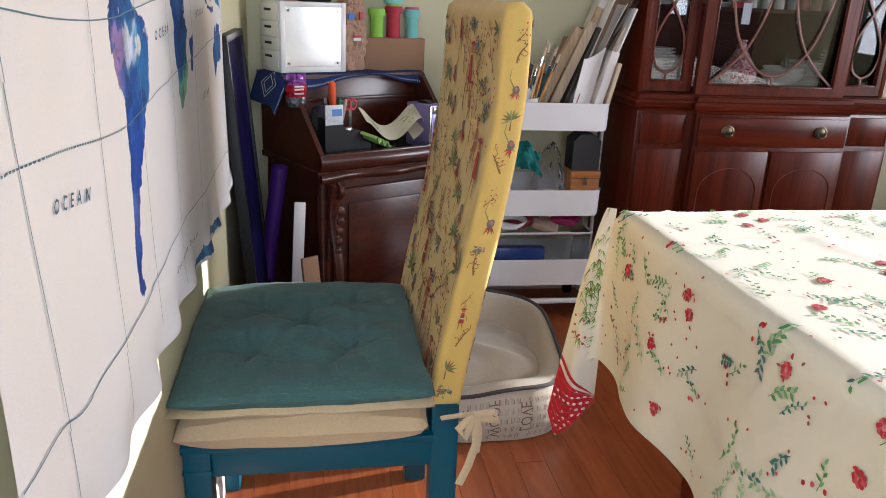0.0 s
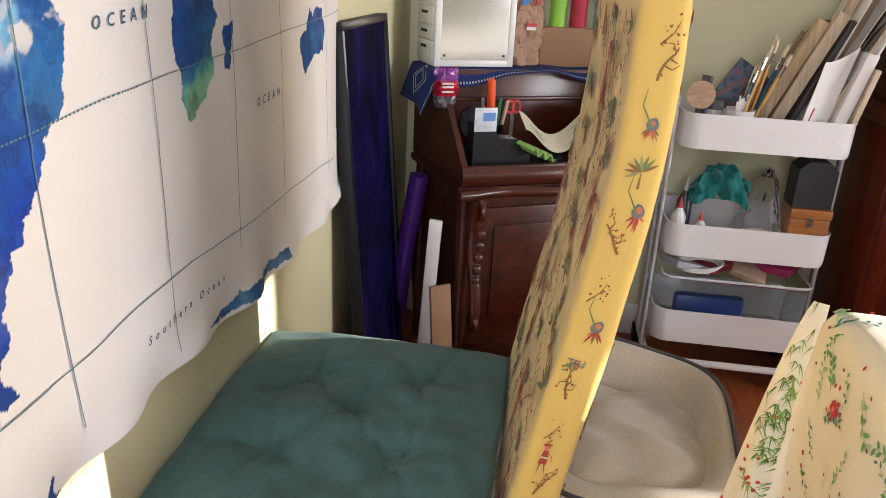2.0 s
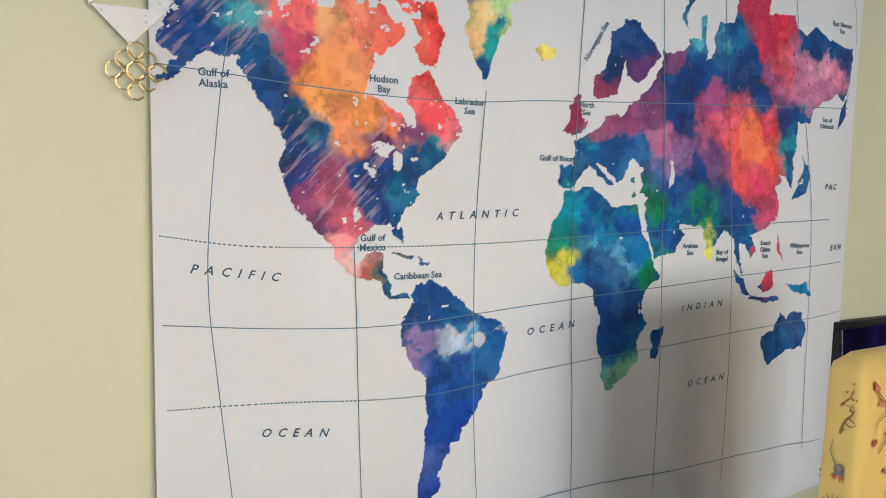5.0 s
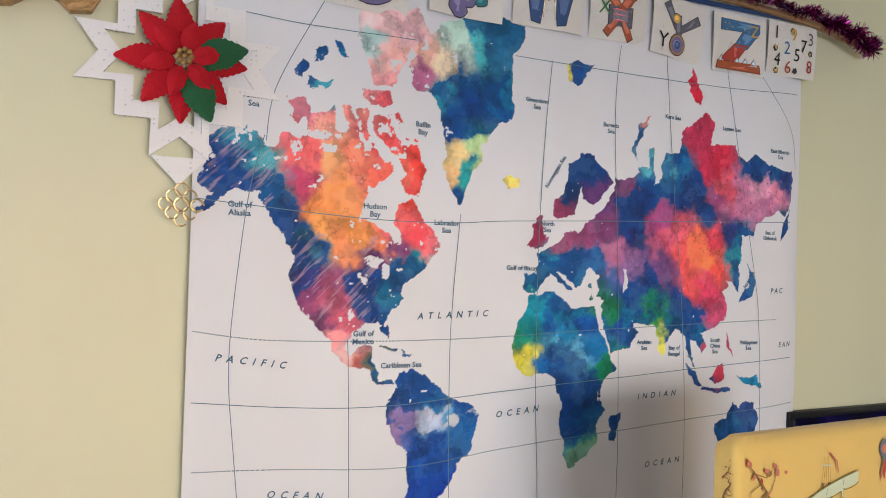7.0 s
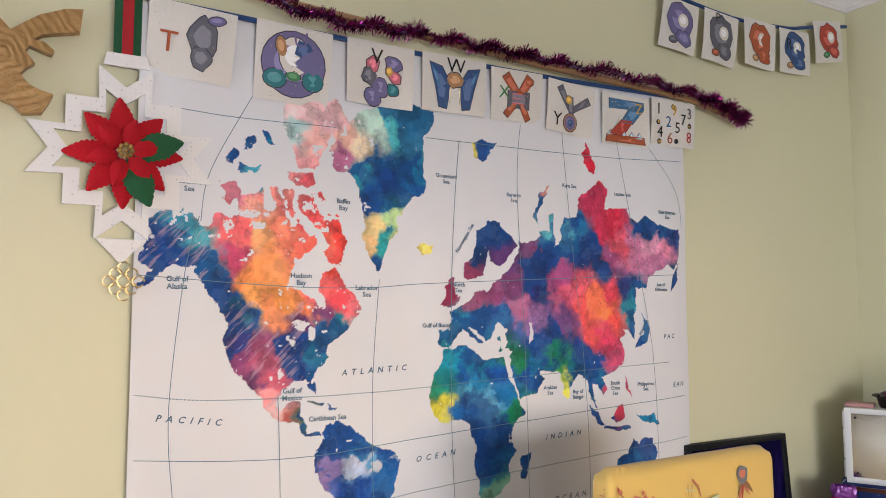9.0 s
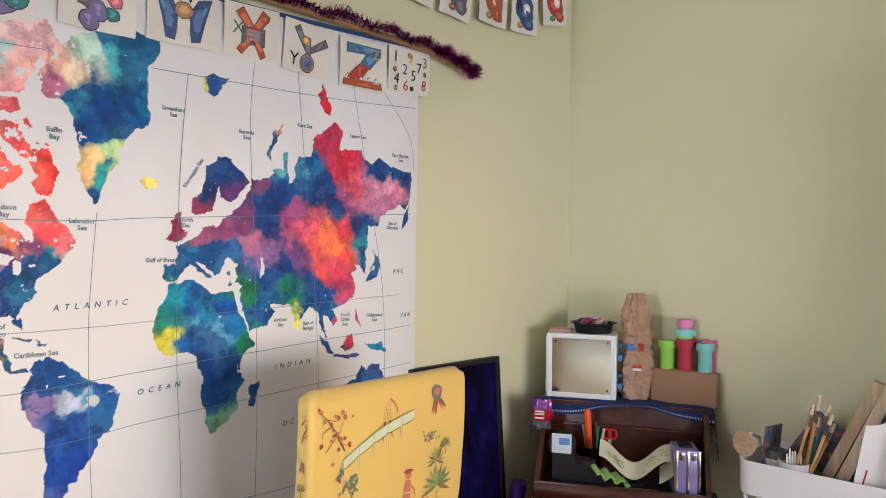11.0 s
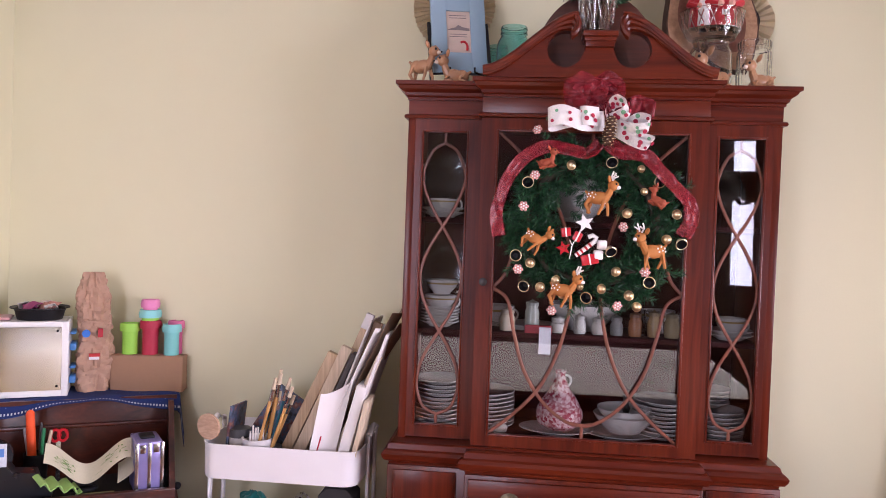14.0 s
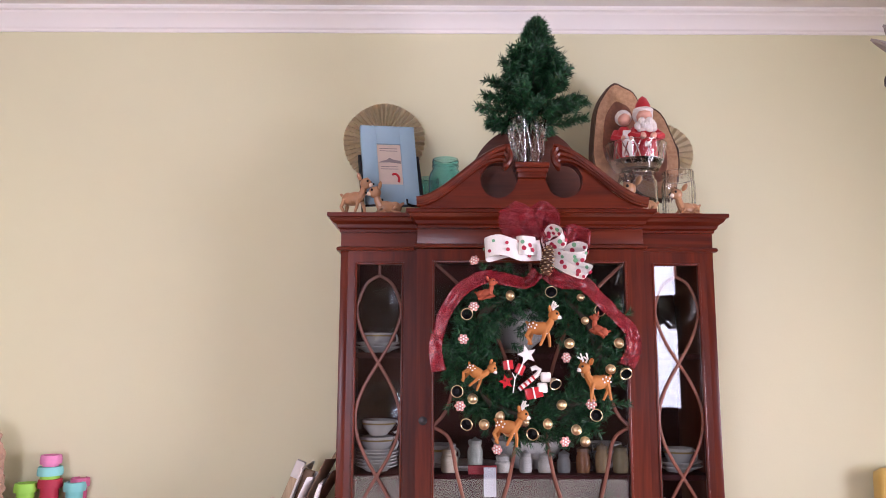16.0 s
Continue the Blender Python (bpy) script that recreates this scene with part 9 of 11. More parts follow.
def bottle(x, y, z, r, h, c, cap, label):
    t = thing("squeeze_bottle", (x, y, z), label, "bottle", "craft bottles")
    part("body", lathe(B(), [(0.0, 0.0), (r, 0.0), (r, h * 0.62), (r * 0.45, h * 0.76), (r * 0.4, h * 0.8), (0.0, h * 0.8)], (x, y, z), 22), plain("bottle_body", c, 0.35), t)
    part("nozzle", lathe(B(), [(0.0, h * 0.79), (r * 0.42, h * 0.79), (r * 0.3, h * 0.88), (r * 0.12, h), (0.0, h)], (x, y, z), 16), plain("bottle_cap", cap, 0.4), t)


bottle(1.105, -0.03, Z2, 0.020, 0.15, (0.7, 0.68, 0.68), (0.5, 0.03, 0.06), "white glue bottle with a red cap")
bottle(1.165, -0.045, Z2, 0.019, 0.115, (0.68, 0.64, 0.62), (0.5, 0.04, 0.04), "small white glue bottle with a red nozzle")
bottle(1.13, 0.05, Z2, 0.022, 0.19, (0.03, 0.03, 0.035), (0.5, 0.5, 0.5), "dark spray bottle with a silver cap")

# lower tray: clear tub with odds and ends
Z3 = 0.158
t = thing("storage_tub", (1.29, 0.06, Z3), "clear plastic tub of craft odds and ends in the lower tray", "storage tub")
b = B()
q0, q1 = rounded(1.10, 1.49, -0.06, 0.19, 0.03), rounded(1.085, 1.50, -0.07, 0.20, 0.03)
n = len(q0)
lo = [b.verts.new((x, y, Z3 + 0.004)) for x, y in q0]
hi = [b.verts.new((x, y, 0.345)) for x, y in q1]
for i in range(n):
    b.faces.new((lo[i], lo[(i + 1) % n], hi[(i + 1) % n], hi[i]))
b.faces.new(lo[::-1])
part("tub", b, glass("frosted_tub", (0.9, 0.92, 0.95), 0.2, 1.15), t)
part("rim", tube(B(), [(x, y, 0.345) for x, y in q1], 0.004, 6, closed=True), plain("tub_rim", (0.6, 0.62, 0.66), 0.3), t)
rng = random.Random(8)
solo("blue_bag", box(B(), 1.13, 1.33, -0.045, 0.0, Z3 + 0.008, 0.285, 0.012), plain("blue_foil", (0.02, 0.05, 0.22), 0.3, vary=0.3), "dark blue packet in the clear tub", "packet")
for i, (c, nm, lb) in enumerate((((0.5, 0.5, 0.52), "paper_bundle", "pale bundle of paper in the tub"), ((0.30, 0.04, 0.05), "felt_pack", "red felt pack in the tub"), ((0.45, 0.33, 0.24), "craft_packet", "tan packet of craft parts in the tub"), ((0.42, 0.02, 0.16), "zip_bag", "clear bag with a magenta zip in the tub"))):
    x = 1.12 + 0.09 * i
    solo(nm, add(B(), box(B(), -0.055, 0.055, -0.05, 0.05, -0.012, 0.012, 0.006), Matrix.Translation((x + 0.04, 0.02 + 0.03 * (i % 2), 0.355 + 0.012 * (i % 2))) @ Euler((rng.uniform(-0.3, 0.3), rng.uniform(-0.25, 0.25), rng.uniform(0, 2))).to_matrix().to_4x4()), plain("pack_" + nm, c, 0.5, vary=0.3, scale=60), lb, "packet")
b = B()
for i in range(3):
    tube(b, [(1.19 + (0.055 + 0.006 * i) * math.cos(a), -0.01 + 0.03 * math.sin(a), 0.365 + 0.012 * math.sin(a + 0.5) + 0.005 * i) for a in (2 * math.pi * j / 22 for j in range(22))], 0.0035, 6, closed=True)
solo("cable_coil", b, plain("white_cable", (0.7, 0.7, 0.68), 0.4), "coiled white cable on the tub", "cable")
solo("zip_strip", box(B(), 1.22, 1.46, -0.062, -0.056, 0.335, 0.343, 0.002), plain("magenta_zip", (0.42, 0.02, 0.20), 0.4), "magenta zip edge of a plastic bag", "zip")

# ---- wreath on the cabinet's door ----
k = Nodes("artificial_fir_needles")
k.colour(k.ramp(k.t.nodes.new("ShaderNodeNewGeometry").outputs["Random Per Island"], (0.0, (0.002, 0.022, 0.008)), (0.6, (0.005, 0.056, 0.018)), (1.0, (0.03, 0.14, 0.045))))
k.set(Roughness=0.5)
M["needles"] = k.m
M["wire"] = plain("brown_branch_wire", (0.05, 0.035, 0.02), 0.7)
M["gold"] = plain("brushed_gold_bell", (0.80, 0.64, 0.40), 0.3, metal=1.0, vary=0.15)
M["fawn"] = plain("fawn_flocking", (0.45, 0.17, 0.035), 0.75, vary=0.2, scale=40)
M["rust"] = plain("rust_flocking", (0.36, 0.075, 0.03), 0.75, vary=0.2, scale=40)
M["white_gloss"] = plain("white_gloss_paint", (0.80, 0.78, 0.76), 0.3, vary=0.04)
M["red_gloss"] = plain("red_gloss_paint", (0.50, 0.012, 0.018), 0.3, vary=0.15)
M["pink_candy"] = plain("pink_button_candy", (0.62, 0.30, 0.27), 0.4, vary=0.1)
M["cone"] = plain("pine_cone_scale", (0.13, 0.06, 0.03), 0.6, vary=0.35, scale=60)
M["cone_tip"] = plain("pale_cone_tip", (0.55, 0.42, 0.24), 0.5)
M["bow_white"] = fabric("white_satin_ribbon", (0.80, 0.77, 0.74), 0.45, 0.06, 700)


def sheer(name, c, alpha):
    k = Nodes(name)
    w = k.noise(500.0, 2.0)
    k.colour(k.mix(w, shade(c, 0.7), shade(c, 1.3)))
    k.set(Roughness=0.4, Sheen_Weight=0.05)
    r = k.n("ShaderNodeMapRange")
    k.link(k.noise(60.0, 3.0), r.inputs[0])
    r.inputs[3].default_value, r.inputs[4].default_value = alpha - 0.15, min(1, alpha + 0.15)
    k.link(r.outputs[0], k.p.inputs["Alpha"])
    return k.m


M["sheer_red"] = sheer("sheer_dark_red_ribbon", (0.26, 0.006, 0.016), 0.5)


class Needles:
    """Thin needles set round twigs, gathered into one mesh."""

    def __init__(self, seed):
        self.r = random.Random(seed)
        self.v, self.f = [], []

    def sprig(self, a, b, n, length, width=0.0014, spread=0.8):
        a, b = Vector(a), Vector(b)
        d = b - a
        t = d.normalized()
        for _ in range(n):
            s = self.r.random()
            o = Vector((self.r.gauss(0, 1), self.r.gauss(0, 1), self.r.gauss(0, 1)))
            o = (o - t * o.dot(t)).normalized()
            w = (t * self.r.uniform(0.35, 1.0) + o * spread).normalized() * length * self.r.uniform(0.65, 1.15)
            p = a + d * s
            side = w.cross(Vector((self.r.gauss(0, 1), self.r.gauss(0, 1), self.r.gauss(0, 1)))).normalized() * width * 0.5
            k = len(self.v)
            self.v += [p - side, p + side, p + w * 0.7 + side * 0.8, p + w, p + w * 0.7 - side * 0.8]
            self.f += [(k, k + 1, k + 2, k + 3, k + 4)]

    def build(self, name, material, parent, label):
        me = bpy.data.meshes.new(name)
        org = ORIGIN.get(parent, Vector((0, 0, 0)))
        me.from_pydata([tuple(p - org) for p in self.v], [], self.f)
        me.materials.append(material)
        ob = new(name, me)
        ob.parent = parent
        ORIGIN[ob] = org
        return tagged(ob, label, kind="stuff")


def tint(bm, start, index):
    bm.faces.ensure_lookup_table()
    for f in bm.faces[start:]:
        f.material_index = index


def deer(m, lying=False, antlers=False, spots=True):
    """A small deer figure facing +x, about 0.1 high, moved by m; slots: coat, white, dark."""
    bm = B()
    lift = -0.03 if lying else 0.0
    ball(bm, (0, 0, 0.05 + lift), 0.02, 14, (1.55, 0.8, 0.95), Matrix.Rotation(radians(-8), 4, "Y"))
    ball(bm, (-0.018, 0, 0.051 + lift), 0.017, 10, (1.1, 0.95, 1.05))
    tube(bm, [(0.018, 0, 0.052 + lift), (0.027, 0, 0.068 + lift), (0.031, 0, 0.082 + lift)], 0.0095, 8, taper=lambda s: 1.25 - 0.4 * s)
    ball(bm, (0.035, 0, 0.090 + lift), 0.0155, 12, (1.05, 0.95, 1.0))
    for s in (-1, 1):
        if lying:
            tube(bm, [(0.02, s * 0.011, 0.018), (0.03, s * 0.014, 0.007), (0.008, s * 0.016, 0.004)], 0.0052, 6)
            tube(bm, [(-0.018, s * 0.012, 0.02), (-0.006, s * 0.018, 0.009), (-0.026, s * 0.019, 0.004)], 0.006, 6)
        else:
            tube(bm, [(0.017, s * 0.009, 0.048), (0.02 + 0.006 * s, s * 0.01, 0.026), (0.018 + 0.012 * s, s * 0.01, 0.002)], 0.005, 6, taper=lambda q: 1.25 - 0.55 * q)
            tube(bm, [(-0.023, s * 0.01, 0.048), (-0.03 + 0.004 * s, s * 0.01, 0.027), (-0.024 - 0.006 * s, s * 0.01, 0.002)], 0.0058, 6, taper=lambda q: 1.3 - 0.65 * q)
        ball(bm, (0.026, s * 0.023, 0.105 + lift), 0.014, 8, (0.35, 1.0, 0.55), Matrix.Rotation(radians(s * 32), 4, "X"))
    tube(bm, [(-0.032, 0, 0.058 + lift), (-0.042, 0, 0.066 + lift)], 0.005, 6, taper=lambda q: 1.1 - 0.5 * q)
    k = len(bm.faces)
    ball(bm, (0.0490, 0, 0.0855 + lift), 0.0075, 8, (1.25, 0.95, 0.8))
    ball(bm, (0.0, 0, 0.0385 + lift), 0.014, 8, (1.6, 0.6, 0.5))
    if spots:
        for i, (x, z) in enumerate([(-0.028, 0.058), (-0.018, 0.062), (-0.022, 0.052), (-0.008, 0.058), (-0.012, 0.049), (-0.03, 0.049)]):
            for s in (-1, 1):
                ball(bm, (x, s * 0.0155, z + lift), 0.0027, 6, (1, 0.6, 1))
    if antlers:
        for s in (-1, 1):
            tube(bm, [(0.034, s * 0.005, 0.1 + lift), (0.03, s * 0.014, 0.113 + lift), (0.034, s * 0.016, 0.128 + lift)], 0.0026, 6)
            tube(bm, [(0.031, s * 0.013, 0.111 + lift), (0.043, s * 0.017, 0.119 + lift)], 0.0022, 6)
    tint(bm, k, 1)
    k = len(bm.faces)
    ball(bm, (0.0582, 0, 0.0872 + lift), 0.0030, 6)
    for s in (-1, 1):
        ball(bm, (0.0455, s * 0.0105, 0.0945 + lift), 0.0034, 6)
    tint(bm, k, 2)
    bmesh.ops.transform(bm, matrix=m, verts=bm.verts)
    return bm


WX, WY, WZ = 2.105, -0.135, 1.465
wreath = thing("wreath", (WX, WY + 0.03, WZ), "green artificial fir wreath with gold bells, deer and a red bow", "wreath")


def on_wreath(px, py, y=-0.165):
    return Vector((2.084 + (px - 400) * 0.00067, y, 1.463 - (py - 507) * 0.00068))


rng = random.Random(70)
green = Needles(71)
twigs = B()
for i in range(560):
    a = rng.uniform(0, 2 * math.pi)
    r0 = rng.gauss(0.163, 0.027)
    yaw = rng.choice((-1, 1, 0.4)) * rng.uniform(0.2, 1.4)
    p = Vector((WX + r0 * math.cos(a), WY + rng.uniform(-0.018, 0.022), WZ + r0 * math.sin(a) * 0.97))
    out = Vector((math.cos(a), 0, math.sin(a)))
    along = Vector((-math.sin(a), 0, math.cos(a)))
    d = (along * math.sin(yaw + 0.6) + out * math.cos(yaw + 0.6) * (1 if r0 > 0.15 else -0.7) + Vector((0, rng.uniform(-0.5, 0.05), 0))).normalized()
    q = p + d * rng.uniform(0.03, 0.05)
    green.sprig(p, q, 60, 0.019, 0.0018)
green.build("greenery", M["needles"], wreath, "dark green plastic fir needles")
ring = [(WX + 0.16 * math.cos(2 * math.pi * k / 48), WY + 0.012, WZ + 0.155 * math.sin(2 * math.pi * k / 48)) for k in range(48)]
part("wire_ring", tube(B(), ring, 0.012, 8, closed=True), M["wire"], wreath)

# gold bells, open bell cups and button candies
bell_mesh = None


def shared(name, maker, mats, spots, label):
    """Alike pieces on one mesh, each an object of its own."""
    me = None
    for c, turn, s in spots:
        if me is None:
            bm = maker()
            me = bpy.data.meshes.new(name)
            bm.to_mesh(me)
            bm.free()
            for m in mats:
                me.materials.append(m)
            me.polygons.foreach_set("use_smooth", [True] * len(me.polygons))
            me.set_sharp_from_angle(angle=radians(50))
        ob = new(name, me)
        ob.parent = wreath
        ob.matrix_local = Matrix.Translation(Vector(c) - ORIGIN[wreath]) @ turn @ Matrix.Diagonal((s, s, s, 1))
        tagged(ob, label)


def bell():
    bm = ball(B(), (0, 0, 0), 0.0125, 14, (1, 1, 0.95))
    tube(bm, [(0.0128 * math.cos(a), 0.0128 * math.sin(a), 0) for a in (2 * math.pi * k / 16 for k in range(16))], 0.0012, 6, closed=True)
    tube(bm, [(0.004 * math.cos(a), 0, 0.014 + 0.004 * math.sin(a)) for a in (2 * math.pi * k / 10 for k in range(10))], 0.0009, 5, closed=True)
    return bm


def cup_bell():
    bm = lathe(B(), [(0.003, 0.02), (0.009, 0.018), (0.0125, 0.008), (0.0155, 0.0), (0.0142, 0.0), (0.011, 0.008), (0.007, 0.0155), (0.0, 0.016)], seg=18)
    # the gold cup's inner faces are coloured black for the shade inside
    for f in bm.faces:
        c = f.calc_center_median()
        outer = 0.0155 - 0.375 * c.z if c.z < 0.008 else 0.0125 - 0.35 * (c.z - 0.008)
        if 0.001 < c.z < 0.0165 and c.xy.length < outer - 0.0009:
            f.material_index = 1
    tube(bm, [(0.0152 * math.cos(a), 0.0152 * math.sin(a), 0) for a in (2 * math.pi * k / 20 for k in range(20))], 0.0014, 6, closed=True)
    return bm


def candy():
    bm = ball(B(), (0, 0, 0), 0.006, 10, (1, 1, 0.5))
    for k in range(6):
        a = k * math.pi / 3
        ball(bm, (0.0085 * math.cos(a), 0.0085 * math.sin(a), 0), 0.005, 8, (1, 1, 0.55))
    k0 = len(bm.faces)
    for k in range(6):
        a = k * math.pi / 3 + 0.5
        ball(bm, (0.0072 * math.cos(a), 0.0072 * math.sin(a), 0.0025), 0.0022, 6)
    ball(bm, (0, 0, 0.0033), 0.0026, 6)
    tint(bm, k0, 1)
    return bm


def face_front(k):
    return Matrix.Rotation(radians(90), 4, "X") @ Matrix.Rotation(radians(17 * k % 40 - 20), 4, "X") @ Matrix.Rotation(radians(23 * k % 50 - 25), 4, "Y")


spots = [(520, 680), (245, 748), (302, 720), (330, 770), (392, 740), (552, 467), (608, 570), (697, 557), (730, 465), (610, 387), (570, 765), (600, 805), (205, 660), (342, 298), (596, 305), (470, 745)]
shared("bell", bell, [M["gold"]], [(on_wreath(x, y, -0.178), face_front(k), 0.7 if k % 5 == 4 else 0.92) for k, (x, y) in enumerate(spots)], "small gold jingle bell")
spots = [(150, 635), (183, 748), (500, 610), (642, 715), (415, 780), (752, 573), (490, 285), (665, 350), (185, 365)]
shared("bell_cup", cup_bell, [M["gold"], M["black"]], [(on_wreath(x, y, -0.178), Matrix.Rotation(radians(180 + 8 * (k % 3)), 4, "X") @ face_front(3 * k + 1), 0.92) for k, (x, y) in enumerate(spots)], "small open gold bell")
spots = [(212, 172), (210, 338), (172, 453), (540, 517), (625, 678), (160, 685), (530, 805), (290, 832)]
shared("button_candy", candy, [M["pink_candy"], M["white_gloss"]], [(on_wreath(x, y, -0.178), face_front(5 * k), 1.0) for k, (x, y) in enumerate(spots)], "pink candy button with white dots")

# deer wired to the wreath
for (px, py), flip, scale, antler, roll in (((440, 478), 1, 1.0, True, 6), ((652, 668), -1, 1.05, True, -4), ((318, 818), 1, 1.0, True, 10), ((188, 615), 1, 0.85, False, 34)):
    m = Matrix.Translation(on_wreath(px, py, -0.185)) @ Matrix.Rotation(radians(roll), 4, "Y") @ Matrix.Rotation(radians(-18 if flip > 0 else 198), 4, "Z") @ Matrix.Diagonal((scale * 0.86,) * 3 + (1,))
    part("deer_figure", deer(m, antlers=antler), [M["fawn"], M["white_gloss"], M["black"]], wreath, "fawn plastic deer with white spots")
for (px, py), flip, roll in (((255, 312), 1, -10), ((650, 438), -1, 25)):
    m = Matrix.Translation(on_wreath(px, py, -0.185)) @ Matrix.Rotation(radians(roll), 4, "Y") @ Matrix.Rotation(radians(-20 if flip > 0 else 160), 4, "Z") @ Matrix.Diagonal((0.62,) * 3 + (1,))
    part("deer_figure", deer(m, lying=True, spots=False), [M["rust"], M["rust"], M["black"]], wreath, "small rust red deer")

# spray of a star, candy cane and parcels in the middle
b = B()
pts = []
for k in range(10):
    a = math.pi / 2 + k * math.pi / 5 + 0.25
    pts.append(tuple(((0.024 if k % 2 == 0 else 0.0105) * f) for f in (math.cos(a), math.sin(a))))
c = on_wreath(401, 507)
prism(b, [(c.x + x, c.z + z) for x, z in pts], c.y - 0.004, c.y + 0.004)
part("star", b, M["white_gloss"], wreath, "white star pick")
c = on_wreath(326, 602)
part("star", prism(B(), [(c.x + 0.8 * x, c.z + 0.8 * z) for x, z in pts], c.y - 0.004, c.y + 0.004), M["red_gloss"], wreath, "small red star")
for (px, py), w, h, turn in (((333, 543), 0.024, 0.022, 8), ((376, 558), 0.02, 0.024, -25), ((424, 640), 0.042, 0.026, 12)):
    c = on_wreath(px, py)
    bm = box(B(), -w / 2, w / 2, -0.009, 0.009, -h / 2, h / 2, 0.002)
    bmesh.ops.transform(bm, matrix=Matrix.Translation(c) @ Matrix.Rotation(radians(-turn), 4, "Y"), verts=bm.verts)
    parcel = part("parcel", bm, M["red_gloss"], wreath, "tiny glossy red parcel")
    bm = box(B(), -0.002, 0.002, -0.0098, 0.0098, -h / 2 - 0.0008, h / 2 + 0.0008)
    bmesh.ops.transform(bm, matrix=Matrix.Translation(c) @ Matrix.Rotation(radians(-turn), 4, "Y"), verts=bm.verts)
    part("parcel_ribbon", bm, M["white_gloss"], parcel)
for (px, py) in ((468, 585), (455, 622)):
    c = on_wreath(px, py)
    part("marshmallow", box(B(), c.x - 0.012, c.x + 0.012, c.y - 0.01, c.y + 0.01, c.z - 0.012, c.z + 0.012, 0.005, 3), M["white_gloss"], wreath, "white marshmallow")
path = [on_wreath(x, y) for x, y in ((372, 628), (395, 610), (420, 590), (440, 574), (446, 560), (432, 552), (416, 558))]
cane = part("candy_cane", tube(B(), path, 0.0058, 10), M["white_gloss"], wreath, "red and white striped candy cane")
for s in (0.12, 0.32, 0.52, 0.72):
    k = s * 3
    i = int(k)
    p = path[i].lerp(path[i + 1], k - i)
    d = (path[i + 1] - path[i]).normalized()
    part("stripe", cyl(B(), p - d * 0.0025, p + d * 0.0025, 0.0063, seg=10), M["red_gloss"], cane)
part("stem", tube(B(), [on_wreath(*p) for p in ((350, 640), (358, 590), (348, 570))], 0.0014, 5), M["white_gloss"], wreath)
part("stem", tube(B(), [on_wreath(*p) for p in ((358, 590), (380, 548), (396, 515))], 0.0014, 5), M["white_gloss"], wreath)


# ribbons
def ribbon(name, path, width, material, label, wave=0.004, seed=0.0, twist=0.0, flat=False, fixed=None):
    """A soft band along a path of points on the wreath, its width across the path and towards the room."""
    n = len(path)

    def f(u, v):
        k = u * (n - 1)
        i = min(int(k), n - 2)
        s = k - i
        p0, p1, p2, p3 = (path[max(0, min(n - 1, i + j))] for j in (-1, 0, 1, 2))
        p = 0.5 * ((2 * p1) + (p2 - p0) * s + (2 * p0 - 5 * p1 + 4 * p2 - p3) * s * s + (3 * p1 - p0 - 3 * p2 + p3) * s ** 3)
        d = (p2 - p1).normalized()
        across = fixed if fixed else d.cross(Vector((0, 1, 0))).normalized()
        a = twist + (0.0 if flat else 0.5 * math.sin(5 * u + seed))
        side = across * math.cos(a) + Vector((0, -1, 0)) * math.sin(a)
        q = p + side * (v - 0.5) * width
        q.y += wave * noise.noise((u * 14 + seed, v * 3, seed)) * 2
        return q
    return part(name, sheet(B(), f, 40, 8, 0.0006), material, wreath, label, smooth=80)


def spline(path, s):
    """A point of the smooth curve through the path."""
    n = len(path)
    k = min(max(s, 0.0), 0.9999) * (n - 1)
    i = int(k)
    q = k - i
    p0, p1, p2, p3 = (path[max(0, min(n - 1, i + j))] for j in (-1, 0, 1, 2))
    return 0.5 * ((2 * p1) + (p2 - p0) * q + (2 * p0 - 5 * p1 + 4 * p2 - p3) * q * q + (3 * p1 - p0 - 3 * p2 + p3) * q ** 3)


def way(*pts, y=-0.19):
    return [on_wreath(p[0], p[1], p[2] if len(p) > 2 else y) for p in pts]


ribbon("ribbon", way((440, 215), (400, 255), (340, 245), (250, 235), (170, 275), (115, 345), (85, 420), (72, 490), (85, 565)), 0.034, M["sheer_red"], "sheer dark red ribbon", 0.006, 1.0)
ribbon("ribbon", way((470, 215), (520, 245), (600, 255), (670, 320), (730, 380), (775, 430), (775, 490), (752, 545)), 0.038, M["sheer_red"], "sheer dark red ribbon", 0.006, 2.0)
ribbon("ribbon", way((440, 130), (370, 95), (335, 40), (345, -5), (385, 5), (420, 60), (450, 120)), 0.05, M["sheer_red"], "sheer dark red ribbon loop", 0.007, 3.0)
ribbon("ribbon", way((455, 130), (430, 60), (440, -8), (480, 0), (495, 40), (475, 120)), 0.045, M["sheer_red"], "sheer dark red ribbon loop", 0.007, 4.0)
ribbon("ribbon", way((480, 140), (540, 85), (590, 70), (610, 100), (570, 150), (500, 165)), 0.04, M["sheer_red"], "sheer dark red ribbon loop", 0.007, 5.0)


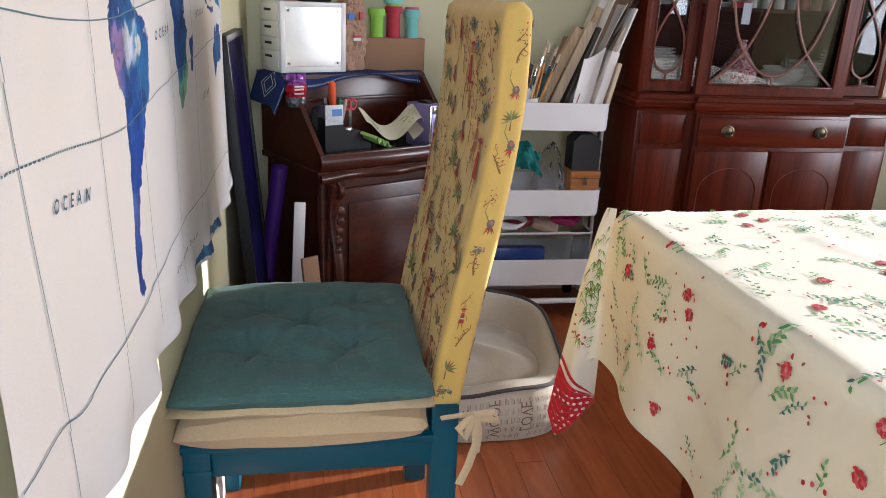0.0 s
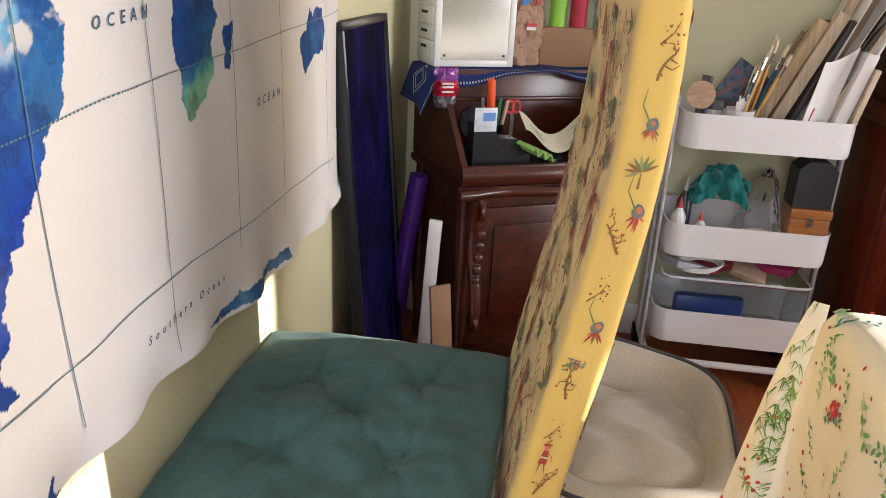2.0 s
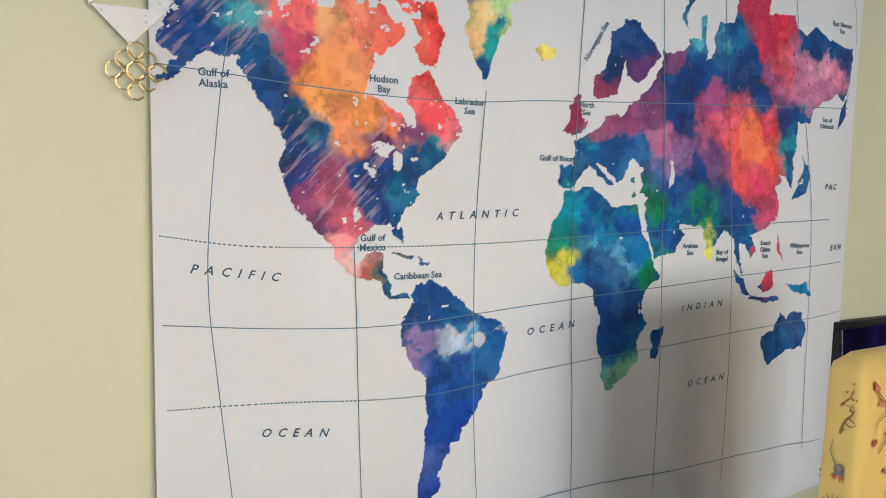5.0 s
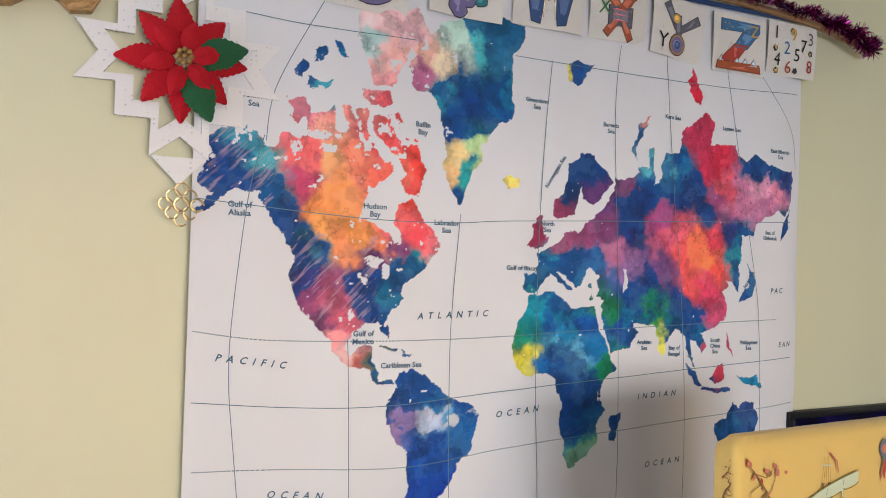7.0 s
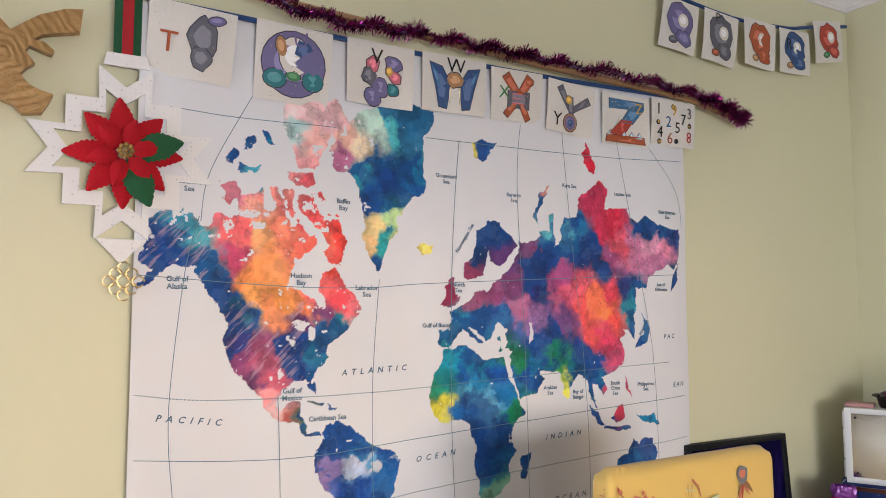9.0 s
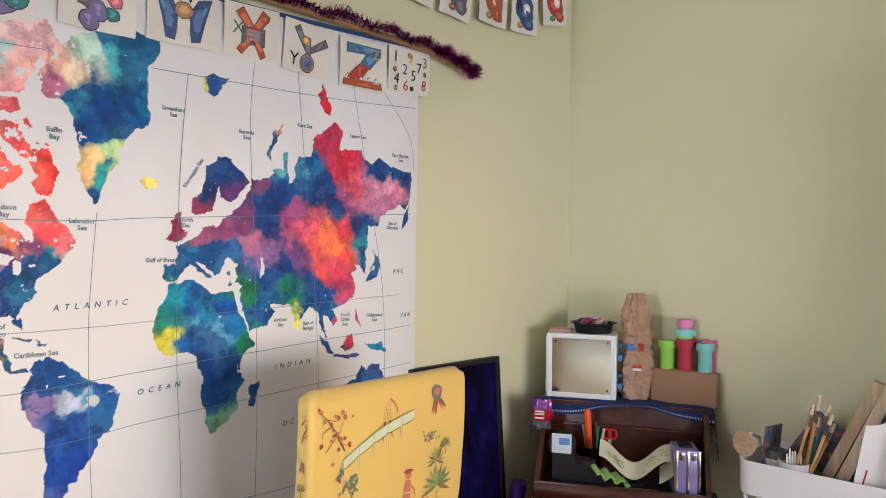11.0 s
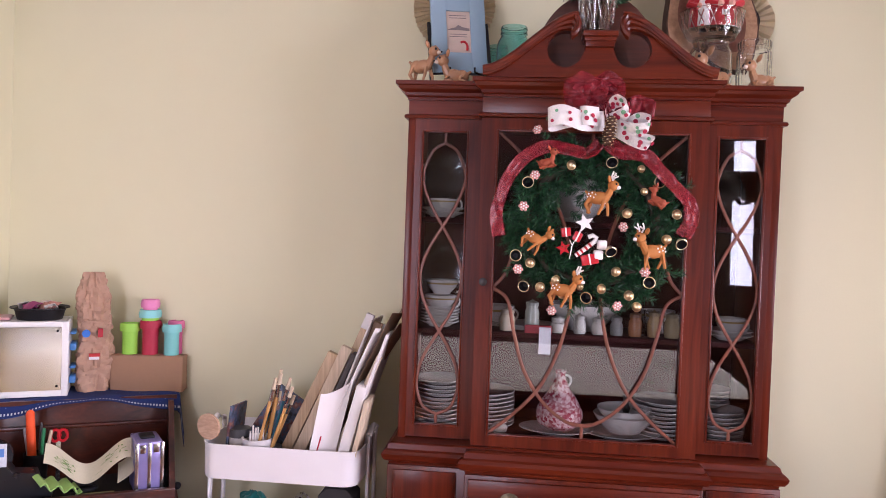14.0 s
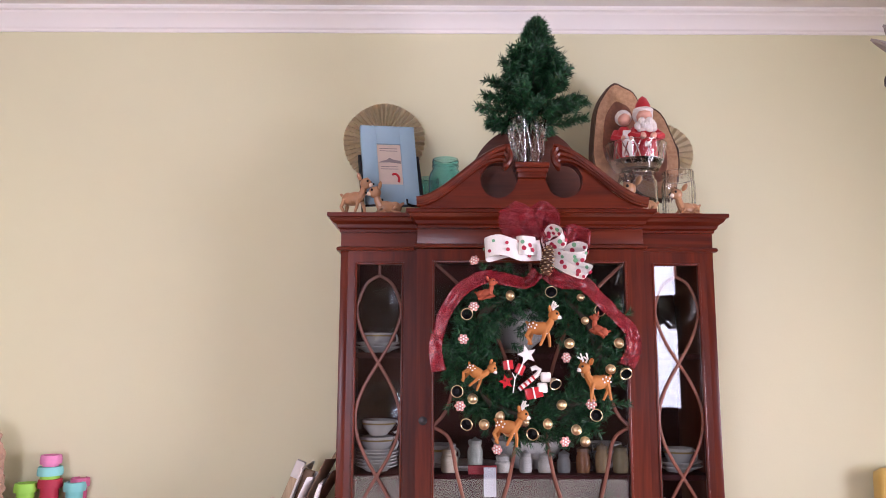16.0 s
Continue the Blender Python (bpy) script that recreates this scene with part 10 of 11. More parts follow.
def bow_loop(path, width, twist, seed):
    """A stiff loop of spotted ribbon."""
    far = max(path, key=lambda q: (q - path[0]).length)
    across = (far - path[0]).cross(Vector((0, 1, 0))).normalized()
    band = ribbon("bow_loop", path, width, M["bow_white"], "white ribbon with red and green dots", 0.001, seed, twist, True, across)
    r = random.Random(int(seed * 10))
    n = len(path)
    for s, v in [(i / 9 + r.uniform(-0.02, 0.02), (0.25, 0.7, 0.5)[i % 3]) for i in range(1, 9)] + [(i / 7 + 0.05, (0.8, 0.3)[i % 2]) for i in range(1, 7)]:
        p = spline(path, s)
        d = (spline(path, s + 0.02) - spline(path, s - 0.02)).normalized()
        side = across * math.cos(twist) + Vector((0, -1, 0)) * math.sin(twist)
        nor = d.cross(side).normalized()
        if nor.y > 0:
            nor = -nor
        p = p + side * (v - 0.5) * width * 0.8 + nor * 0.0032
        rad = r.uniform(0.0038, 0.0062)
        bm = lathe(B(), [(rad, -0.0006), (rad, 0.0006)], seg=14)
        bmesh.ops.transform(bm, matrix=Matrix.Translation(p) @ nor.to_track_quat("Z", "Y").to_matrix().to_4x4(), verts=bm.verts)
        part("dot", bm, M["red_dot"] if r.random() < 0.68 else M["green_dot"], band)


M["green_dot"] = plain("green_dot_print", (0.14, 0.36, 0.20), 0.5)
M["red_dot"] = plain("red_dot_print", (0.36, 0.01, 0.04), 0.5)
bow_loop(way((455, 130), (400, 122), (330, 128), (262, 150, -0.215), (250, 140, -0.235), (300, 130, -0.245), (370, 150, -0.24), (450, 140, -0.2)), 0.050, 0.12, 1.2)
bow_loop(way((455, 125), (420, 110), (385, 118), (362, 130, -0.23), (385, 132, -0.245), (430, 130, -0.22)), 0.048, 0.2, 2.3)
bow_loop(way((460, 125), (478, 80, -0.2), (500, 72, -0.22), (528, 95, -0.235), (515, 120, -0.23), (475, 135, -0.2)), 0.034, 0.55, 3.4)
bow_loop(way((470, 140), (520, 150, -0.2), (565, 133, -0.22), (605, 146, -0.235), (590, 172, -0.24), (545, 172, -0.23), (480, 150, -0.2)), 0.030, 0.5, 4.1)
bow_loop(way((470, 150), (520, 190, -0.205), (570, 200, -0.225), (612, 215, -0.235), (600, 232, -0.24), (552, 215, -0.23), (480, 165, -0.2)), 0.028, 0.5, 5.6)

# pine cone
top, low = on_wreath(474, 130, -0.235), on_wreath(460, 232, -0.235)
cone = part("pine_cone", cyl(B(), top, low, 0.006, 0.004, 8), M["cone"], wreath, "brown pine cone with pale tips")
scales = B()
axis = (top - low).normalized()
e1 = axis.orthogonal().normalized()
e2 = axis.cross(e1)
for k in range(64):
    s = k / 64
    a = k * 2.39996
    rad = 0.0055 + 0.0105 * math.sin(math.pi * (0.12 + 0.82 * s)) ** 0.7
    o = e1 * math.cos(a) + e2 * math.sin(a)
    p = low + axis * (top - low).length * s
    k0 = len(scales.faces)
    ball(scales, p + o * rad * 0.65, 0.0055, 6, (1, 1, 0.35), (o * 0.8 - axis * 0.25).to_track_quat("X", "Z").to_matrix().to_4x4())
    k0 = len(scales.faces)
    ball(scales, p + o * rad - axis * 0.001, 0.0022, 6, (0.6, 1.4, 0.6), o.to_track_quat("X", "Z").to_matrix().to_4x4())
    tint(scales, k0, 1)
ob = part("cone_scale", scales, [M["cone"], M["cone_tip"]], cone, kind="stuff")

# ---- things on top of the cabinet ----
TOPZ = 1.829
M["fan_paper"] = plain("gold_pleated_paper", (0.66, 0.55, 0.36), 0.5, vary=0.12, scale=40)
M["blue_frame"] = plain("light_blue_frame_paint", (0.28, 0.42, 0.52), 0.5, vary=0.06)
M["aqua_glass"] = glass("aqua_jar_glass", (0.42, 0.80, 0.80))
M["card_print"] = plain("beige_printed_card", (0.62, 0.50, 0.42), 0.7, vary=0.1, scale=30)
M["slice_wood"] = wood("wood_slice_face", (0.36, 0.19, 0.10), (0.52, 0.31, 0.17), 1, 0.5, 0.1, 0.6)
M["slice_heart"] = wood("wood_slice_heart", (0.15, 0.055, 0.03), (0.26, 0.10, 0.055), 1, 0.5, 0.1, 0.6)
M["bark"] = plain("dark_tree_bark", (0.07, 0.035, 0.02), 0.85, vary=0.4, scale=25, bump=0.8, bump_scale=60)
M["ceramic_tan"] = plain("tan_glazed_ceramic", (0.46, 0.24, 0.12), 0.3, vary=0.3, scale=35)
M["ceramic_white"] = plain("white_glazed_ceramic", (0.75, 0.62, 0.50), 0.3, vary=0.08)
M["doll_skin"] = plain("peach_doll_plastic", (0.70, 0.36, 0.27), 0.55)
M["doll_hair"] = fabric("white_doll_wool", (0.78, 0.70, 0.66), 0.95, 0.1, 300)
M["doll_felt"] = fabric("red_doll_felt", (0.52, 0.015, 0.02), 0.9, 0.12, 500)
M["mirror_white"] = plain("white_clock_face", (0.80, 0.79, 0.80), 0.35, vary=0.03)


def fan(c, r, heart, pleats, lean, face=False):
    t = thing("paper_fan", (c[0], c[1], c[2] - r), "round pleated gold paper fan behind the ornaments", "paper fan", "pleated fans")
    bm = B()
    n = pleats * 2
    rim, mid, core = [], [], []
    for k in range(n):
        a = 2 * math.pi * k / n
        d = 0.005 * (1 if k % 2 else -1)
        rr = r * (1 + 0.025 * (k % 2)) * (1 + 0.012 * math.sin(a * 5))
        rim.append(bm.verts.new((rr * math.cos(a), d, rr * math.sin(a))))
        mid.append(bm.verts.new((0.5 * r * math.cos(a), d * 0.6, 0.5 * r * math.sin(a))))
        core.append(bm.verts.new((heart * math.cos(a), d * 0.2, heart * math.sin(a))))
    for k in range(n):
        j = (k + 1) % n
        bm.faces.new((rim[k], rim[j], mid[j], mid[k]))
        bm.faces.new((mid[k], mid[j], core[j], core[k]))
    bmesh.ops.solidify(bm, geom=bm.faces[:], thickness=0.0008)
    m = Matrix.Translation(c) @ Matrix.Rotation(radians(lean), 4, "X")
    bmesh.ops.transform(bm, matrix=m, verts=bm.verts)
    part("pleated_disc", bm, M["fan_paper"], t, smooth=0)
    bm = lathe(B(), [(heart * 1.05, -0.004), (heart * 1.05, 0.003), (heart * 0.95, 0.006), (0.0, 0.006)] if not face else [(heart * 1.1, -0.004), (heart * 1.1, 0.006), (heart * 0.98, 0.008), (0.0, 0.007)], seg=32)
    bmesh.ops.transform(bm, matrix=m @ Matrix.Rotation(radians(90), 4, "X"), verts=bm.verts)
    part("hub", bm, M["mirror_white"] if face else M["fan_paper"], t, "white round centre" if face else "")
    if face:
        ringm = tube(B(), [(heart * 1.05 * math.cos(a), -0.008, heart * 1.05 * math.sin(a)) for a in (2 * math.pi * k / 40 for k in range(40))], 0.004, 6, closed=True)
        bmesh.ops.transform(ringm, matrix=m, verts=ringm.verts)
        part("hub_rim", ringm, M["black"], t)
    return t


fan((1.702, 0.215, 2.105), 0.122, 0.012, 46, -4)
fan((2.548, 0.225, 2.075), 0.095, 0.045, 26, -4, True)

# picture on a small easel
frame_at = Matrix.Translation((1.742, 0.045, 1.872)) @ Matrix.Rotation(radians(16), 4, "Z") @ Matrix.Rotation(radians(-3), 4, "Y") @ Matrix.Rotation(radians(-9), 4, "X")
picture = thing("picture_frame", (1.742, 0.045, 1.872), "light blue picture frame with a beige print on an easel", "picture frame")
ORIGIN[picture] = Vector((1.742, 0.045, 1.872))


def framed(bm):
    bmesh.ops.transform(bm, matrix=frame_at, verts=bm.verts)
    return bm


FW, FH, FB = 0.0775, 0.238, 0.043
for nm, lims in (("frame_stile", (-FW, -FW + FB, 0, FH)), ("frame_stile", (FW - FB, FW, 0, FH)), ("frame_rail", (-FW + FB, FW - FB, 0, 0.06)), ("frame_rail", (-FW + FB, FW - FB, FH - 0.055, FH))):
    part(nm, framed(box(B(), lims[0], lims[1], -0.009, 0.009, lims[2], lims[3], 0.0006)), M["blue_frame"], picture)
part("print", framed(box(B(), -FW + FB, FW - FB, -0.002, 0.004, 0.06, FH - 0.055)), M["card_print"], picture, "beige printed card")
b = B()
M["grey_ink"] = plain("grey_print_ink", (0.24, 0.20, 0.20), 0.7)
prism(b, [(-0.032, 0.128), (-0.02, 0.133), (-0.008, 0.136), (0.0, 0.143), (0.012, 0.137), (0.032, 0.134), (0.032, 0.126), (0.0, 0.129)], -0.0032, -0.0022)
for z in (0.115, 0.108, 0.17, 0.163):
    box(b, -0.026, 0.024, -0.0032, -0.0022, z, z + 0.0015)
part("ink", framed(b), M["grey_ink"], picture)
b = framed(tube(B(), [(0.012 + 0.012 * math.cos(a), -0.004, 0.078 + 0.016 * math.sin(a)) for a in (2.2 - 0.35 * k for k in range(9))], 0.0035, 6))
part("clip", b, M["red_gloss"], picture, "small red and white clip")
easel = thing("easel", (1.742, 0.075, TOPZ), "small black metal display easel holding a picture", "easel")
b = B()
for s in (-1, 1):
    part("upright", tube(B(), [frame_at @ Vector(p) for p in ((s * 0.085, -0.012, -0.04), (s * 0.085, -0.008, 0.01), (s * 0.083, 0.004, 0.15))], 0.005, 8), M["black"], easel)
    part("hook", tube(B(), [frame_at @ Vector(p) for p in ((s * 0.085, -0.006, -0.004), (s * 0.05, -0.014, -0.004), (s * 0.035, -0.03, -0.004), (s * 0.035, -0.032, 0.008))], 0.003, 6), M["black"], easel)
part("back_leg", tube(B(), [frame_at @ Vector((0, 0.012, 0.14)), Vector((1.735, 0.14, TOPZ))], 0.004, 8), M["black"], easel)
part("crossbar", tube(B(), [frame_at @ Vector((-0.085, 0.012, 0.14)), frame_at @ Vector((0.085, 0.012, 0.14))], 0.0035, 8), M["black"], easel)

# deer figurines
for nm, at, turn, s, lying, antler, lab in (
    ("deer_figurine", (1.642, -0.015, TOPZ), -20, 0.98, False, False, "tan and white ceramic fawn standing on the cabinet"),
    ("deer_figurine", (1.735, -0.03, TOPZ), 195, 1.02, True, False, "tan and white ceramic fawn lying on the cabinet"),
    ("deer_figurine", (2.415, -0.03, TOPZ), 200, 1.2, True, True, "tan ceramic deer with dark antlers lying on the cabinet"),
    ("deer_figurine", (2.535, -0.03, TOPZ), 200, 0.98, True, False, "tan and white ceramic fawn lying beside a jar"),
):
    m = Matrix.Translation(at) @ Matrix.Rotation(radians(turn), 4, "Z") @ Matrix.Diagonal((s, s, s, 1))
    solo(nm, deer(m, lying=lying, antlers=antler, spots=False), [M["ceramic_tan"], M["ceramic_white"] if not antler else M["bark"], M["black"]], lab, "figurine", "deer figurines", at=at)


# glass jars, bowl and vase
def vessel(name, at, profile, material, label, wall=0.003, seg=32, wave=0.0, waves=8, base=0.006):
    inner = [(max(0.001, r - wall), max(z, profile[0][1] + base)) for r, z in reversed(profile)]
    bm = lathe(B(), [(0.0, profile[0][1])] + profile + inner + [(0.0, inner[-1][1])], at, seg, wave, waves)
    t = thing(name, at, label, name.replace("_", " "))
    part("body", bm, material, t)
    return t


JAR = [(0.036, 0.0), (0.041, 0.004), (0.042, 0.02), (0.042, 0.105), (0.039, 0.12), (0.0325, 0.13), (0.0315, 0.136), (0.034, 0.139), (0.0335, 0.143), (0.0315, 0.146), (0.034, 0.15), (0.0325, 0.156), (0.0315, 0.158)]
vessel("mason_jar", (1.888, 0.04, TOPZ), [(r * 1.12, z * 1.1) for r, z in JAR], M["aqua_glass"], "aqua blue glass canning jar on the cabinet")
vessel("mason_jar", (1.838, 0.15, TOPZ), [(r * 0.9, z * 0.93) for r, z in JAR], M["aqua_glass"], "aqua blue glass canning jar behind another")

VX, VY, VZ = 2.098, -0.115, 1.945
vase = vessel("glass_vase", (VX, VY, VZ), [(0.034, 0.0), (0.035, 0.005), (0.039, 0.035), (0.045, 0.08), (0.051, 0.112), (0.052, 0.117)], M["glass"], "clear cut-glass vase holding a small fir tree", 0.006, 24, 0.02, 12)
for k in range(12):
    a = 2 * math.pi * k / 12
    for s in (-1, 1):
        p = [(VX + (0.0405 + 0.0095 * q) * math.cos(a + s * 0.42 * (q - 0.5)), VY + (0.0405 + 0.0095 * q) * math.sin(a + s * 0.42 * (q - 0.5)), VZ + 0.025 + 0.078 * q) for q in (0, 0.5, 1)]
        part("cut_ridge", tube(B(), p, 0.0016, 5), M["glass"], vase)

tree = thing("christmas_tree", (VX, VY, VZ + 0.008), "small dark green artificial fir tree in a glass vase", "christmas tree")
tip = Vector((2.132, VY + 0.01, 2.352))
foot = Vector((VX, VY, VZ + 0.008))
rng = random.Random(80)
fir = Needles(81)
part("trunk", tube(B(), [foot, foot.lerp(tip, 0.5) + Vector((0.004, 0, 0)), tip - Vector((0, 0, 0.02))], 0.005, 8, taper=lambda s: 1.2 - 0.9 * s), M["wire"], tree)
twig = B()
for k in range(120):
    s = 0.24 + 0.72 * (k / 119) ** 0.9
    p = foot.lerp(tip, s)
    a = k * 2.39996 + rng.uniform(-0.3, 0.3)
    q = (s - 0.24) / 0.76
    length = (0.150 * (1 - q) ** 1.25 + 0.014) * rng.uniform(0.62, 1.12)
    up = -0.1 + 0.8 * q + rng.uniform(-0.2, 0.3)
    d = Vector((math.cos(a), math.sin(a) * 0.85, up)).normalized()
    e = p + d * length + Vector((0, 0, 0.012 * (1 - q)))
    mid = p.lerp(e, 0.5) - Vector((0, 0, 0.006))
    tube(twig, [p, mid, e], 0.0016, 4)
    fir.sprig(p, mid, int(700 * length), 0.022, 0.0022, 1.0)
    fir.sprig(mid, e, int(1500 * length) + 16, 0.021, 0.0022, 1.0)
    for j in (0.35, 0.5, 0.65, 0.8):
        if length > 0.06:
            f = p.lerp(e, j)
            g = f + (d + Vector((rng.uniform(-1, 1), rng.uniform(-1, 1), rng.uniform(-0.2, 0.6)))).normalized() * 0.036
            fir.sprig(f, g, 44, 0.019, 0.0020, 1.0)
fir.sprig(foot.lerp(tip, 0.88), tip, 60, 0.016, 0.0016, 0.8)
fir.build("needles", M["needles"], tree, "dark green plastic fir needles")
part("branch_wire", twig, M["wire"], tree, kind="stuff")


# wood slices
def slice_of_wood(c, w, h, tilt, seed, lab):
    t = thing("wood_slice", (c[0], c[1], c[2] - h), lab, "wood slice", "wood slices")

    def outline(k):
        pts = []
        for i in range(36):
            a = 2 * math.pi * i / 36
            r = 1 + 0.09 * math.sin(2 * a + seed) + 0.06 * math.sin(3 * a + 2 * seed) + 0.02 * math.sin(7 * a + seed)
            pts.append((w * k * r * math.cos(a), h * k * r * math.sin(a)))
        return pts
    m = Matrix.Translation(c) @ Matrix.Rotation(radians(tilt[2]), 4, "Z") @ Matrix.Rotation(radians(tilt[0]), 4, "X") @ Matrix.Rotation(radians(tilt[1]), 4, "Y")
    for nm, k, lo, hi, mat, txt in (("bark", 1.0, -0.011, 0.011, M["bark"], "dark bark edge"), ("face", 0.955, -0.0135, 0.010, M["slice_wood"], ""), ("heartwood", 0.62, -0.0145, 0.009, M["slice_heart"], "darker heartwood")):
        bm = prism(B(), outline(k), lo, hi)
        bmesh.ops.transform(bm, matrix=m, verts=bm.verts)
        part(nm, bm, mat, t, txt)


slice_of_wood((2.385, 0.12, 2.10), 0.08, 0.178, (-8, 12, 20), 0.6, "tall oval wood slice with bark edge leaning on the wall")
slice_of_wood((2.485, 0.165, 2.055), 0.085, 0.165, (-8, -4, -10), 2.1, "oval wood slice with bark edge leaning behind dolls")

# glass jar, cut-glass bowl, ribbed jar
vessel("glass_jar", (2.425, 0.06, TOPZ), [(0.05, 0.0), (0.056, 0.005), (0.057, 0.03), (0.057, 0.11), (0.05, 0.125), (0.047, 0.133), (0.05, 0.14)], M["glass"], "clear glass jar under a cut-glass bowl")
BZ = TOPZ + 0.143
bowl = vessel("glass_bowl", (2.425, 0.06, BZ), [(0.05, 0.0), (0.062, 0.004), (0.074, 0.03), (0.082, 0.065), (0.086, 0.078)], M["glass"], "clear diamond-cut glass bowl holding two dolls", 0.004, 40, base=0.028)
for k in range(16):
    a = 2 * math.pi * k / 16
    for s in (-1, 1):
        p = [(2.425 + r * math.cos(a + s * 0.2 * q), 0.06 + r * math.sin(a + s * 0.2 * q), BZ + z) for q, r, z in ((0, 0.064, 0.012), (0.5, 0.074, 0.032), (1, 0.079, 0.052), (1.5, 0.083, 0.07))]
        part("cut_ridge", tube(B(), p, 0.0018, 5), M["glass"], bowl)
vessel("ribbed_jar", (2.538, 0.05, TOPZ), [(0.04, 0.0), (0.044, 0.004), (0.045, 0.1), (0.043, 0.114), (0.039, 0.119), (0.043, 0.123), (0.043, 0.14), (0.04, 0.144)], M["glass"], "clear ribbed glass jar with a collar", 0.003, 96, 0.018, 24)


def doll(at, h, hat):
    """A plain holiday doll: body, arms, head, hair and cap in one mesh."""
    bm = B()
    x, y, z = at
    r = h * (0.2 if hat else 0.17)
    lathe(bm, [(r * 1.1, 0), (r * 1.15, h * 0.05), (r, h * 0.3), (r * 0.75, h * 0.5), (r * 0.4, h * 0.6)], at, 18)
    for s in (-1, 1):
        tube(bm, [(x + s * r * 0.75, y, z + h * 0.52), (x + s * r * 1.15, y - r * 0.5, z + h * 0.4), (x + s * r * 0.45, y - r * 1.05, z + h * 0.36)], r * 0.32, 8)
    if hat:
        lathe(bm, [(r * 0.66, h * 0.83), (r * 0.55, h * 0.93), (r * 0.3, h * 1.03), (0.0, h * 1.08)], (x, y + 0.004, z), 14)
    k = len(bm.faces)
    ball(bm, (x, y - r * 0.1, z + h * 0.73), r * 0.62, 14)
    for s in (-1, 1):
        ball(bm, (x + s * r * 0.4, y - r * 1.15, z + h * 0.37), r * 0.26, 8)
    tint(bm, k, 1)
    k = len(bm.faces)
    ball(bm, (x, y + r * 0.18, z + h * 0.77), r * 0.78, 14, (1.02, 0.9, 1.0))
    lathe(bm, [(r * 1.22, 0), (r * 1.26, h * 0.03), (r * 1.22, h * 0.06)], at, 18)
    if hat:
        for i in range(26):
            a = i * 2.4
            ball(bm, (x + r * 0.62 * math.cos(a) * (0.4 + 0.6 * (i % 3) / 2), y - r * (0.55 + 0.1 * (i % 4)), z + h * (0.62 - 0.012 * (i % 11))), r * 0.3, 8)
        lathe(bm, [(r * 0.72, h * 0.8), (r * 0.8, h * 0.83), (r * 0.72, h * 0.86)], (x, y + 0.003, z), 14)
        box(bm, x - r * 0.25, x + r * 0.25, y - r * 1.08, y - r * 0.9, z + h * 0.21, z + h * 0.28, 0.001)
    else:
        prism(bm, [(x - r * 0.5, z + h * 0.08), (x + r * 0.5, z + h * 0.08), (x + r * 0.35, z + h * 0.5), (x - r * 0.35, z + h * 0.5)], y - r * 1.1, y - r * 0.9)
    tint(bm, k, 2)
    return bm


at = (2.398, 0.075, BZ + 0.029)
solo("holiday_doll", doll(at, 0.178, False), [M["doll_felt"], M["doll_skin"], M["doll_hair"]], "small doll with white hair and a red dress", "doll", "holiday dolls", at=at)
at = (2.452, 0.065, BZ + 0.029)
solo("holiday_doll", doll(at, 0.185, True), [M["doll_felt"], M["doll_skin"], M["doll_hair"]], "small doll with a red cap and white wool beard", "doll", "holiday dolls", at=at)


# ---- chandelier beside the table ----
M["pewter"] = plain("grey_carved_pewter", (0.24, 0.21, 0.20), 0.55, metal=0.3, vary=0.3, scale=30, bump=0.5, bump_scale=90)
M["olive"] = plain("olive_bronze_leaf", (0.085, 0.082, 0.055), 0.5, metal=0.2, vary=0.3, scale=22, bump=0.4, bump_scale=60)
HX, HY = 2.636, -1.45
lamp = thing("chandelier", (HX, HY, 1.55), "olive bronze chandelier with bowl shades and carved grey leaves", "chandelier")
part("canopy", lathe(B(), [(0.065, 2.539), (0.062, 2.525), (0.03, 2.505), (0.01, 2.49), (0.0, 2.488)], (HX, HY, 0), 24), M["olive"], lamp)
part("hanging_rod", cyl(B(), (HX, HY, 2.49), (HX, HY, 2.1), 0.006, seg=10), M["olive"], lamp)
part("column", lathe(B(), [(0.0, 1.72), (0.014, 1.73), (0.02, 1.75), (0.045, 1.79), (0.05, 1.85), (0.02, 1.89), (0.018, 1.95), (0.032, 2.0), (0.03, 2.04), (0.012, 2.08), (0.0, 2.1)], (HX, HY, 0), 20), M["olive"], lamp)


def leaf_blade(base, tip, width, lift):
    """A pointed leaf with a raised middle from base to tip."""
    base, tip = Vector(base), Vector(tip)
    d = tip - base
    side = d.cross(Vector((0, 0, 1))).normalized()
    up = side.cross(d).normalized()

    def f(u, v):
        w = width * math.sin(math.pi * min(1.0, 0.08 + 0.92 * u)) ** 0.8
        return base + d * u + side * w * (v - 0.5) + up * (lift * math.sin(math.pi * u) - 0.25 * w * abs(v - 0.5) * 2)
    return sheet(B(), f, 12, 6, 0.002)


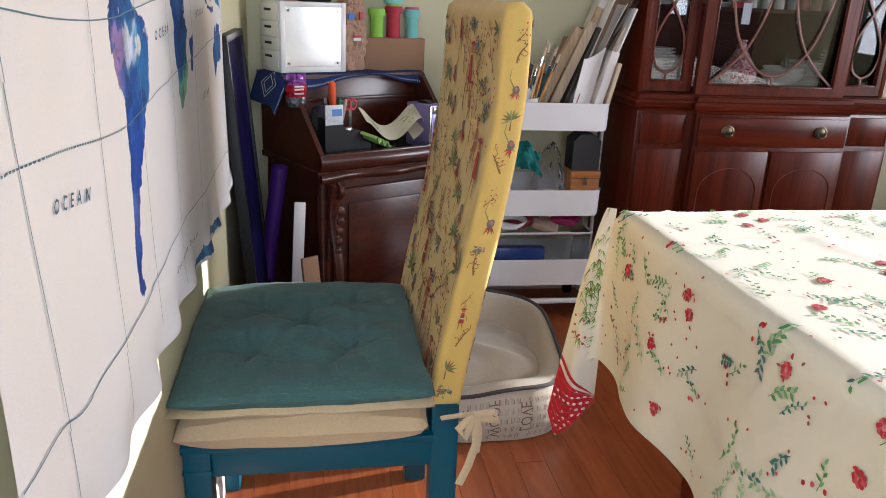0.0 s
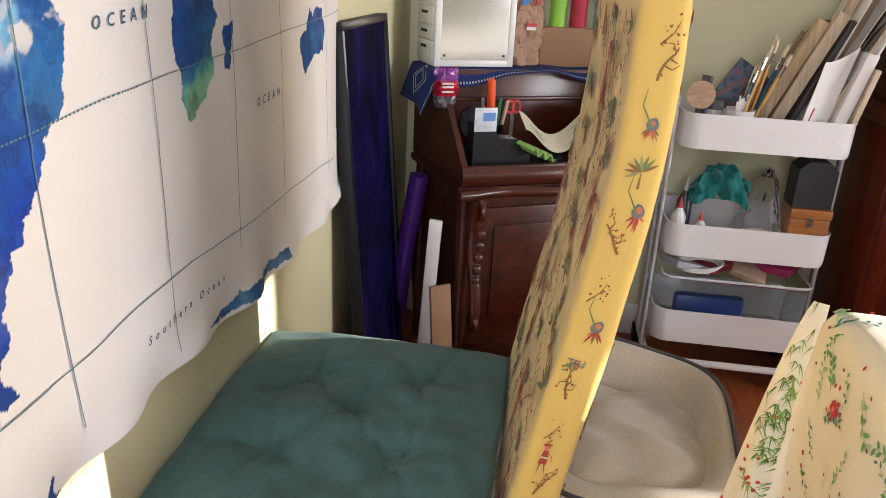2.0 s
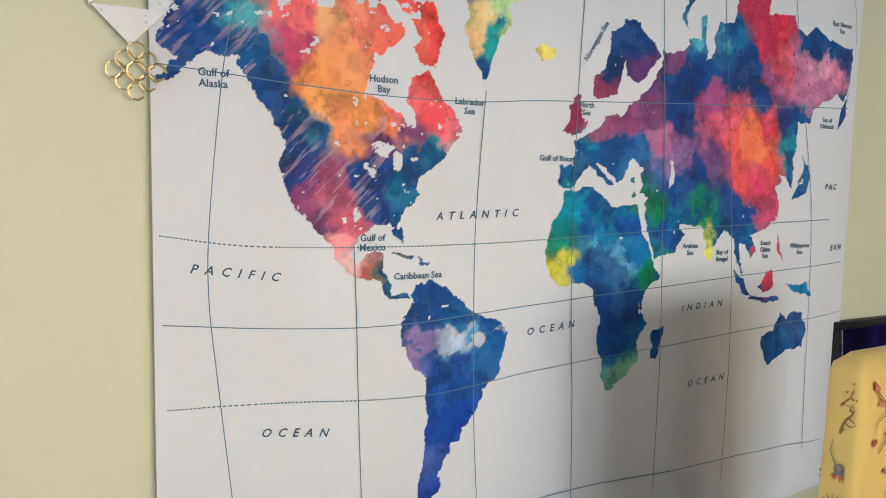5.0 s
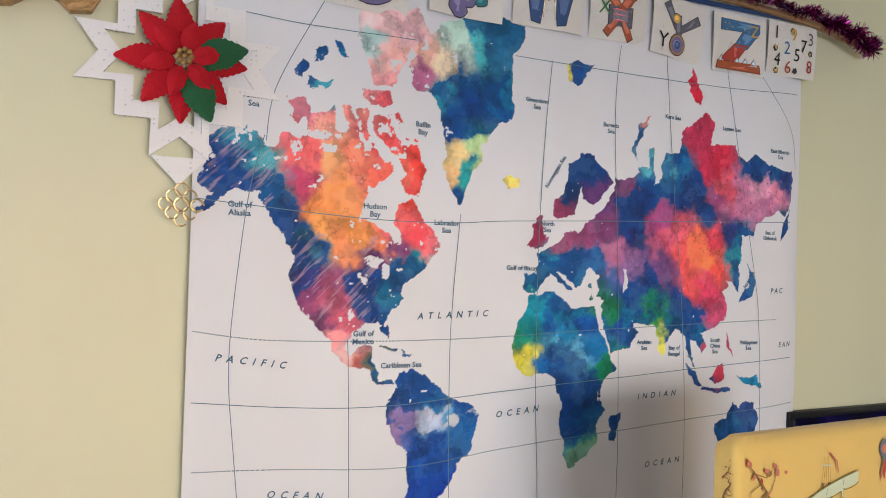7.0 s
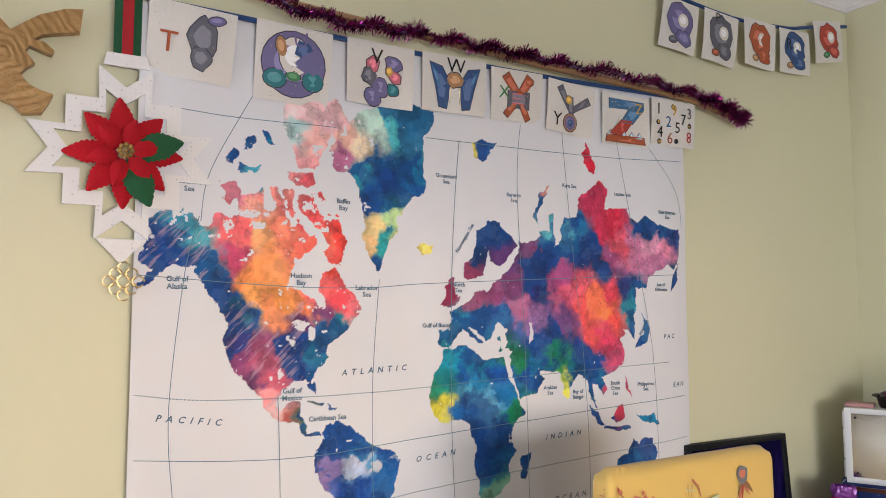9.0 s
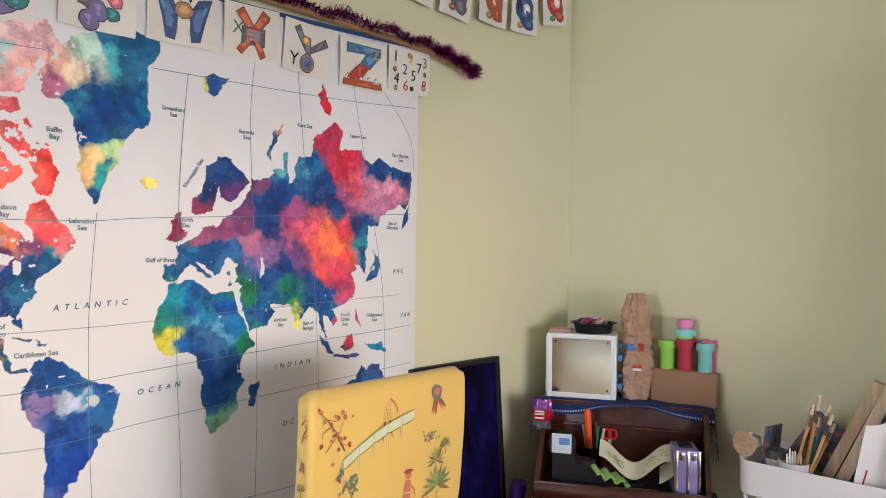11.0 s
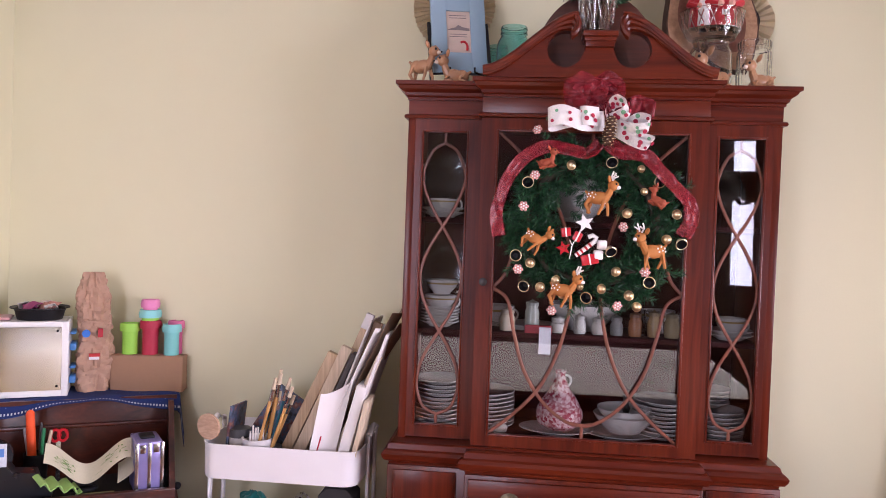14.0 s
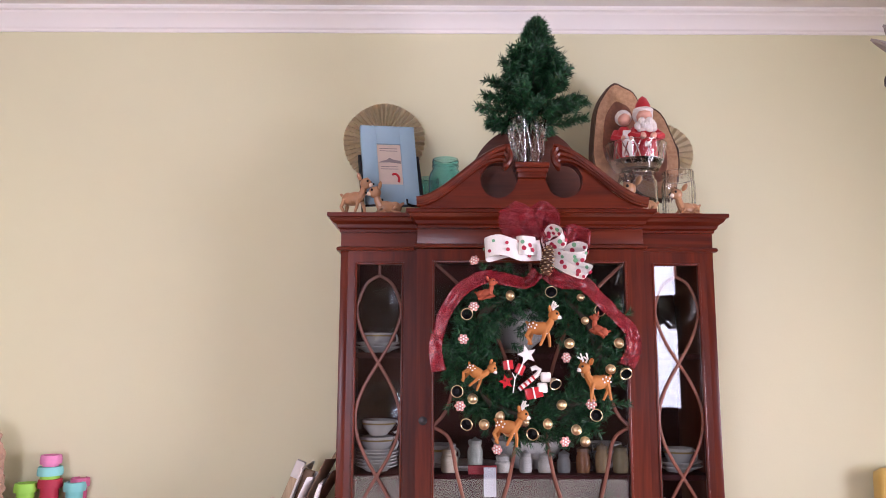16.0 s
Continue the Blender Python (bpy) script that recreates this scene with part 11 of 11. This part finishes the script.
for k in range(5):
    a = math.pi + k * 2 * math.pi / 5
    ca, sa = math.cos(a), math.sin(a)

    def at(r, q, z):
        return (HX + r * ca - q * sa, HY + r * sa + q * ca, z)
    arm = part("arm", tube(B(), [at(0.03, 0, 1.80), at(0.12, 0, 1.76), at(0.20, 0, 1.62), at(0.27, 0, 1.545), at(0.31, 0, 1.55)], 0.008, 8), M["olive"], lamp)
    part("bowl_shade", lathe(B(), [(0.0, 1.552), (0.03, 1.557), (0.06, 1.585), (0.082, 1.639), (0.092, 1.668), (0.098, 1.672), (0.100, 1.676), (0.094, 1.678), (0.086, 1.668), (0.076, 1.639), (0.054, 1.589), (0.0, 1.562)], at(0.31, 0, 0), 40), M["olive"], arm, "deep olive bowl shade")
    if k:
        continue
    part("leaf_stem", tube(B(), [at(0.31, 0.0, 1.553), at(0.40, 0.05, 1.565), at(0.45, 0.08, 1.60)], 0.0022, 6), M["olive"], arm)
    part("leaf", leaf_blade(at(0.45, 0.08, 1.60), at(0.487, 0.099, 1.619), 0.009, 0.004), M["olive"], arm)
    b = B()
    for q in (-0.5, 0.0, 0.5):
        add(b, leaf_blade(at(0.398, 0.02 * q, 1.672), at(0.424 - 0.010 * abs(q), 0.05 * q, 1.702), 0.020, 0.006))
    part("carved_leaf", b, M["pewter"], arm, "grey carved acanthus leaf")

# second chair, against the wall beside the cabinet
copy_thing(chair, Matrix.Translation((3.35, -0.1, 0.0)) @ Matrix.Rotation(radians(90), 4, "Z"))

# ---- floor strips ----
FLOORING = []
for i in range(3):
    k = Nodes("floor_strip")
    info = k.t.nodes.new("ShaderNodeObjectInfo")
    shift = k.n("ShaderNodeVectorMath")
    comb = k.n("ShaderNodeCombineXYZ")
    mul = k.n("ShaderNodeMath")
    mul.operation = "MULTIPLY"
    mul.inputs[1].default_value = 37.0
    k.link(info.outputs["Random"], mul.inputs[0])
    k.link(mul.outputs[0], comb.inputs[1])
    k.link(k.coord, shift.inputs[0])
    k.link(comb.outputs[0], shift.inputs[1])
    k.coord = shift.outputs[0]
    g = k.noise((26, 2.2, 26), 5, 0.6, 1.6)
    f = k.noise((190, 6, 190), 4, 0.6)
    col = k.ramp(g, (0.3, (0.30, 0.070, 0.022)), (0.52, (0.42, 0.115, 0.038)), (0.72, (0.50, 0.16, 0.055)))
    col = k.mix(f, k.mix(1.0, col, (0.82, 0.78, 0.75), "MULTIPLY"), col)
    tone = k.ramp(info.outputs["Random"], (0.0, (0.78, 0.74, 0.72)), (1.0, (1.12, 1.08, 1.02)))
    k.colour(k.mix(1.0, col, tone, "MULTIPLY"))
    k.set(Roughness=0.28 + 0.03 * i, Coat_Weight=0.3, Coat_Roughness=0.15)
    k.bump(g, 0.06, 0.001)
    FLOORING.append(k.m)
SHARED = {}
rng = random.Random(9)
n = 0
x = WEST
while x < EAST - 0.01:
    w = min(0.083, EAST - x)
    y = SOUTH - rng.uniform(0.0, 0.7)
    while y < NORTH:
        L = rng.choice([0.75, 0.95, 1.2])
        y0, y1 = max(y, SOUTH), min(y + L, NORTH)
        if y1 - y0 > 0.02:
            whole = y0 == y and y1 == y + L
            key = (round(w, 3), L, n % 3) if whole else (n,)
            if key not in SHARED:
                b = box(B(), 0.0003, w - 0.0003, 0.0003, y1 - y0 - 0.0003, -0.012, 0.0, 0.0007, 1)
                me = bpy.data.meshes.new("floor_strip")
                b.to_mesh(me)
                b.free()
                me.materials.append(FLOORING[n % 3])
                SHARED[key] = me
            ob = new("floor_strip", SHARED[key])
            ob.location = (x, y0, 0.0)
            ob.parent = floor
            n += 1
        y += L
    x += 0.083
